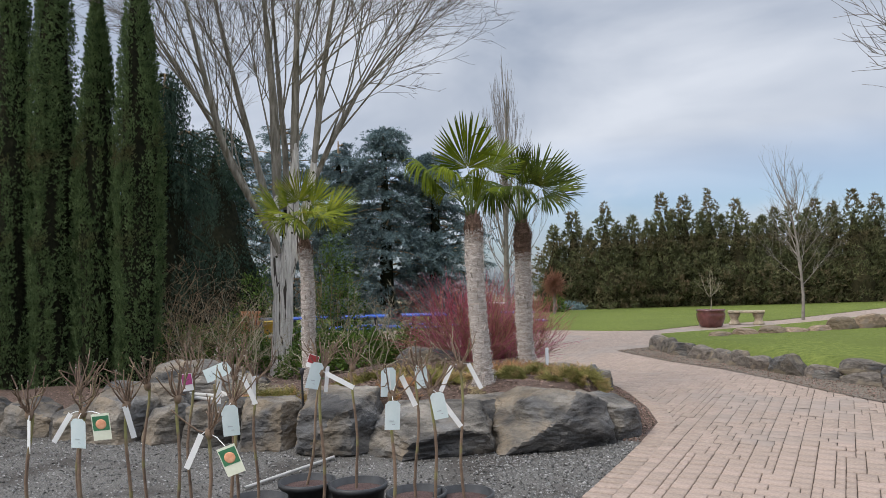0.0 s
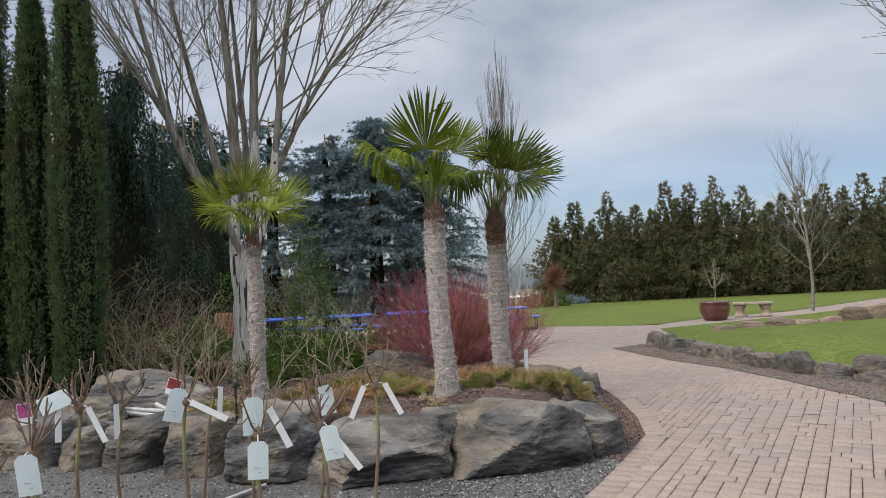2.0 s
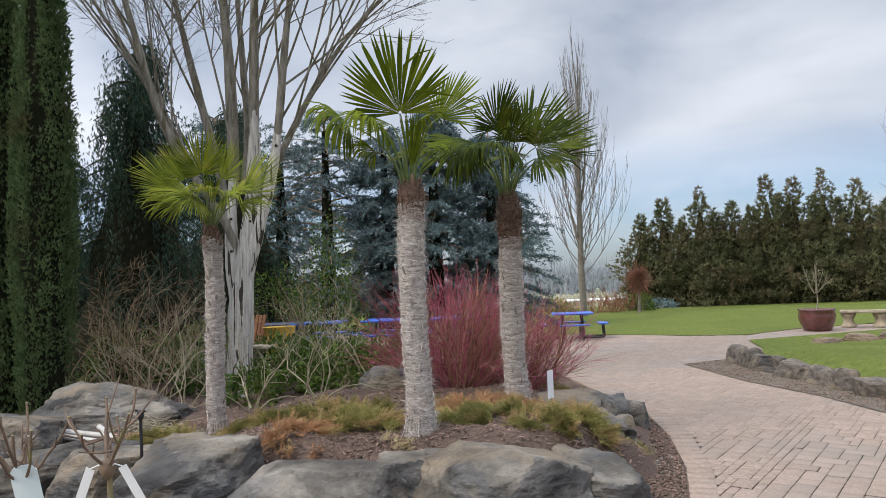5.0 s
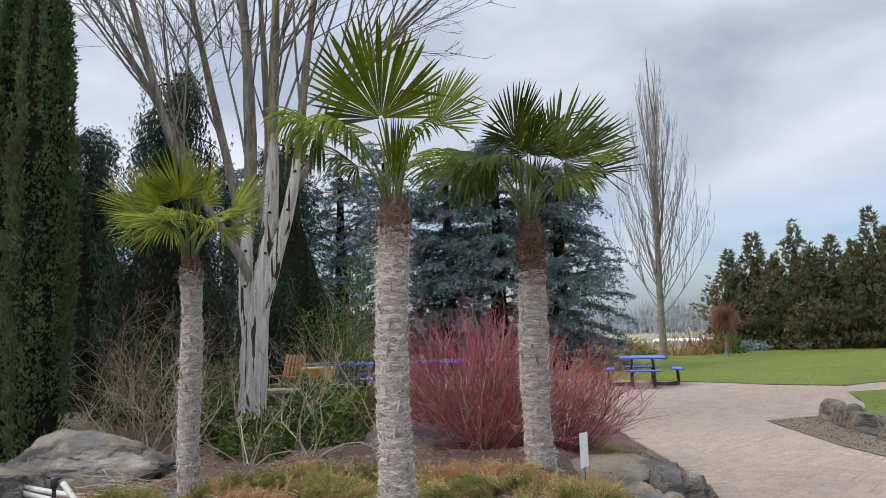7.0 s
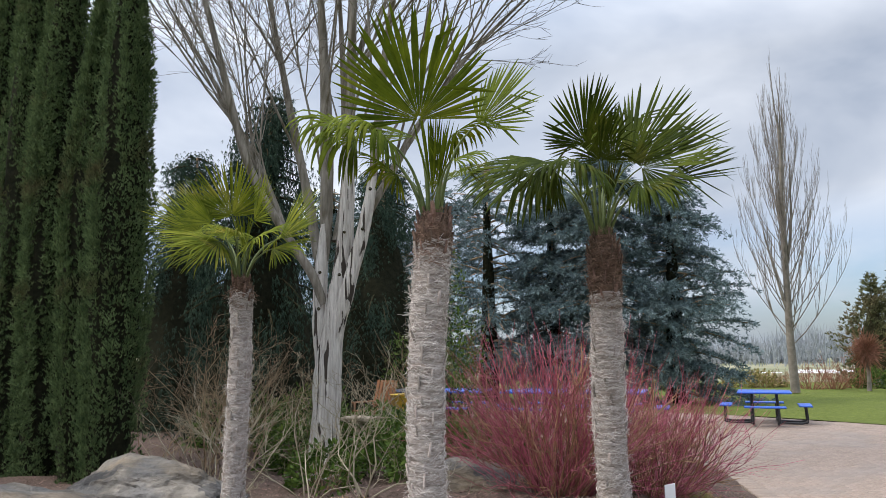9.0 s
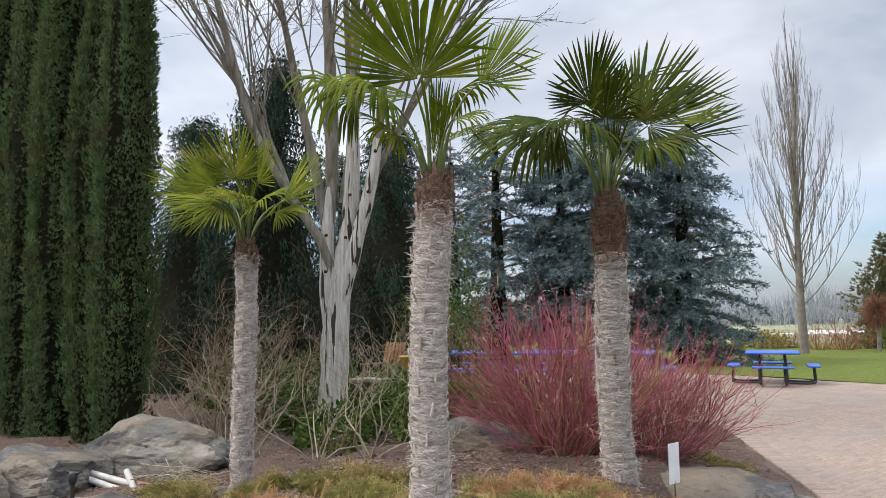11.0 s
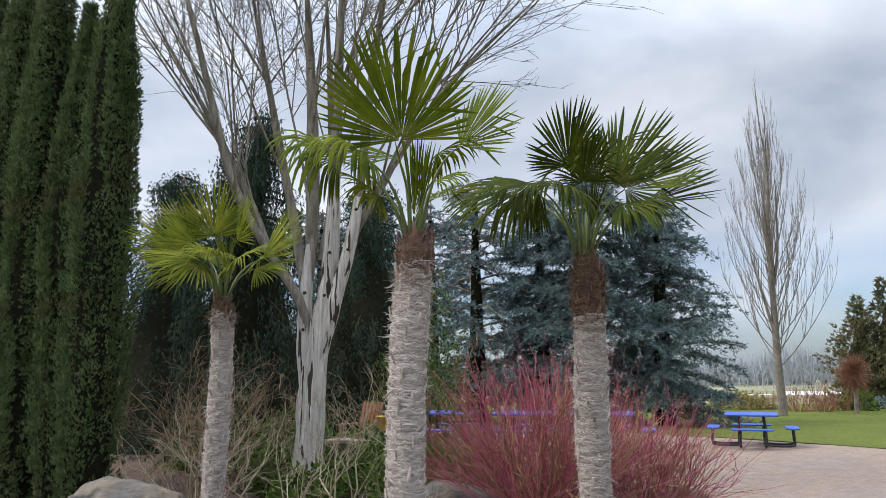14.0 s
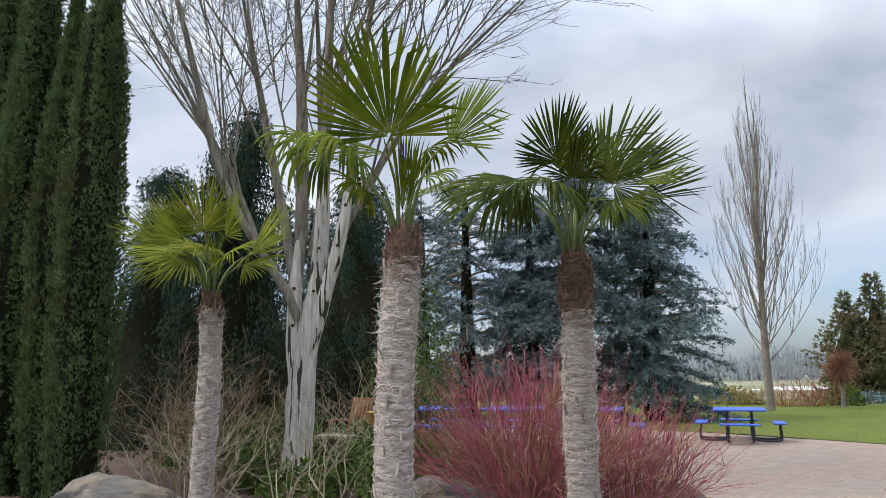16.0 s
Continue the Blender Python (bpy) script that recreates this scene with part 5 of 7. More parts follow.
def blue_conifer(at, h, r, seed):
    rng = np.random.default_rng(seed)
    root = thing("blue_cedar", (*at, float(gz(*at)) - 0.05), "silvery blue-green cedar with layered branches", "conifer", "row of blue cedars")
    part("trunk", np_mesh("trunk", *tubes([(np.array([(0, 0, -0.1), (0, 0, h * 0.5), (0, 0, h)]), np.array([0.16, 0.1, 0.02]))], 8), True), BROWNSTEM, root)
    limbs, pos, dirs = [], [], []
    for i in range(125):
        z = h * (0.05 + 0.93 * rng.uniform())
        a = i * 2.4 + rng.normal(0, 0.3)
        ln = r * (1.0 - 0.62 * (z / h) ** 1.5) * rng.uniform(0.5, 1.15) * (1 if z < h * 0.85 else 0.7)
        k = np.linspace(0, 1, 6)
        rise = rng.uniform(-0.15, 0.6)
        pts = np.column_stack([np.cos(a) * ln * k, np.sin(a) * ln * k, z + rise * ln * k - 0.3 * ln * k ** 2])
        limbs.append((pts, np.linspace(0.03, 0.008, 6)))
        out, side = np.array([np.cos(a), np.sin(a), 0.0]), np.array([-np.sin(a), np.cos(a), 0.0])
        # flat side sprays whose tips hang
        for b in range(int((12 + 12 * ln) * (1.15 if at[0] > -4 else 0.4))):
            s = rng.uniform(0.06, 1.0)
            p0 = pts[min(int(s * 5), 4)] + (pts[min(int(s * 5), 4) + 1] - pts[min(int(s * 5), 4)]) * (s * 5 - min(int(s * 5), 4))
            way = out * rng.uniform(0.35, 1.0) + side * rng.choice((-1, 1)) * rng.uniform(0.1, 0.9)
            way /= np.linalg.norm(way)
            reach = rng.uniform(0.3, 0.75) * (1.2 - 0.5 * s)
            q = np.sort(rng.uniform(0, 1, 8))
            twig = p0 + way * (reach * q)[:, None] + np.column_stack([0 * q, 0 * q, 0.2 * reach * q - rng.uniform(0.2, 1.1) * reach * q ** 2])
            pos.append(twig + rng.normal(0, 0.012, (8, 3)))
            dirs.append(way[None] * 0.9 + np.column_stack([0 * q, 0 * q, 0.35 - 0.7 * q]) + rng.normal(0, 0.3, (8, 3)))
    pos, dirs = np.concatenate(pos), np.concatenate(dirs)
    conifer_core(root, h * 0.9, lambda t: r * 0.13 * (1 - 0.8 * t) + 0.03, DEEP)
    part("limb_work", np_mesh("limb_work", *tubes(limbs, 4), True), BROWNSTEM, root)
    tv, tf = spray(5, 1.0, 0.15, 0.95, seed)
    part("foliage", np_mesh("foliage", *scatter(tv, tf, pos, frames_along(dirs, rng), rng.uniform(0.08, 0.17, len(pos)))), BLUE, root)


for i, (x, y, h, r) in enumerate([(-0.2, 23.2, 5.5, 1.75), (-1.7, 22.4, 6.2, 1.7), (-3.2, 23.1, 5.9, 1.7), (-4.7, 22.3, 6.3, 1.7), (-6.2, 22.8, 6.1, 1.8), (-7.8, 22.2, 6.3, 1.8), (-9.6, 22.6, 6.1, 1.9)]):
    blue_conifer((x, y), h, r, 300 + i)


def arborvitae(at, h, r, seed):
    rng = np.random.default_rng(seed)
    root = thing("arborvitae", (*at, float(gz(*at)) - 0.05), "dense dark green arborvitae with a ragged pointed top", "conifer", "tall evergreen hedge row")

    def prof(t):
        return r * 1.12 * (1 - 0.1 * t) * (1 - 0.97 * max(0, (t - 0.3) / 0.7) ** 0.95) + 0.03

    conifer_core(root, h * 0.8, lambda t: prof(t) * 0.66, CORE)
    pos, a, t = crown_points(2300, h, prof, rng, 0.4, lobes=1.5, seed=seed)
    d = np.column_stack([np.cos(a), np.sin(a), 0.9 + 0 * a]) + rng.normal(0, 0.35, (len(a), 3))
    tv, tf = spray(5, 1.0, 0.22, 0.8, seed)
    part("foliage", np_mesh("foliage", *scatter(tv, tf, pos, frames_along(d, rng), rng.uniform(0.12, 0.3, len(a)))), HEDGE, root)
    part("trunk", np_mesh("trunk", *tubes([(np.array([(0, 0, -0.1), (0, 0, 0.5), (0, 0, 1.0)]), np.array([0.1, 0.1, 0.08]))], 8), True), BROWNSTEM, root)


HEDGE_TOPS = [(5.5, 3.9), (6.5, 4.6), (7.2, 3.6), (7.95, 4.9), (8.7, 3.9), (9.4, 4.3), (10.1, 4.0), (10.75, 5.25), (11.4, 4.5), (11.95, 5.2), (12.6, 4.3), (13.1, 5.5), (13.8, 4.2), (14.45, 4.9), (15.2, 3.7), (15.8, 4.1), (16.5, 4.5), (17.1, 4.8), (17.8, 4.3), (18.5, 4.9)]
HEDGE_TOPS += [(19.3 + 0.75 * i, 4.7 + 0.7 * math.sin(i * 2.3)) for i in range(6)]
for i, (x, h) in enumerate(HEDGE_TOPS):
    arborvitae((x, 36.0 + 0.35 * math.sin(i * 1.7)), h + 0.2, 0.95 + 0.15 * math.sin(i * 3.1), 400 + i)

# ---- shrubs ----


def stems_part(name, root, base, count, length, lean, material, rng, foot=0.2, fork=3, r=0.006, arch=0.25, label="", curl=0.1, min_len=0.6, tip=0.3, fork_at=(0.35, 0.85), fork_angle=0.35):
    """Many thin stems rising from a foot, each forking towards its tip."""
    paths = []

    def run(p, d, ln, r0, level):
        n = 7
        pts = [p]
        d = d / np.linalg.norm(d)
        out = d * (1, 1, 0)
        for i in range(n - 1):
            d = d + rng.normal(0, curl, 3) + np.array([0, 0, arch * 0.15])
            d /= np.linalg.norm(d)
            pts.append(pts[-1] + d * ln / (n - 1))
        pts = np.array(pts)
        paths.append((pts, np.linspace(r0, r0 * tip, n)))
        if level:
            for _ in range(rng.integers(1, fork + 1)):
                t = rng.uniform(*fork_at)
                i = int(t * (n - 1))
                axis = pts[i + 1] - pts[i]
                axis /= np.linalg.norm(axis)
                nd = axis + rng.normal(0, fork_angle, 3)
                run(pts[i], nd, ln * (1 - t) * rng.uniform(0.7, 1.15), r0 * 0.62, level - 1)

    for _ in range(count):
        a = rng.uniform(0, 2 * math.pi)
        s = math.sqrt(rng.uniform())
        tilt = lean * s
        start = np.array([math.cos(a) * foot * s, math.sin(a) * foot * s, -0.03])
        d = np.array([math.sin(tilt) * math.cos(a), math.sin(tilt) * math.sin(a), math.cos(tilt)])
        run(start, d, length * rng.uniform(min_len, 1.0) * (1 - 0.12 * s), r * rng.uniform(0.7, 1.2), 2 if fork else 0)
    return tagged(part(name, np_mesh(name, *tubes(paths, 3), True), material, root, label), kind="stuff")


def dogwood(at, size, count, seed, label):
    rng = np.random.default_rng(seed)
    root = thing("red_dogwood", at, label, "shrub", "red-stemmed dogwoods")
    stems_part("old_wood", root, at, int(count * 0.9), size * 0.82, 0.9, OLDSTEM, rng, 0.26, 3, 0.0078, 0.3, "tan older stems at the base", curl=0.15, fork_angle=0.5)
    stems_part("young_wood", root, at, int(count * 1.15), size, 0.86, REDSTEM, rng, 0.26, 4, 0.0042, 0.35, "crimson young stems", tip=0.4, min_len=0.72, curl=0.17, fork_angle=0.5, fork_at=(0.25, 0.8))
    stems_part("outer_wood", root, at, int(count * 0.55), size * 0.86, 1.25, REDSTEM, rng, 0.26, 4, 0.0034, 0.45, "crimson outer twigs", tip=0.4, curl=0.15, fork_angle=0.55, fork_at=(0.25, 0.8))


dogwood((0.36, 10.02, float(bedz(0.36, 10.02))), 1.6, 125, 31, "crimson-stemmed dogwood thicket, leafless, behind the palms")
dogwood((0.9, 10.7, float(bedz(0.9, 10.7))), 1.3, 105, 33, "crimson-stemmed dogwood spreading over the paved edge")


def twig_shrub(name, at, label, count, length, lean, material, seed, r=0.006, foot=0.15, fork=3, curl=0.16, arch=0.2, group=""):
    rng = np.random.default_rng(seed)
    root = thing(name, at, label, "shrub", group)
    stems_part("stem_work", root, at, count, length, lean, material, rng, foot, fork, r, arch, curl=curl, fork_angle=0.5)
    return root


def bed_at(x, y):
    return (x, y, float(bedz(x, y)))


def open_shrub(at, label, count, length, seed, r=0.0072):
    """A few crooked stems from one foot, forking into thin twigs."""
    rng = np.random.default_rng(seed)
    stems = []
    for i in range(count):
        a = 2 * math.pi * (i + rng.uniform(-0.3, 0.3)) / count
        t = rng.uniform(0.25, 0.95)
        stems.append(((0.03 * math.cos(a), 0.03 * math.sin(a), -0.03), (math.sin(t) * math.cos(a), math.sin(t) * math.sin(a), math.cos(t)), length * rng.uniform(0.7, 1.0), r * rng.uniform(0.7, 1.1)))
    bare_tree("bare_shrub", bed_at(*at), label, stems, rng, 0, 2, PALESTEM, PALESTEM, wob=0.3, fork=(6, 4), lift=0.55, thin=0.002, category="shrub", group="open bare shrubs", angle=(0.35, 0.9), shrink=(0.3, 0.6))


open_shrub((-0.85, 9.15), "open bare shrub with pale crooked stems in mulch", 7, 1.15, 41)
open_shrub((-1.75, 9.8), "straggling bare shrub with pale crooked stems", 6, 1.25, 42)
open_shrub((-0.5, 9.9), "thin bare shrub with greenish pale stems", 5, 1.05, 43, 0.009)
open_shrub((-3.0, 10.1), "tall leafless shrub with long pale whips", 8, 1.5, 44, 0.009)
open_shrub((-2.55, 9.9), "low leafless shrub with pale arching whips", 6, 1.1, 49, 0.009)
def tangled_shrub(at, label, count, length, seed):
    """Crooked brown stems crossing one another, arching out at the top."""
    rng = np.random.default_rng(seed)
    stems = []
    for i in range(count):
        a, t = i * 2.4 + rng.normal(0, 0.3), rng.uniform(0.1, 1.0)
        f = 0.35 * math.sqrt(rng.uniform())
        stems.append(((f * math.cos(a * 3), f * math.sin(a * 3), -0.03), (math.sin(t) * math.cos(a), math.sin(t) * math.sin(a), math.cos(t)), length * rng.uniform(0.6, 1.0), rng.uniform(0.005, 0.01)))
    bare_tree("brown_shrub", bed_at(*at), label, stems, rng, 0, 2, BROWNSTEM, BROWNSTEM, wob=0.2, fork=(6, 4), lift=0.1, thin=0.0024, category="shrub", group="tangled brown shrubs", angle=(0.4, 1.2), shrink=(0.3, 0.65))


for i, (x, y, n, ln, lab) in enumerate([(-3.75, 11.1, 11, 1.9, "dense tangled brown leafless shrub"), (-4.4, 11.9, 11, 1.9, "dense tangled brown leafless shrub behind the cypress"),
                                        (-3.2, 12.0, 7, 1.5, "tangled brown leafless shrub behind the bare tree"), (-5.3, 11.7, 7, 1.6, "brown leafless shrub in cypress shade"), (-3.45, 10.6, 7, 1.5, "brown arching shrub before the others")]):
    tangled_shrub((x, y), lab, n, ln, 145 + i)


def leafy_shrub(at, size, h, leaves, seed, label, material=None, leaf=0.07):
    rng = np.random.default_rng(seed)
    root = thing("evergreen_shrub", at, label, "shrub")
    stems_part("stem_work", root, at, 26, h * 1.05, 0.9, BROWNSTEM, rng, 0.12, 2, 0.006, 0.3)
    n = leaves
    u = rng.normal(size=(n, 3))
    u /= np.linalg.norm(u, axis=1, keepdims=True)
    u[:, 2] = np.abs(u[:, 2])
    lob = np.array([1 + 0.35 * noise.noise(Vector(v * 2.2 + seed)) for v in u])
    pos = u * lob[:, None] * (rng.uniform(0.35, 1, (n, 1)) ** 0.5) * (size, size, h)
    tv = np.array([(0, 0, 0), (0.22, 0.03, 0.35), (-0.22, 0.03, 0.35), (0.2, -0.02, 0.7), (-0.2, -0.02, 0.7), (0, -0.1, 1.0)])
    tf = np.array([(0, 1, 2), (1, 3, 4), (1, 4, 2), (3, 5, 4)])
    d = u + rng.normal(0, 0.6, (n, 3))
    part("leaves", np_mesh("leaves", *scatter(tv, tf, pos, frames_along(d, rng), rng.uniform(0.6, 1.2, n) * leaf)), material or BROADLEAF, root)


leafy_shrub(bed_at(-1.2, 11.4), 0.6, 0.6, 2600, 51, "rounded glossy green evergreen shrub")
leafy_shrub(bed_at(-0.55, 11.2), 0.5, 0.55, 1600, 52, "small glossy green evergreen shrub")
leafy_shrub(bed_at(-3.0, 11.6), 0.5, 0.55, 1700, 56, "low green evergreen shrub beside the bare tree")
leafy_shrub(bed_at(-1.9, 11.8), 0.6, 0.6, 2200, 57, "spreading green evergreen shrub behind the bare tree")
leafy_shrub(bed_at(-2.5, 12.7), 0.75, 0.6, 2200, 58, "wide green evergreen shrub at the bed's back edge")
leafy_shrub(bed_at(-3.7, 12.7), 0.8, 0.85, 2200, 59, "dark green evergreen shrub under the weeping conifer")
leafy_shrub(bed_at(-4.7, 12.7), 0.8, 0.8, 1800, 60, "dark green evergreen shrub in conifer shade")
leafy_shrub(bed_at(-2.05, 10.5), 0.36, 0.45, 800, 53, "loose green evergreen shrub below the bare tree")
leafy_shrub((-4.3, 17.2, float(gz(-4.3, 17.2))), 0.9, 1.7, 3000, 54, "upright dark green evergreen behind the patio", BROADLEAF, 0.07)
leafy_shrub(bed_at(-1.9, 13.2), 0.55, 2.3, 4000, 55, "tall loose green evergreen behind the shrubs", BROADLEAF, 0.05)


def plume(seed):
    """A feathery juniper plume along +z whose tip nods."""
    rng = np.random.default_rng(seed)
    vs, fs = [], []
    for i in range(12):
        h = 0.08 + 0.85 * i / 12
        s = 1 if i % 2 else -1
        bend = np.array([0, 0.32 * h * h, 0])
        a = np.array([0, 0, h]) + bend
        tip = a + np.array([s * rng.uniform(0.18, 0.3) * (1.1 - 0.8 * h), rng.uniform(-0.12, 0.12), rng.uniform(0.14, 0.24)])
        o = len(vs)
        vs += [a + (0, 0.0, -0.035), a + (0, 0.03, 0.035), tip]
        fs += [(o, o + 1, o + 2)]
    o = len(vs)
    vs += [np.array([-0.02, 0, 0]), np.array([0.02, 0, 0]), np.array([0, 0.34, 1.0])]
    fs += [(o, o + 1, o + 2)]
    return np.array(vs), np.array(fs)


def creeping(at, size, count, material, seed, label, h=0.07, length=(0.07, 0.14)):
    rng = np.random.default_rng(seed)
    root = thing("creeping_juniper", bed_at(*at), label, "ground cover", "creeping junipers")
    a, s = rng.uniform(0, 2 * math.pi, count), np.sqrt(rng.uniform(0, 1, count))
    lob = 1 + 0.3 * np.sin(3 * a + seed) + 0.15 * np.sin(5 * a)
    x, y = np.cos(a) * s * size[0] * lob, np.sin(a) * s * size[1] * lob
    lump = np.array([noise.noise(Vector((v * 6, w * 6, seed))) for v, w in zip(x, y)])
    z = bedz(at[0] + x, at[1] + y) - float(bedz(*at)) + h * (1 - 0.8 * s ** 2) * rng.uniform(0.2, 1, count) * (1 + 0.9 * lump)
    keep = lump > rng.normal(0.0, 0.08, count)
    a, s, x, y, z, lump = a[keep], s[keep], x[keep], y[keep], z[keep], lump[keep]
    count = len(a)
    flow = 2.5 * lump + seed
    d = np.column_stack([np.cos(a) * 0.5 + 0.6 * np.cos(flow), np.sin(a) * 0.5 + 0.6 * np.sin(flow), np.full(count, 0.12)]) + rng.normal(0, 0.2, (count, 3))
    tv, tf = plume(seed)
    part("foliage", np_mesh("foliage", *scatter(tv, tf, np.column_stack([x, y, z]), frames_along(d, rng), rng.uniform(*length, count))), material, root)
    runs = []
    for k in range(9):
        b = 2.4 * k + seed
        q = np.linspace(0, 0.75, 5)
        px_, py_ = np.cos(b) * q * size[0], np.sin(b) * q * size[1]
        runs.append((np.column_stack([px_, py_, bedz(at[0] + px_, at[1] + py_) - float(bedz(*at)) + 0.004]), np.linspace(0.004, 0.002, 5)))
    tagged(part("runner_work", np_mesh("runner_work", *tubes(runs, 4), True), BROWNSTEM, root, "brown creeping stems"), kind="stuff")


for i, (x, y, sx, sy, n, m, lab) in enumerate([
        (-1.85, 8.3, 0.36, 0.2, 1500, JUNIPER, "low feathery olive-green juniper beside the slender palm"), (-0.55, 8.18, 0.62, 0.24, 3600, JUNIPER, "wide feathery olive-green creeping juniper mat"),
        (-0.52, 7.55, 0.26, 0.13, 700, RUST, "rust-brown dying patch of creeping juniper"), (-0.08, 7.9, 0.36, 0.2, 1800, JUNIPER, "feathery olive-green juniper by the palm foot"),
        (0.72, 8.42, 0.4, 0.16, 1700, RUST, "rust-orange winter juniper between two palms"), (0.85, 7.98, 0.5, 0.24, 2800, JUNIPER, "olive-green creeping juniper behind the corner boulder"),
        (1.25, 8.25, 0.3, 0.22, 1400, RUST, "rusty tan creeping juniper near the path"), (1.42, 7.85, 0.32, 0.2, 1500, JUNIPER, "olive and tan juniper spilling over boulder"),
        (0.2, 8.35, 0.36, 0.16, 1300, JUNIPER, "olive-green juniper behind the middle palm")]):
    creeping((x, y), (sx, sy), n, m, 60 + i, lab)
creeping((0.27, 7.42), (0.1, 0.05), 70, STRAW, 75, "dry straw tuft at the palm foot", 0.05, (0.05, 0.1))
creeping((1.93, 8.5), (0.1, 0.22), 160, JUNIPER, 77, "thin mossy tuft beside the paver edge", 0.02, (0.03, 0.06))
creeping((1.32, 10.9), (0.24, 0.14), 300, JUNIPER, 76, "small green clump at the bed edge", 0.08)

# ---- picnic tables ----


def box(sx, sy, sz, bevel=0.008):
    bm = bmesh.new()
    bmesh.ops.create_cube(bm, size=1.0)
    bmesh.ops.scale(bm, vec=(sx, sy, sz), verts=bm.verts)
    if bevel:
        bmesh.ops.bevel(bm, geom=bm.edges[:], offset=bevel, segments=1, affect="EDGES")
    return bm


def bent_tube(points, r, sides=8):
    P = np.array(points, float)
    k = np.linspace(0, len(P) - 1, 8 * (len(P) - 1) + 1)
    Q = np.column_stack([np.interp(k, range(len(P)), P[:, i]) for i in range(3)])
    for _ in range(3):
        Q[1:-1] = (Q[:-2] + 2 * Q[1:-1] + Q[2:]) / 4
    return np_mesh("tube", *tubes([(Q, np.full(len(Q), r))], sides), True)


def picnic_table(at, rz, label):
    root = thing("picnic_table", at, label, "picnic table", "blue picnic tables", rz=rz)
    part("tabletop", box(0.98, 0.98, 0.035, 0.012), BLUEPAINT, root, "coated blue metal top", at=pose(0, 0, 0.575))
    for i in range(4):
        a = 90 * i
        turn = pose(0, 0, 0, 0, 0, a)
        part("seat", box(0.74, 0.24, 0.03, 0.01), BLUEPAINT, root, "coated blue metal bench seat", at=turn @ pose(0, -0.72, 0.335))
        for s in (-0.22, 0.22):
            part("seat_arm", bent_tube([(s, -0.24, 0.03), (s, -0.45, 0.02), (s, -0.64, 0.02), (s, -0.75, 0.04), (s, -0.74, 0.2), (s, -0.73, 0.325)], 0.02), BLACK, root, "bent black steel tube", at=turn)
        part("leg", bent_tube([(0.25, -0.25, 0.0), (0.24, -0.24, 0.3), (0.22, -0.22, 0.56)], 0.027), BLACK, root, "black steel leg", at=turn)
    return root


table = picnic_table((1.76, 17.95, float(gz(1.76, 17.95)) + 0.01), 1, "blue coated steel picnic table with four seats on patio")
table.scale = (0.84, 0.84, 0.88)
for x, y, rz in ((-3.1, 16.4, 6), (-1.75, 16.5, 3), (-0.45, 16.6, 5)):
    t2 = copy_thing(table, pose(x, y, float(gz(x, y)) + 0.01, 0, 0, rz))
    t2.scale = (1.0, 1.0, 1.02)
    tagged(t2, "blue coated steel picnic table half hidden behind shrubs")

# ---- small garden things beyond the bed ----


def lathe(profile, sides=28):
    """A turned shape from (radius, height) rows."""
    a = np.arange(sides) * 2 * math.pi / sides
    vs = [(r * math.cos(x), r * math.sin(x), z) for r, z in profile for x in a]
    fs = [(i * sides + k, i * sides + (k + 1) % sides, (i + 1) * sides + (k + 1) % sides, (i + 1) * sides + k) for i in range(len(profile) - 1) for k in range(sides)]
    return np_mesh("turned", vs, fs, True)


bath = thing("stone_pedestal", (-2.72, 12.35, float(bedz(-2.72, 12.35)) - 0.05), "grey stone pedestal with a flat square top", "pedestal")
part("slab", box(0.42, 0.3, 0.05, 0.012), CASTSTONE, bath, at=pose(0, 0, 0.52))
part("post", lathe([(0.1, 0), (0.11, 0.06), (0.075, 0.1), (0.07, 0.4), (0.1, 0.5)]), CASTSTONE, bath)
chair = thing("slatted_chair", (-4.15, 15.3, float(gz(-4.15, 15.3)) + 0.02), "orange-stained slatted wooden garden chair", "chair", rz=-20)
chair.scale = (0.9, 0.9, 0.9)
for i in range(6):
    part("back_slat", box(0.075, 0.02, 0.62, 0.006), ORANGEWOOD, chair, at=pose(-0.24 + 0.096 * i, 0.22, 0.6, -14))
for i in range(5):
    part("seat_slat", box(0.6, 0.08, 0.02, 0.006), ORANGEWOOD, chair, at=pose(0, -0.25 + 0.1 * i, 0.36))
for sx in (-0.3, 0.3):
    for sy in (-0.26, 0.22):
        part("leg", box(0.05, 0.05, 0.5 if sy < 0 else 0.4, 0.006), ORANGEWOOD, chair, at=pose(sx, sy, 0.25 if sy < 0 else 0.2))
    part("armrest", box(0.08, 0.6, 0.022, 0.006), ORANGEWOOD, chair, at=pose(sx, -0.02, 0.51))
tub = thing("yellow_tub", (-3.4, 15.0, float(gz(-3.4, 15.0))), "yellow round plastic tub on the patio", "tub")
tub.scale = (1.2, 1.2, 1.5)
part("body", lathe([(0.0, 0.02), (0.17, 0.02), (0.2, 0.2), (0.23, 0.42), (0.245, 0.43), (0.215, 0.42), (0.19, 0.3), (0.0, 0.3)]), YELLOW, tub)
part("base_ring", lathe([(0.16, 0.0), (0.18, 0.0), (0.18, 0.03), (0.16, 0.03)]), YELLOW, tub)
bin_ = thing("garden_cart", (-3.75, 16.1, float(gz(-3.75, 16.1))), "dark navy garden cart with two wheels", "cart", rz=15)
part("tray", box(0.8, 0.5, 0.32, 0.03), NAVY, bin_, at=pose(0, 0, 0.48))
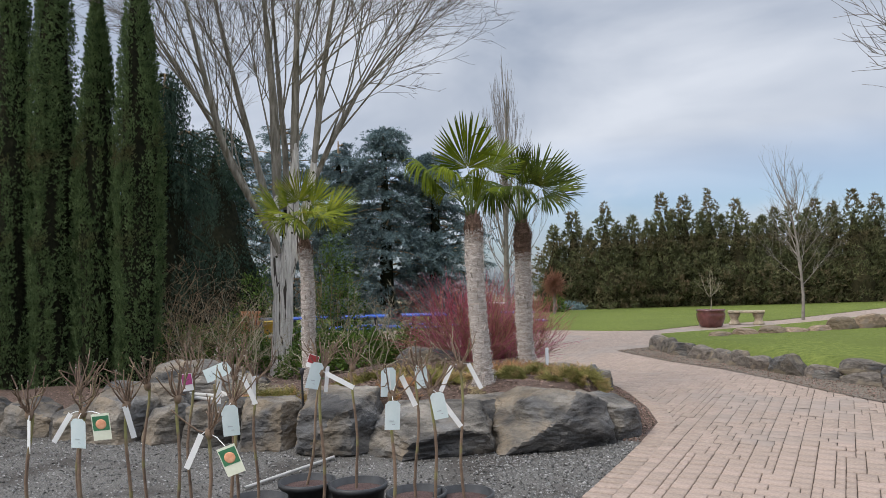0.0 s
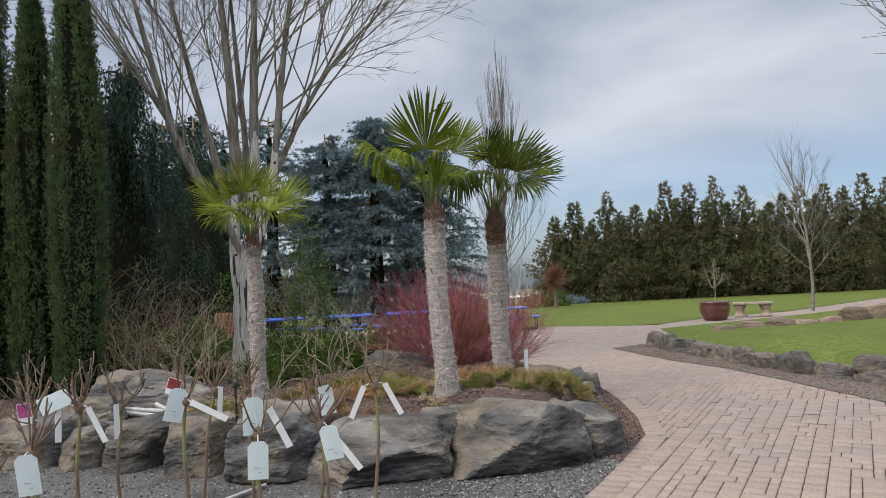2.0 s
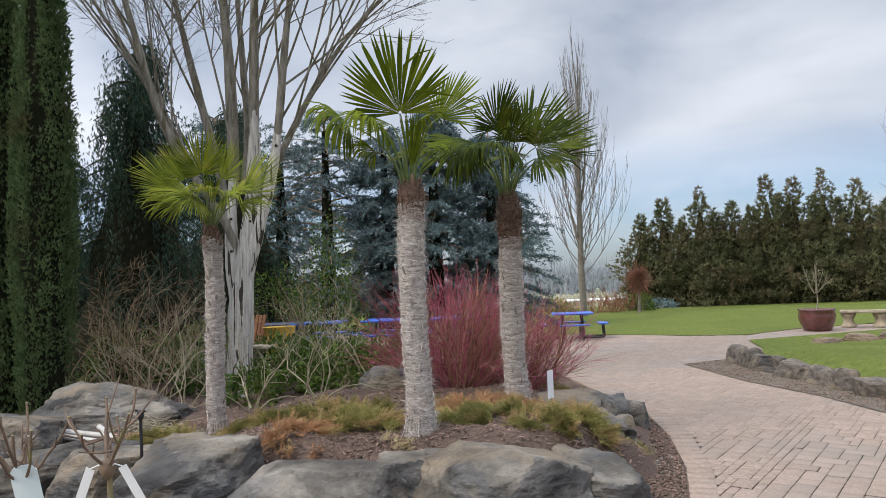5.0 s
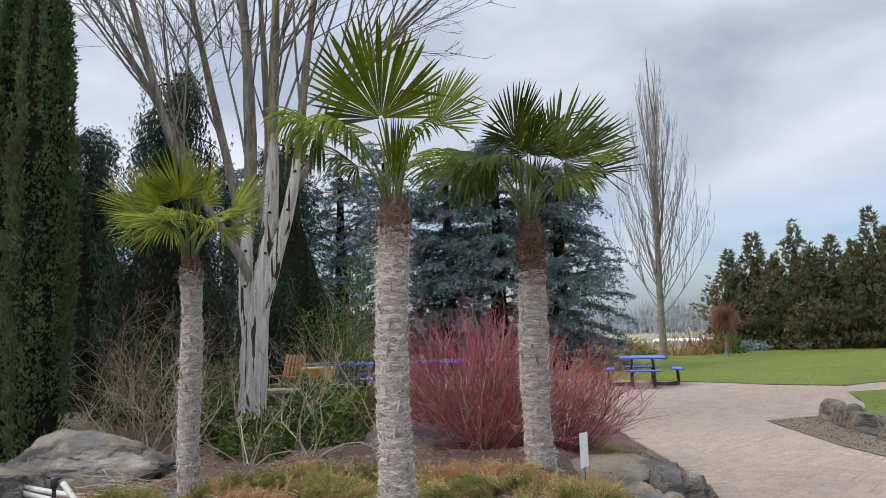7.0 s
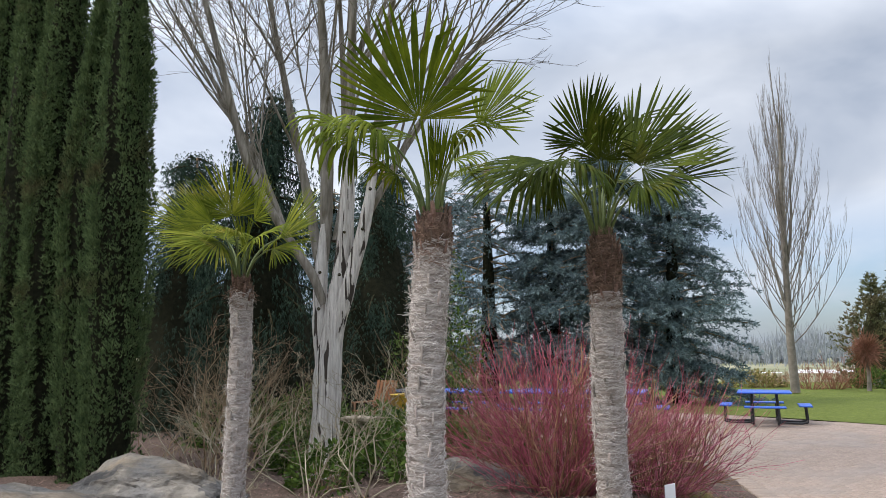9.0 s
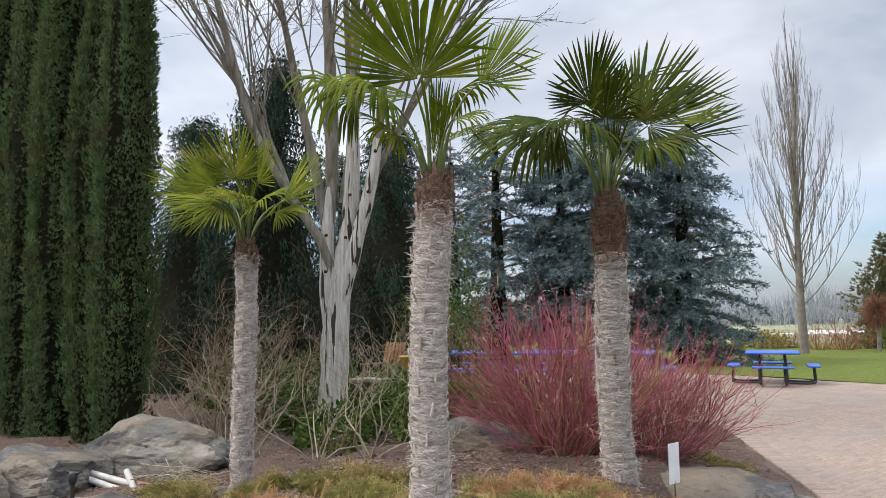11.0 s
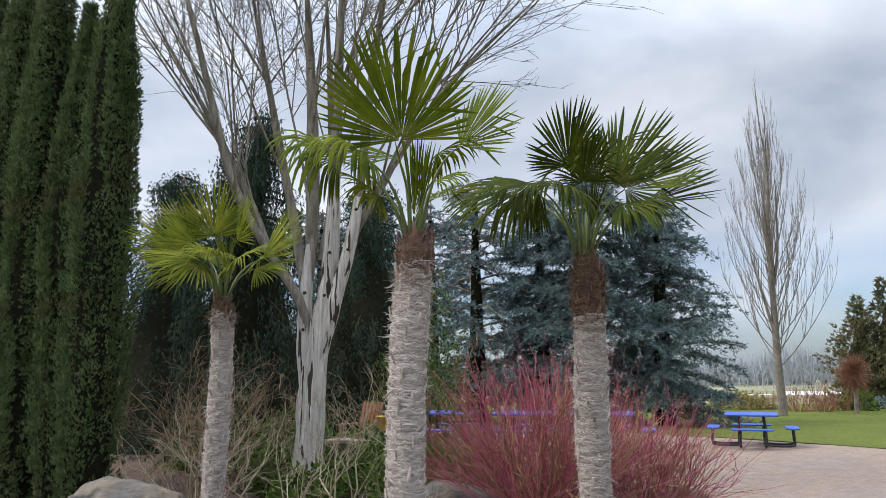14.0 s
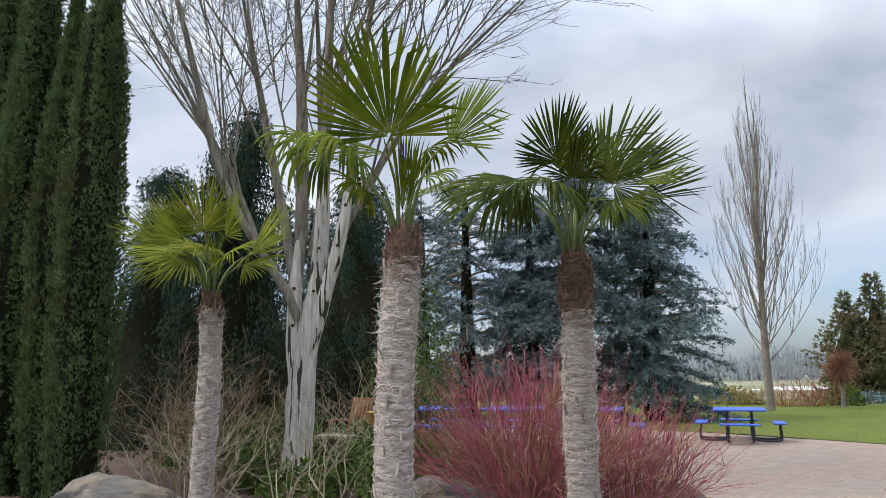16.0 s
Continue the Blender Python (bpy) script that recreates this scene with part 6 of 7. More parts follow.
for s in (-0.28, 0.28):
    part("wheel", lathe([(0.02, -0.03), (0.15, -0.035), (0.17, -0.02), (0.17, 0.02), (0.15, 0.035), (0.02, 0.03)], 20), BLACK, bin_, at=pose(0.15, s, 0.17, 90))
part("handle", bent_tube([(-0.4, -0.2, 0.6), (-0.75, -0.2, 0.75), (-0.75, 0.2, 0.75), (-0.4, 0.2, 0.6)], 0.015), BLACK, bin_)
part("prop", box(0.04, 0.4, 0.34, 0.006), BLACK, bin_, at=pose(-0.28, 0, 0.17))

pot = thing("glazed_pot", (6.58, 18.2, float(gz(6.58, 18.2)) - 0.005), "large burgundy glazed planter with a small bare tree", "planter")
part("bowl", lathe([(0.0, 0.0), (0.23, 0.0), (0.27, 0.05), (0.335, 0.22), (0.345, 0.33), (0.325, 0.40), (0.345, 0.415), (0.345, 0.445), (0.30, 0.445), (0.295, 0.40), (0.0, 0.40)], 36), GLAZE, pot)
part("soil", lathe([(0.0, 0.415), (0.15, 0.42), (0.298, 0.405)], 24), SOIL, pot)
prng = np.random.default_rng(81)
stems_part("sapling", pot, None, 1, 0.5, 0.05, PALESTEM, prng, 0.01, 0, 0.02)
ob = stems_part("bare_crown", pot, None, 13, 0.8, 0.85, PALESTEM, prng, 0.02, 3, 0.006, 0.5)
for o in pot.children:
    if o.name.startswith("sapling"):
        o.location.z = 0.4
    if o.name.startswith("bare_crown"):
        o.location.z = 0.78

bench = thing("stone_bench", (7.68, 18.75, float(gz(7.68, 18.75)) - 0.005), "tan cast stone bench with a curved seat on two pedestals", "bench", rz=-22)
bench.scale = (0.95, 0.95, 0.86)
k = np.linspace(-1, 1, 13)
bm = bmesh.new()
rows = []
for s in k:
    x, yb = 0.46 * s, 0.07 * s * s
    rows.append([bm.verts.new((x, yb + dy, z)) for dy, z in ((-0.17, 0.36), (0.17, 0.36), (0.18, 0.39), (0.17, 0.425), (-0.17, 0.425), (-0.18, 0.39))])
for a, b in zip(rows, rows[1:]):
    for i in range(6):
        bm.faces.new((a[i], a[(i + 1) % 6], b[(i + 1) % 6], b[i]))
bm.faces.new(rows[0][::-1]), bm.faces.new(rows[-1])
bmesh.ops.recalc_face_normals(bm, faces=bm.faces)
part("seat", bm, CASTSTONE, bench)
for s in (-0.3, 0.3):
    ped = part("pedestal", lathe([(0.0, 0), (0.15, 0), (0.15, 0.06), (0.12, 0.09), (0.095, 0.17), (0.11, 0.24), (0.14, 0.29), (0.15, 0.36), (0.0, 0.36)], 10), CASTSTONE, bench, at=pose(s, 0.03, 0))

# low wall of rough stones round the lawn
wrng = np.random.default_rng(91)
WALL = np.array([(3.98, 14.0), (4.12, 13.2), (4.32, 12.35), (4.58, 11.45), (4.92, 10.5), (5.3, 9.65), (5.7, 8.8), (6.3, 7.7), (7.1, 6.4), (8.2, 4.6)])
seg = np.hypot(*np.diff(WALL, axis=0).T)
along = np.concatenate([[0], np.cumsum(seg)])
stone_meshes = []
for i in range(9):
    me = rock_mesh("wall_stone", (1.0, 0.72, 0.8), 500 + i, 10 + i, 0.03, sub=3, sharp=14.0)
    for m in (WALLROCK, WALLROCK, ROCKBREAK_SHADED):
        me.materials.append(m)
    stone_meshes.append(me)


edging_meshes = []
for i in range(4):
    me = stone_meshes[i].copy()
    me.materials.clear()
    me.materials.append(EDGEROCK)
    me.polygons.foreach_set("material_index", np.zeros(len(me.polygons), np.int32))
    edging_meshes.append(me)


def wall_stone(x, y, z, length, h, rz, depth=0.3):
    ob = new("wall_stone", stone_meshes[wrng.integers(len(stone_meshes))])
    ob.matrix_basis = pose(x, y, z, wrng.normal(0, 3), wrng.normal(0, 3), rz + wrng.normal(0, 5) + 180 * wrng.integers(2)) @ Matrix.Diagonal((length, depth / 0.72, h / 0.8, 1))
    return tagged(ob, "rough grey-brown stone in the low lawn wall", "wall stone", "stones of the low lawn wall")


s = 0.0
while s < along[-1] - 0.3:
    ln = wrng.uniform(0.32, 0.62)
    m = s + ln / 2
    x, y = np.interp(m, along, WALL[:, 0]), np.interp(m, along, WALL[:, 1])
    x2, y2 = np.interp(m + 0.1, along, WALL[:, 0]), np.interp(m + 0.1, along, WALL[:, 1])
    rz = math.degrees(math.atan2(y2 - y, x2 - x))
    h = wrng.uniform(0.19, 0.29) if m < 4.2 else wrng.uniform(0.15, 0.2)
    wall_stone(x, y, float(gz(x, y)) - 0.06, ln * 1.18, h + 0.06, rz, 0.36)
    if m >= 4.2:
        wall_stone(x + 0.06, y + wrng.uniform(-0.1, 0.1), float(gz(x, y)) + h - 0.05, ln * 1.18, 0.2, rz, 0.34)
    s += ln
for i, (x, y) in enumerate(((6.1, 16.3), (6.75, 16.5), (7.4, 16.62), (8.0, 16.75), (8.6, 16.9), (9.2, 17.05), (9.85, 17.2), (10.6, 17.4))):
    h = 0.09 + 0.03 * (i % 3) if i < 5 else 0.32 - 0.04 * (i % 2)
    ob = wall_stone(x, y, float(lawnz(x, y)) - 0.06, 0.74 if i < 5 else 0.9, h + 0.06, 12, 0.4)
    ob.data = edging_meshes[i % 4]
    tagged(ob, "brown edging rock between lawn and path", "edging stone", "edging rocks along the path")

# ---- the end of the lawn and the distance ----


def far_shrub(at, label, count, length, material, seed, lean=1.0, r=0.01, lift=0.0):
    return twig_shrub("far_shrub", (*at, float(gz(*at)) + lift), label, count, length, lean, material, seed, r, 0.4, 3, 0.14, 0.4, "shrubs at the lawn end")


for i, (x, y, ln) in enumerate([(3.0, 31.5, 1.1), (3.7, 31.8, 1.3), (4.3, 32.4, 1.0), (1.6, 32.5, 0.9), (2.3, 33, 0.8)]):
    far_shrub((x, y), "leafless reddish-brown shrub at the lawn end", 46, ln, ROUNDSHRUB if i < 3 else BROWNSTEM, 600 + i)
leafy_shrub((1.2, 33.0, float(gz(1.2, 33)) - 0.03), 1.1, 0.5, 900, 611, "low green shrub beyond the lawn end", JUNIPER, 0.16)
leafy_shrub((4.9, 32.6, float(gz(4.9, 32.6)) - 0.03), 0.6, 0.7, 700, 612, "rounded green shrub before the hedge", BROADLEAF, 0.13)
leafy_shrub((5.9, 34.4, float(gz(5.9, 34.4)) - 0.03), 0.7, 0.35, 600, 613, "low grey-green shrub under the hedge", BLUE, 0.13)
lollipop = thing("grafted_shrub", (4.6, 30.6, float(gz(4.6, 30.6)) - 0.02), "round rust-coloured twiggy shrub grafted on a stem", "shrub")
part("stem", np_mesh("stem", *tubes([(np.array([(0, 0, -0.05), (0.02, 0, 0.5), (0, 0, 1.0)]), np.array([0.07, 0.055, 0.05]))], 8), True), POPLARBARK, lollipop)
lr = np.random.default_rng(620)
u = lr.normal(size=(1000, 3))
u /= np.linalg.norm(u, axis=1, keepdims=True)
ball = []
for v in u:
    bend = v + lr.normal(0, 0.6, 3)
    ln = lr.uniform(0.75, 1.05)
    ball.append((np.array([v * 0.08, v * 0.3, v * 0.3 + bend * 0.18, v * 0.3 + bend * 0.36]) * ln * (0.62, 0.62, 0.78) + (0, 0, 1.2), np.array([0.01, 0.008, 0.006, 0.004])))
tagged(part("twig_work", np_mesh("twig_work", *tubes(ball, 3)), ROUNDSHRUB, lollipop), kind="stuff")


def far_woods():
    """Bare woods beyond the valley, distance haze put into their grey."""
    rng = np.random.default_rng(631)
    paths = []
    for i in range(700):
        x, y = rng.uniform(-160, 190), rng.uniform(330, 420)
        h = rng.uniform(9, 16) * (1 + 0.3 * math.sin(x * 0.06))
        z = float(gz(x, y)) - 0.5
        for k in range(9):
            z0 = z + h * (0.15 if k else 0.0) + (h * 0.5 * rng.uniform() if k else 0)
            a = rng.uniform(0, 2 * math.pi)
            ln = h if k == 0 else h * rng.uniform(0.25, 0.45)
            d = np.array([0.0, 0.0, 1.0]) if k == 0 else np.array([0.4 * math.cos(a), 0.4 * math.sin(a), 1.0])
            p = np.array([x, y, z0])
            paths.append((np.array([p, p + d * ln * 0.5, p + d * ln]), np.array([0.18, 0.13, 0.06]) * (1.0 if k == 0 else 0.8)))
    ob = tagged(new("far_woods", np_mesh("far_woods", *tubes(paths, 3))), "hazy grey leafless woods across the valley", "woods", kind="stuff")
    ob.data.materials.append(FARHAZE)
    rng = np.random.default_rng(632)
    n = 2600
    pos = np.column_stack([rng.uniform(-160, 190, n), rng.uniform(400, 460, n), np.zeros(n)])
    pos[:, 2] = gz(pos[:, 0], pos[:, 1]) + rng.uniform(0, 9, n) * (1 + 0.3 * np.sin(pos[:, 0] * 0.05))
    tv, tf = spray(7, 1.0, 0.3, 1.2, 8)
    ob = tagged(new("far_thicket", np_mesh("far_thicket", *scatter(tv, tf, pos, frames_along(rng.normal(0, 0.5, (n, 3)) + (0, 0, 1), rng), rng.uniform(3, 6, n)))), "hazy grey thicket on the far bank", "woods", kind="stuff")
    ob.data.materials.append(FARHAZE)


far_woods()


def greenhouse(at, length, label):
    root = thing("greenhouse", (*at, float(gz(*at))), label, "greenhouse", "far greenhouses")
    bm = bmesh.new()
    prof = [(-5, 0), (-5, 0.9), (-3.4, 1.4), (0, 1.7), (3.4, 1.4), (5, 0.9), (5, 0)]
    ends = [[bm.verts.new((sx * length / 2, y, z)) for y, z in prof] for sx in (-1, 1)]
    for i in range(len(prof) - 1):
        bm.faces.new((ends[0][i], ends[0][i + 1], ends[1][i + 1], ends[1][i]))
    part("cover", bm, FARWALL, root)
    for e, sx in ((0, -1), (1, 1)):
        bm = bmesh.new()
        bm.faces.new([bm.verts.new((sx * (length / 2 - 0.1), y, z)) for y, z in prof])
        part("end_wall", bm, FARWALL, root)
    for i in range(3):
        part("rib", np_mesh("rib", *tubes([(np.array([(0, y, z + 0.03) for y, z in prof]), np.full(len(prof), 0.08))], 4)), FARWALL, root, at=pose(-length / 4 + i * length / 4, 0, 0))


greenhouse((-2.3, 205), 13, "long white greenhouse roof across the valley")
greenhouse((16.0, 230), 20, "white greenhouse far off in the fields")


# steelwork in the same haze-tinted grey as the woods
def pylon(at, h):
    root = thing("power_pylon", (*at, float(gz(*at))), "faint steel lattice power pylon in the distance", "pylon")
    w = 2.2
    for sx in (-1, 1):
        for sy in (-1, 1):
            part("leg", np_mesh("leg", *tubes([(np.array([(sx * w, sy * w, 0), (sx * 0.7, sy * 0.7, h * 0.6), (sx * 0.4, sy * 0.4, h)]), np.full(3, 0.12))], 4)), FARHAZE, root)
    for z in (0.68, 0.82, 0.96):
        part("crossarm", np_mesh("crossarm", *tubes([(np.array([(-5, 0, h * z), (0, 0, h * z + 0.5), (5, 0, h * z)]), np.full(3, 0.12))], 4)), FARHAZE, root)
    for i in range(6):
        z0, z1 = h * i / 8, h * (i + 1) / 8
        part("brace", np_mesh("brace", *tubes([(np.array([(-w * (1 - i / 9), -1, z0), (0, -1, (z0 + z1) / 2), (w * (1 - i / 9), -1, z1)]), np.full(3, 0.07))], 4)), FARHAZE, root)


pylon((29, 300), 15)

# ---- odds and ends round the bed ----
sign = thing("plant_marker", (1.28, 9.28, float(bedz(1.28, 9.28))), "white plant marker on a thin stake", "plant label")
part("stake", np_mesh("stake", *tubes([(np.array([(0, 0, -0.05), (0, 0, 0.03), (0, 0, 0.09)]), np.full(3, 0.004))], 5)), BLACK, sign)
part("plate", box(0.11, 0.004, 0.25, 0.0015), STRIP, sign, at=pose(0, 0, 0.2, 0, 0, 62))

riser = thing("sprinkler", (-1.37, 7.08, float(gz(-1.37, 7.08)) - 0.06), "black sprinkler head on an upright pipe", "sprinkler")
part("pipe", np_mesh("pipe", *tubes([(np.array([(0, 0, -0.02), (0.005, 0, 0.4), (0, 0, 0.72)]), np.full(3, 0.011))], 8), True), BLACK, riser)
part("head", lathe([(0.0, 0.0), (0.018, 0.0), (0.022, 0.02), (0.022, 0.05), (0.014, 0.06), (0.0, 0.062)], 12), BLACK, riser, at=pose(0, 0, 0.71))
part("nozzle", box(0.07, 0.018, 0.014, 0.003), BLACK, riser, at=pose(0, 0, 0.765, 0, 8, 20))


def pipe(points, r, label, material=PVC, group="white plastic pipes"):
    P = np.array(points, float)
    root = thing("plastic_pipe", tuple(P[0]), label, "pipe", group)
    d = P[1] - P[0]
    part("tube", np_mesh("tube", *tubes([(np.array([(0, 0, 0), d / 2, d]), np.full(3, r)), (np.array([d, d / 2, (0, 0, 0)]), np.full(3, r * 0.8))], 14), True), material, root)
    ring = np.array([d * 0.955, d * 0.98, d * 1.0])
    part("collar", np_mesh("collar", *tubes([(ring, np.full(3, r * 1.12))], 14), True), material, root)


pipe([(-3.02, 8.5, 0.43), (-2.55, 8.46, 0.375)], 0.024, "white plastic pipe lying on a boulder")
pipe([(-3.04, 8.56, 0.455), (-2.5, 8.52, 0.41)], 0.024, "white plastic pipe lying beside another pipe")
pipe([(-2.66, 8.6, 0.48), (-2.37, 8.42, 0.38)], 0.024, "short white plastic pipe lying across others")
pipe([(-2.72, 8.56, 0.395), (-2.3, 8.5, 0.4)], 0.013, "copper-coloured pipe lying beside white pipes", COPPER, "copper-coloured pipes")
pipe([(-2.7, 8.6, 0.4), (-2.26, 8.58, 0.41)], 0.013, "copper-coloured pipe lying on the bed", COPPER, "copper-coloured pipes")


def cuttings(x, y):
    """A loose heap of pruned twigs."""
    rng = np.random.default_rng(640)
    root = thing("twig_heap", (x, y, float(bedz(x, y)) + 0.02), "loose heap of pale pruned twigs on the bed", "twigs")
    paths = []
    for _ in range(46):
        a = rng.normal(0.1, 0.5)
        p = np.array([rng.normal(0, 0.14), rng.normal(0, 0.06), rng.uniform(0.0, 0.1)])
        d = np.array([math.cos(a), math.sin(a), rng.normal(0.05, 0.2)])
        ln, k = rng.uniform(0.2, 0.5), np.linspace(-0.5, 0.5, 5)[:, None]
        paths.append((np.maximum(p + d * ln * k + rng.normal(0, 0.012, (5, 3)), (-9, -9, 0.0)), np.linspace(0.0035, 0.0015, 5)))
    tagged(part("twig_work", np_mesh("twig_work", *tubes(paths, 4), True), PALESTEM, root), kind="stuff")


cuttings(-2.2, 8.66)
gp = lambda x, y: (x, y, float(gravelz(x, y)) + 0.022)
pipe([gp(-1.53, 5.6), gp(-0.99, 6.49)], 0.013, "long white plastic pipe lying on the gravel")

# ---- standard roses in black pots ----


def tag_part(root, at, rz, swing, kind):
    size = {"tag": (0.075, 0.145), "strip": (0.026, 0.17), "photo": (0.085, 0.13), "pink": (0.06, 0.1), "red": (0.06, 0.075)}[kind]
    m = pose(at[0], at[1], at[2], 0, 0, rz) @ pose(0, 0, 0, 8, swing, 0)
    bm = bmesh.new()
    w, h = size
    outline = [(-w * 0.28, 0), (w * 0.28, 0), (w / 2, -h * 0.12), (w / 2, -h), (-w / 2, -h), (-w / 2, -h * 0.12)] if kind == "tag" else [(-w / 2, 0), (w / 2, 0), (w / 2, -h), (-w / 2, -h)]
    n = len(outline)
    f = [bm.verts.new((x, -0.0006, z)) for x, z in outline]
    b = [bm.verts.new((x, 0.0006, z)) for x, z in outline]
    bm.faces.new(f), bm.faces.new(b[::-1])
    for i in range(n):
        bm.faces.new((f[i], b[i], b[(i + 1) % n], f[(i + 1) % n]))
    card = part("tag", bm, {"tag": TAG, "strip": STRIP, "photo": PRINTCREAM, "pink": STRIP, "red": STRIP}[kind], root, {"tag": "pale blue-white paper tag", "strip": "white plastic strip tag", "photo": "printed picture tag", "pink": "magenta picture tag", "red": "dark red picture tag"}[kind], at=m)
    if kind == "tag":
        for x, z, bw in ((-0.004, -0.1, 0.022), (0.006, -0.118, 0.012)):
            part("print", box(bw, 0.0008, 0.003, 0), GREY, card, at=pose(x, -0.0014, z))
    return card, size


def tree_rose(x, y, seed, lean, tags, canes=8, head=1.02):
    rng = np.random.default_rng(seed)
    z = float(gravelz(x, y))
    root = thing("standard_rose", (x, y, z), "pruned leafless standard rose with tags in a black pot", "rose", "standard roses in pots")
    pot_part = part("pot", lathe([(0.0, 0.0), (0.13, 0.0), (0.135, 0.02), (0.165, 0.27), (0.182, 0.275), (0.184, 0.305), (0.168, 0.307), (0.163, 0.25), (0.0, 0.25)], 30), PLASTIC, root)
    vs = lathe([(0.0, 0.272), (0.08, 0.275), (0.163, 0.262)], 20)
    part("soil", vs, SOIL, pot_part)
    top = np.array([lean[0], lean[1], head])
    k = np.linspace(0, 1, 8)[:, None]
    pts = np.array([0, 0, 0.24]) * (1 - k) + top * k + np.column_stack([0.012 * np.sin(k[:, 0] * 7 + seed), 0.01 * np.cos(k[:, 0] * 6), 0 * k[:, 0]])
    part("stem", np_mesh("stem", *tubes([(pts, np.linspace(0.0095, 0.0075, 8))], 7), True), ROSESTEM, root)
    part("graft", lathe([(0.0, -0.03), (0.014, -0.02), (0.021, 0.0), (0.018, 0.02), (0.0, 0.03)], 10), ROSESTEM, root, at=pose(*top))
    for i in range(canes):
        a = i * 2.4 + rng.uniform(-0.4, 0.4)
        t = rng.uniform(0.35, 1.15)
        ln = rng.uniform(0.14, 0.27)
        d = np.array([math.sin(t) * math.cos(a), math.sin(t) * math.sin(a), math.cos(t)])
        q, way = [np.zeros(3)], d
        for k in range(4):
            way = way + rng.normal(0, 0.16, 3) + np.array([0, 0, 0.22])
            way /= np.linalg.norm(way)
            q.append(q[-1] + way * ln * 0.22)
        q = np.array(q)
        paths = [(q, np.array([0.0052, 0.0042, 0.0037, 0.0033, 0.003]))]
        for _ in range(rng.integers(1, 4)):
            k = rng.integers(1, 4)
            e = way + rng.normal(0, 0.6, 3)
            e /= np.linalg.norm(e)
            e2 = e + rng.normal(0, 0.2, 3) + (0, 0, 0.25)
            l2 = ln * rng.uniform(0.12, 0.5)
            paths.append((np.array([q[k], q[k] + e * l2 * 0.25, q[k] + e * l2 * 0.5, q[k] + e * l2 * 0.5 + e2 * l2 * 0.25, q[k] + e * l2 * 0.5 + e2 * l2 * 0.5]), np.array([0.0033, 0.0029, 0.0026, 0.0024, 0.0022])))
        cane = part("cane", np_mesh("cane", *tubes(paths, 6), True), ROSESTEM, root, at=pose(*top))
        part("cut_end", lathe([(0.0, 0.0), (0.0036, 0.0), (0.0036, 0.003), (0.0, 0.003)], 6), PVC if rng.uniform() < 0.3 else STRAW, cane, "pale sealed cut", at=pose(*q[-1]))
    for (u, v, w, rz, swing, kind) in tags:
        card, (cw, ch) = tag_part(root, top + np.array([u, v, w]), rz, swing, kind)
        if kind == "photo":
            part("picture", box(cw * 0.9, 0.0008, ch * 0.55, 0), PRINTGREEN, card, at=pose(0, -0.0014, -ch * 0.36))
            part("bloom", lathe([(0.0, 0.0), (cw * 0.3, 0.0), (cw * 0.26, 0.001), (0.0, 0.0012)], 14), PRINTPEACH, card, at=pose(0, -0.002, -ch * 0.4, 90))
        if kind in ("pink", "red"):
            part("picture", box(cw * 0.92, 0.0008, ch * 0.62, 0), PRINTPINK if kind == "pink" else PRINTRED, card, at=pose(0, -0.0014, -ch * 0.33))
        tie = np.array([top, top + np.array([u, v, w]) * 0.5 + (0, 0, 0.01), top + np.array([u, v, w])])
        part("tie", np_mesh("tie", *tubes([(tie, np.full(3, 0.002))], 4)), STRIP, root, "white tie")
    return root


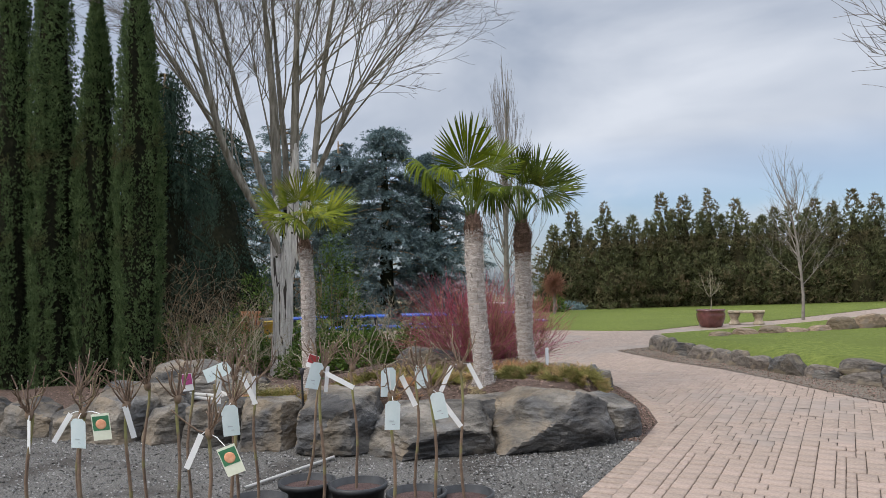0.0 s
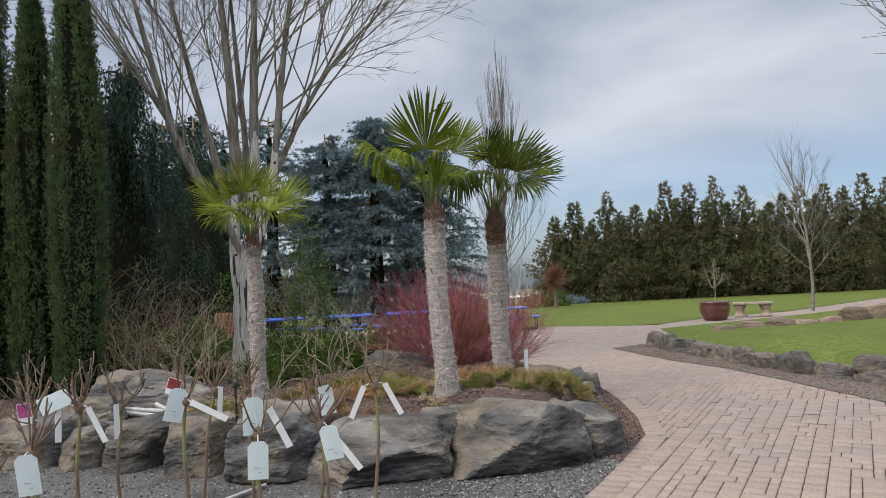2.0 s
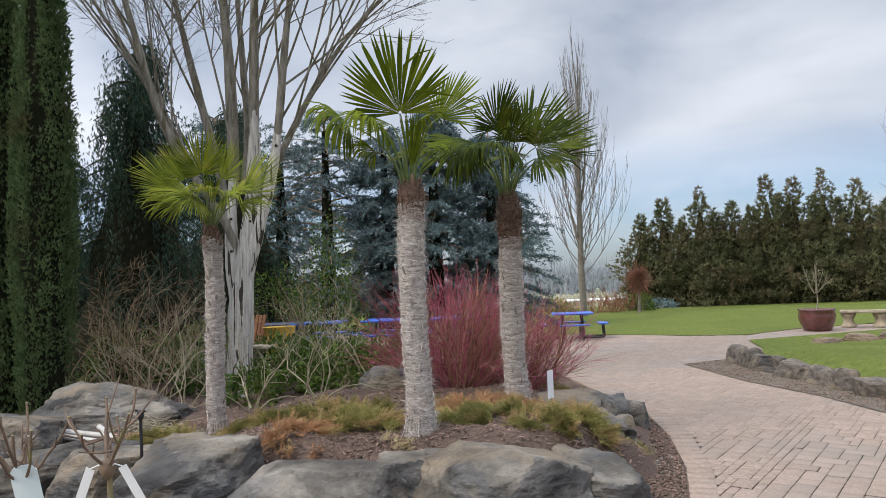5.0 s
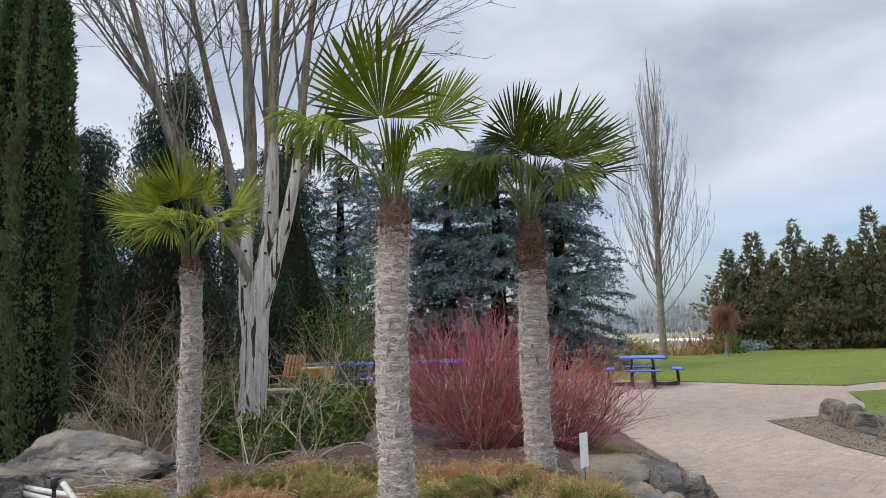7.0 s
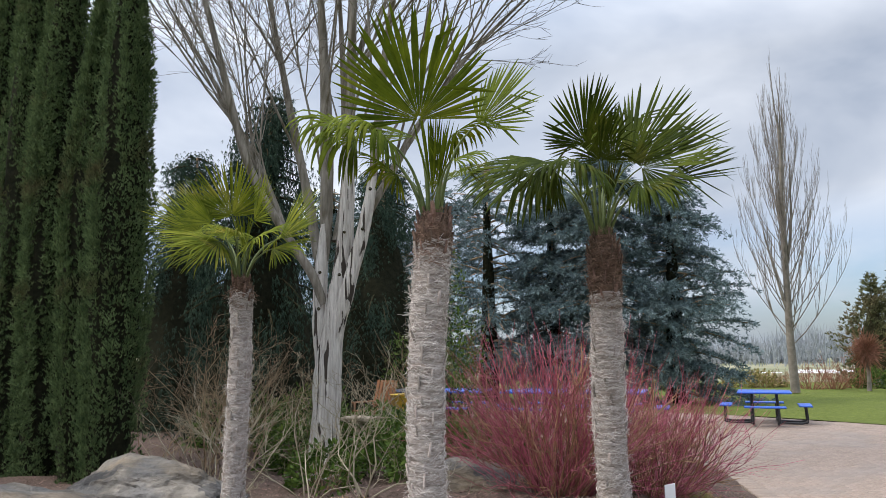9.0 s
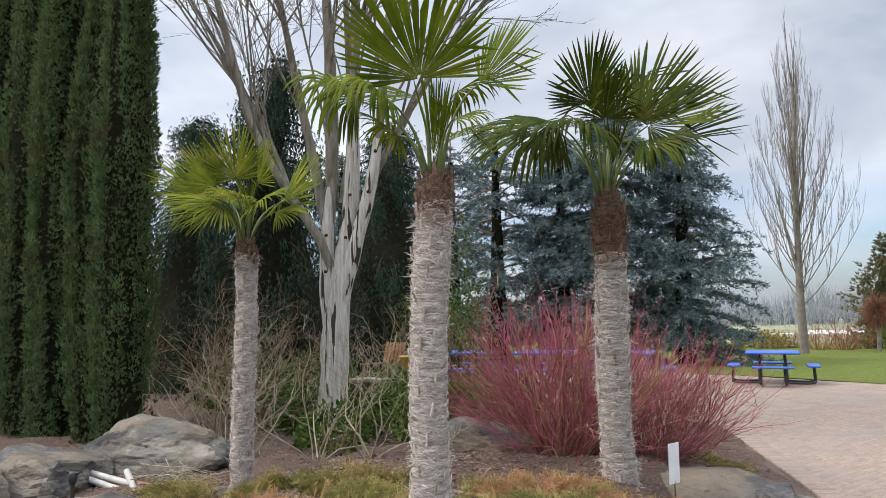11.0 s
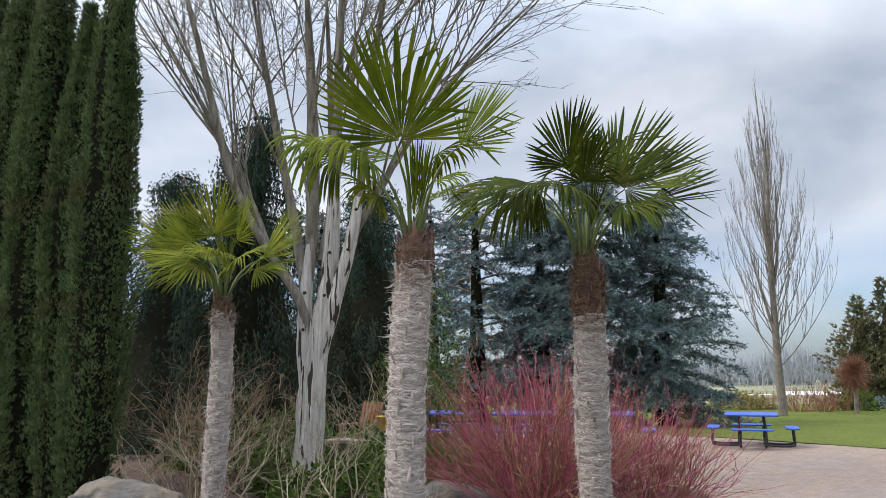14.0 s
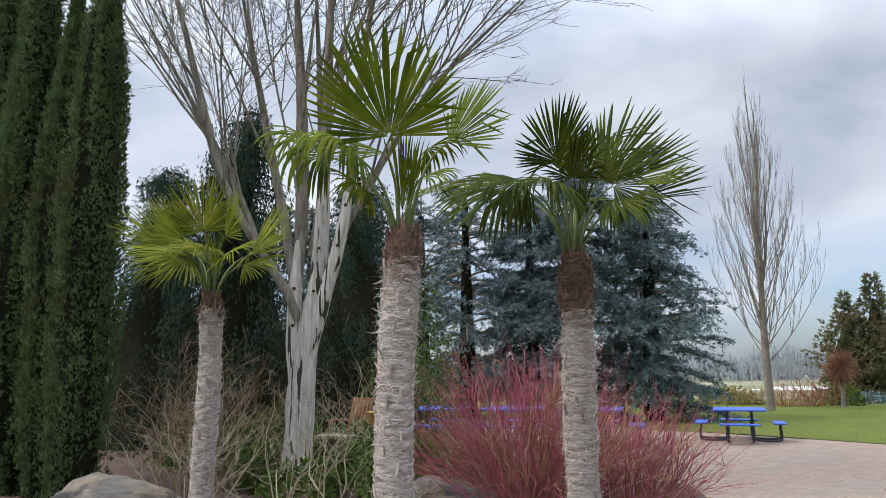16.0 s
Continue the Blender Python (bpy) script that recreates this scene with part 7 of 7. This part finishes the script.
T, S, P_ = "tag", "strip", "photo"
ROSES = [
    (0.09, 4.42, 1.05, (0.0, 0.02), [(-0.05, 0, 0.0, 5, 24, S), (0.05, -0.01, 0.01, 0, -26, S)]), (-0.19, 4.45, 1.0, (0.02, 0), [(0.02, -0.03, 0.06, 10, -8, T)]),
    (-0.56, 4.64, 1.02, (-0.02, 0), []), (-0.9, 4.76, 1.0, (0.1, 0.06), [(0.04, -0.03, 0.02, 30, 2, S)]), (-1.14, 4.44, 1.0, (0.0, 0), [(0.0, -0.03, 0.03, 40, -3, S)]),
    (-1.75, 4.3, 1.0, (0.02, 0), []), (-2.1, 4.25, 0.98, (0, 0), []),
    (-0.05, 3.94, 0.99, (-0.03, 0), [(0.03, -0.03, 0.0, 0, -10, T), (0.06, -0.02, -0.05, 0, -35, S)]), (-0.27, 3.66, 1.02, (0.0, 0.02), [(0.01, -0.04, -0.02, 12, 2, T), (-0.01, -0.02, 0.14, 20, 0, T), (0.05, -0.02, 0.1, 0, -24, S)]),
    (-0.68, 4.06, 1.08, (0.0, 0), [(-0.01, -0.03, 0.06, 30, 14, T), (0.03, -0.02, 0.0, 0, -60, S), (-0.03, -0.02, 0.1, 0, 20, "red")]), (-1.17, 4.12, 1.07, (0.0, 0), [(-0.02, -0.03, 0.06, 10, 68, T), (0.05, -0.02, 0.0, 0, -22, S), (-0.08, -0.02, 0.02, 20, 2, S)]),
    (-1.48, 4.26, 1.03, (0.02, 0), [(-0.02, -0.03, 0.05, 10, -6, "pink")]), (-0.99, 3.45, 1.02, (0.0, 0), [(-0.01, -0.03, 0.0, 10, -4, T)]), (-1.06, 3.26, 0.93, (0.02, 0), [(-0.03, -0.02, 0.0, 0, 26, S), (0.08, -0.04, -0.05, -6, -20, P_)]),
    (-1.38, 3.82, 1.0, (0.0, 0), []), (-1.58, 3.72, 0.99, (-0.02, 0), [(0.0, -0.02, 0.0, 20, -14, S)]), (-1.79, 3.62, 0.98, (0.02, 0), [(0.0, -0.05, -0.02, -6, 4, T), (-0.05, -0.02, 0.0, 0, 34, S), (0.1, -0.04, 0.0, 4, -4, P_)]),
    (-2.02, 3.6, 0.98, (0.0, 0), [(0.02, -0.04, -0.02, -30, 14, S)])]
for i, (x, y, head, lean, tags) in enumerate(ROSES):
    tree_rose(x, y, 700 + i, lean, tags, 7 + i % 4, head)

# ---- pavers ----


def paver_shape(sx, sy, h=0.03, b=0.007):
    x, y = sx / 2, sy / 2
    v = [(-x, -y, -h), (x, -y, -h), (x, y, -h), (-x, y, -h), (-x, -y, -b), (x, -y, -b), (x, y, -b), (-x, y, -b), (-x + b, -y + b, 0), (x - b, -y + b, 0), (x - b, y - b, 0), (-x + b, y - b, 0)]
    f = [(0, 1, 5, 4), (1, 2, 6, 5), (2, 3, 7, 6), (3, 0, 4, 7), (4, 5, 9, 8), (5, 6, 10, 9), (6, 7, 11, 10), (7, 4, 8, 11), (8, 9, 10, 11)]
    return np.array(v, float), np.array(f)


def pavers():
    rng = np.random.default_rng(95)
    unit = 0.07
    kinds = ((2, 2), (3, 2), (2, 3), (1, 2), (2, 1), (1, 1))
    sizes = {k: paver_shape(k[0] * unit - 0.005, k[1] * unit - 0.005, b=0.004) for k in kinds}
    shared = {}
    for w, (v, f) in sizes.items():
        shared[w] = np_mesh("paver", v, f)
        shared[w].materials.append(PAVER)
    # mixed squares and oblongs, fitted one after another
    # the courses run square to the straight edge of the path
    lie = radians(-28.9)
    co, si = math.cos(lie), math.sin(lie)
    x0, y0, nx, ny = -22.0, -8.0, 640, 709
    hx_, hy_ = np.meshgrid(x0 + unit * (np.arange(nx) + 0.5), y0 + unit * (np.arange(ny) + 0.5), indexing="ij")
    gx_, gy_ = co * hx_ - si * hy_, si * hx_ + co * hy_
    free = inside_distance(PAVED, gx_, gy_) > -0.06
    edged = np.zeros_like(free)
    left = np.array([(p[0], p[1]) for p in PAVED[4:15]])
    for a, b in zip(left, left[1:]):
        e = b - a
        t = np.clip(((gx_ - a[0]) * e[0] + (gy_ - a[1]) * e[1]) / (e @ e), 0, 1)
        edged |= np.hypot(gx_ - a[0] - t * e[0], gy_ - a[1] - t * e[1]) < 0.17
    free &= ~edged
    cells = []
    for j in range(ny):
        for i in np.flatnonzero(free[:, j]):
            if not free[i, j]:
                continue
            u = rng.uniform()
            order = ((2, 2), (3, 2), (2, 3)) if u < 0.42 else ((3, 2), (2, 2), (2, 3)) if u < 0.7 else ((2, 3), (3, 2), (2, 2))
            for k, (a, b) in enumerate(order + ((2, 1), (1, 2), (1, 1))):
                if i + a <= nx and j + b <= ny and free[i:i + a, j:j + b].all():
                    free[i:i + a, j:j + b] = False
                    cells.append((x0 + unit * (i + a / 2), y0 + unit * (j + b / 2), a, b))
                    break
    cells = np.array(cells)
    cells[:, :2] = np.column_stack([co * cells[:, 0] - si * cells[:, 1], si * cells[:, 0] + co * cells[:, 1]])
    border = []
    for a, b in list(zip(left, left[1:])):
        ln = np.hypot(*(b - a))
        n = max(1, int(ln / 0.118))
        for i in range(n):
            nv = np.array([a[1] - b[1], b[0] - a[0]]) / ln
            p = a + (b - a) * (i + 0.5) / n - nv * 0.09
            border.append((p[0], p[1], math.atan2(b[1] - a[1], b[0] - a[0])))
    near = (np.abs(cells[:, 0] - 2.6) < 1.95) & (cells[:, 1] > 4.75) & (cells[:, 1] < 7.6)
    pick = np.flatnonzero(near)
    pick = pick[np.argsort(cells[pick, 1])][:290]
    rest = np.ones(len(cells), bool)
    rest[pick] = False
    slope = math.degrees(math.atan(0.0225))
    for x, y, a, b in cells[pick]:
        ob = new("paver", shared[(int(a), int(b))])
        ob.parent = pavement
        ob.matrix_basis = pose(x, y, float(gz(x, y)) + 0.006 + rng.normal(0, 0.0015), slope + rng.normal(0, 0.5), rng.normal(0, 0.5), math.degrees(lie) + rng.normal(0, 0.9)) @ Matrix.Diagonal((rng.uniform(0.965, 1.0), rng.uniform(0.965, 1.0), 1, 1))
    parts = []
    far = cells[rest]
    for w in kinds:
        c = far[(far[:, 2] == w[0]) & (far[:, 3] == w[1])]
        calm = np.where(c[:, 1] > 9, 0.25, 1.0)
        v, f = sizes[w]
        f = f[4:]
        pos = np.column_stack([c[:, 0], c[:, 1], gz(c[:, 0], c[:, 1]) + 0.006 + rng.normal(0, 0.0015, len(c)) * calm])
        up = np.column_stack([rng.normal(0, 0.008, len(c)) * calm, rng.normal(0, 0.008, len(c)) * calm - 0.0225, np.ones(len(c))])
        fore = np.array([-si, co, 0.0225 * co])
        m = np.stack([np.cross(fore[None], up), np.broadcast_to(fore, up.shape), up], -1)
        parts.append(scatter(v, f, pos, m, np.column_stack([rng.uniform(0.985, 1.005, len(c)) + 0.032 * (c[:, 1] > 9.5), rng.uniform(0.985, 1.005, len(c)) + 0.032 * (c[:, 1] > 9.5), np.ones(len(c))])))
    b = np.array(border)
    v, f = paver_shape(0.11, 0.19)
    up = np.column_stack([rng.normal(0, 0.01, len(b)), rng.normal(-0.0225, 0.01, len(b)), np.ones(len(b))])
    ax = np.column_stack([np.cos(b[:, 2]), np.sin(b[:, 2]), 0.0225 * np.sin(b[:, 2])])
    m = np.stack([ax, np.cross(up, ax), up], -1)
    parts.append(scatter(v, f, np.column_stack([b[:, 0], b[:, 1], gz(b[:, 0], b[:, 1]) + 0.012]), m, np.ones((len(b), 1))))
    me = np_mesh("paver_field", *merge(parts))
    me.materials.append(PAVER)
    ob = new("paver_field", me)
    ob.parent = pavement
    tagged(ob, kind="stuff")


pavers()
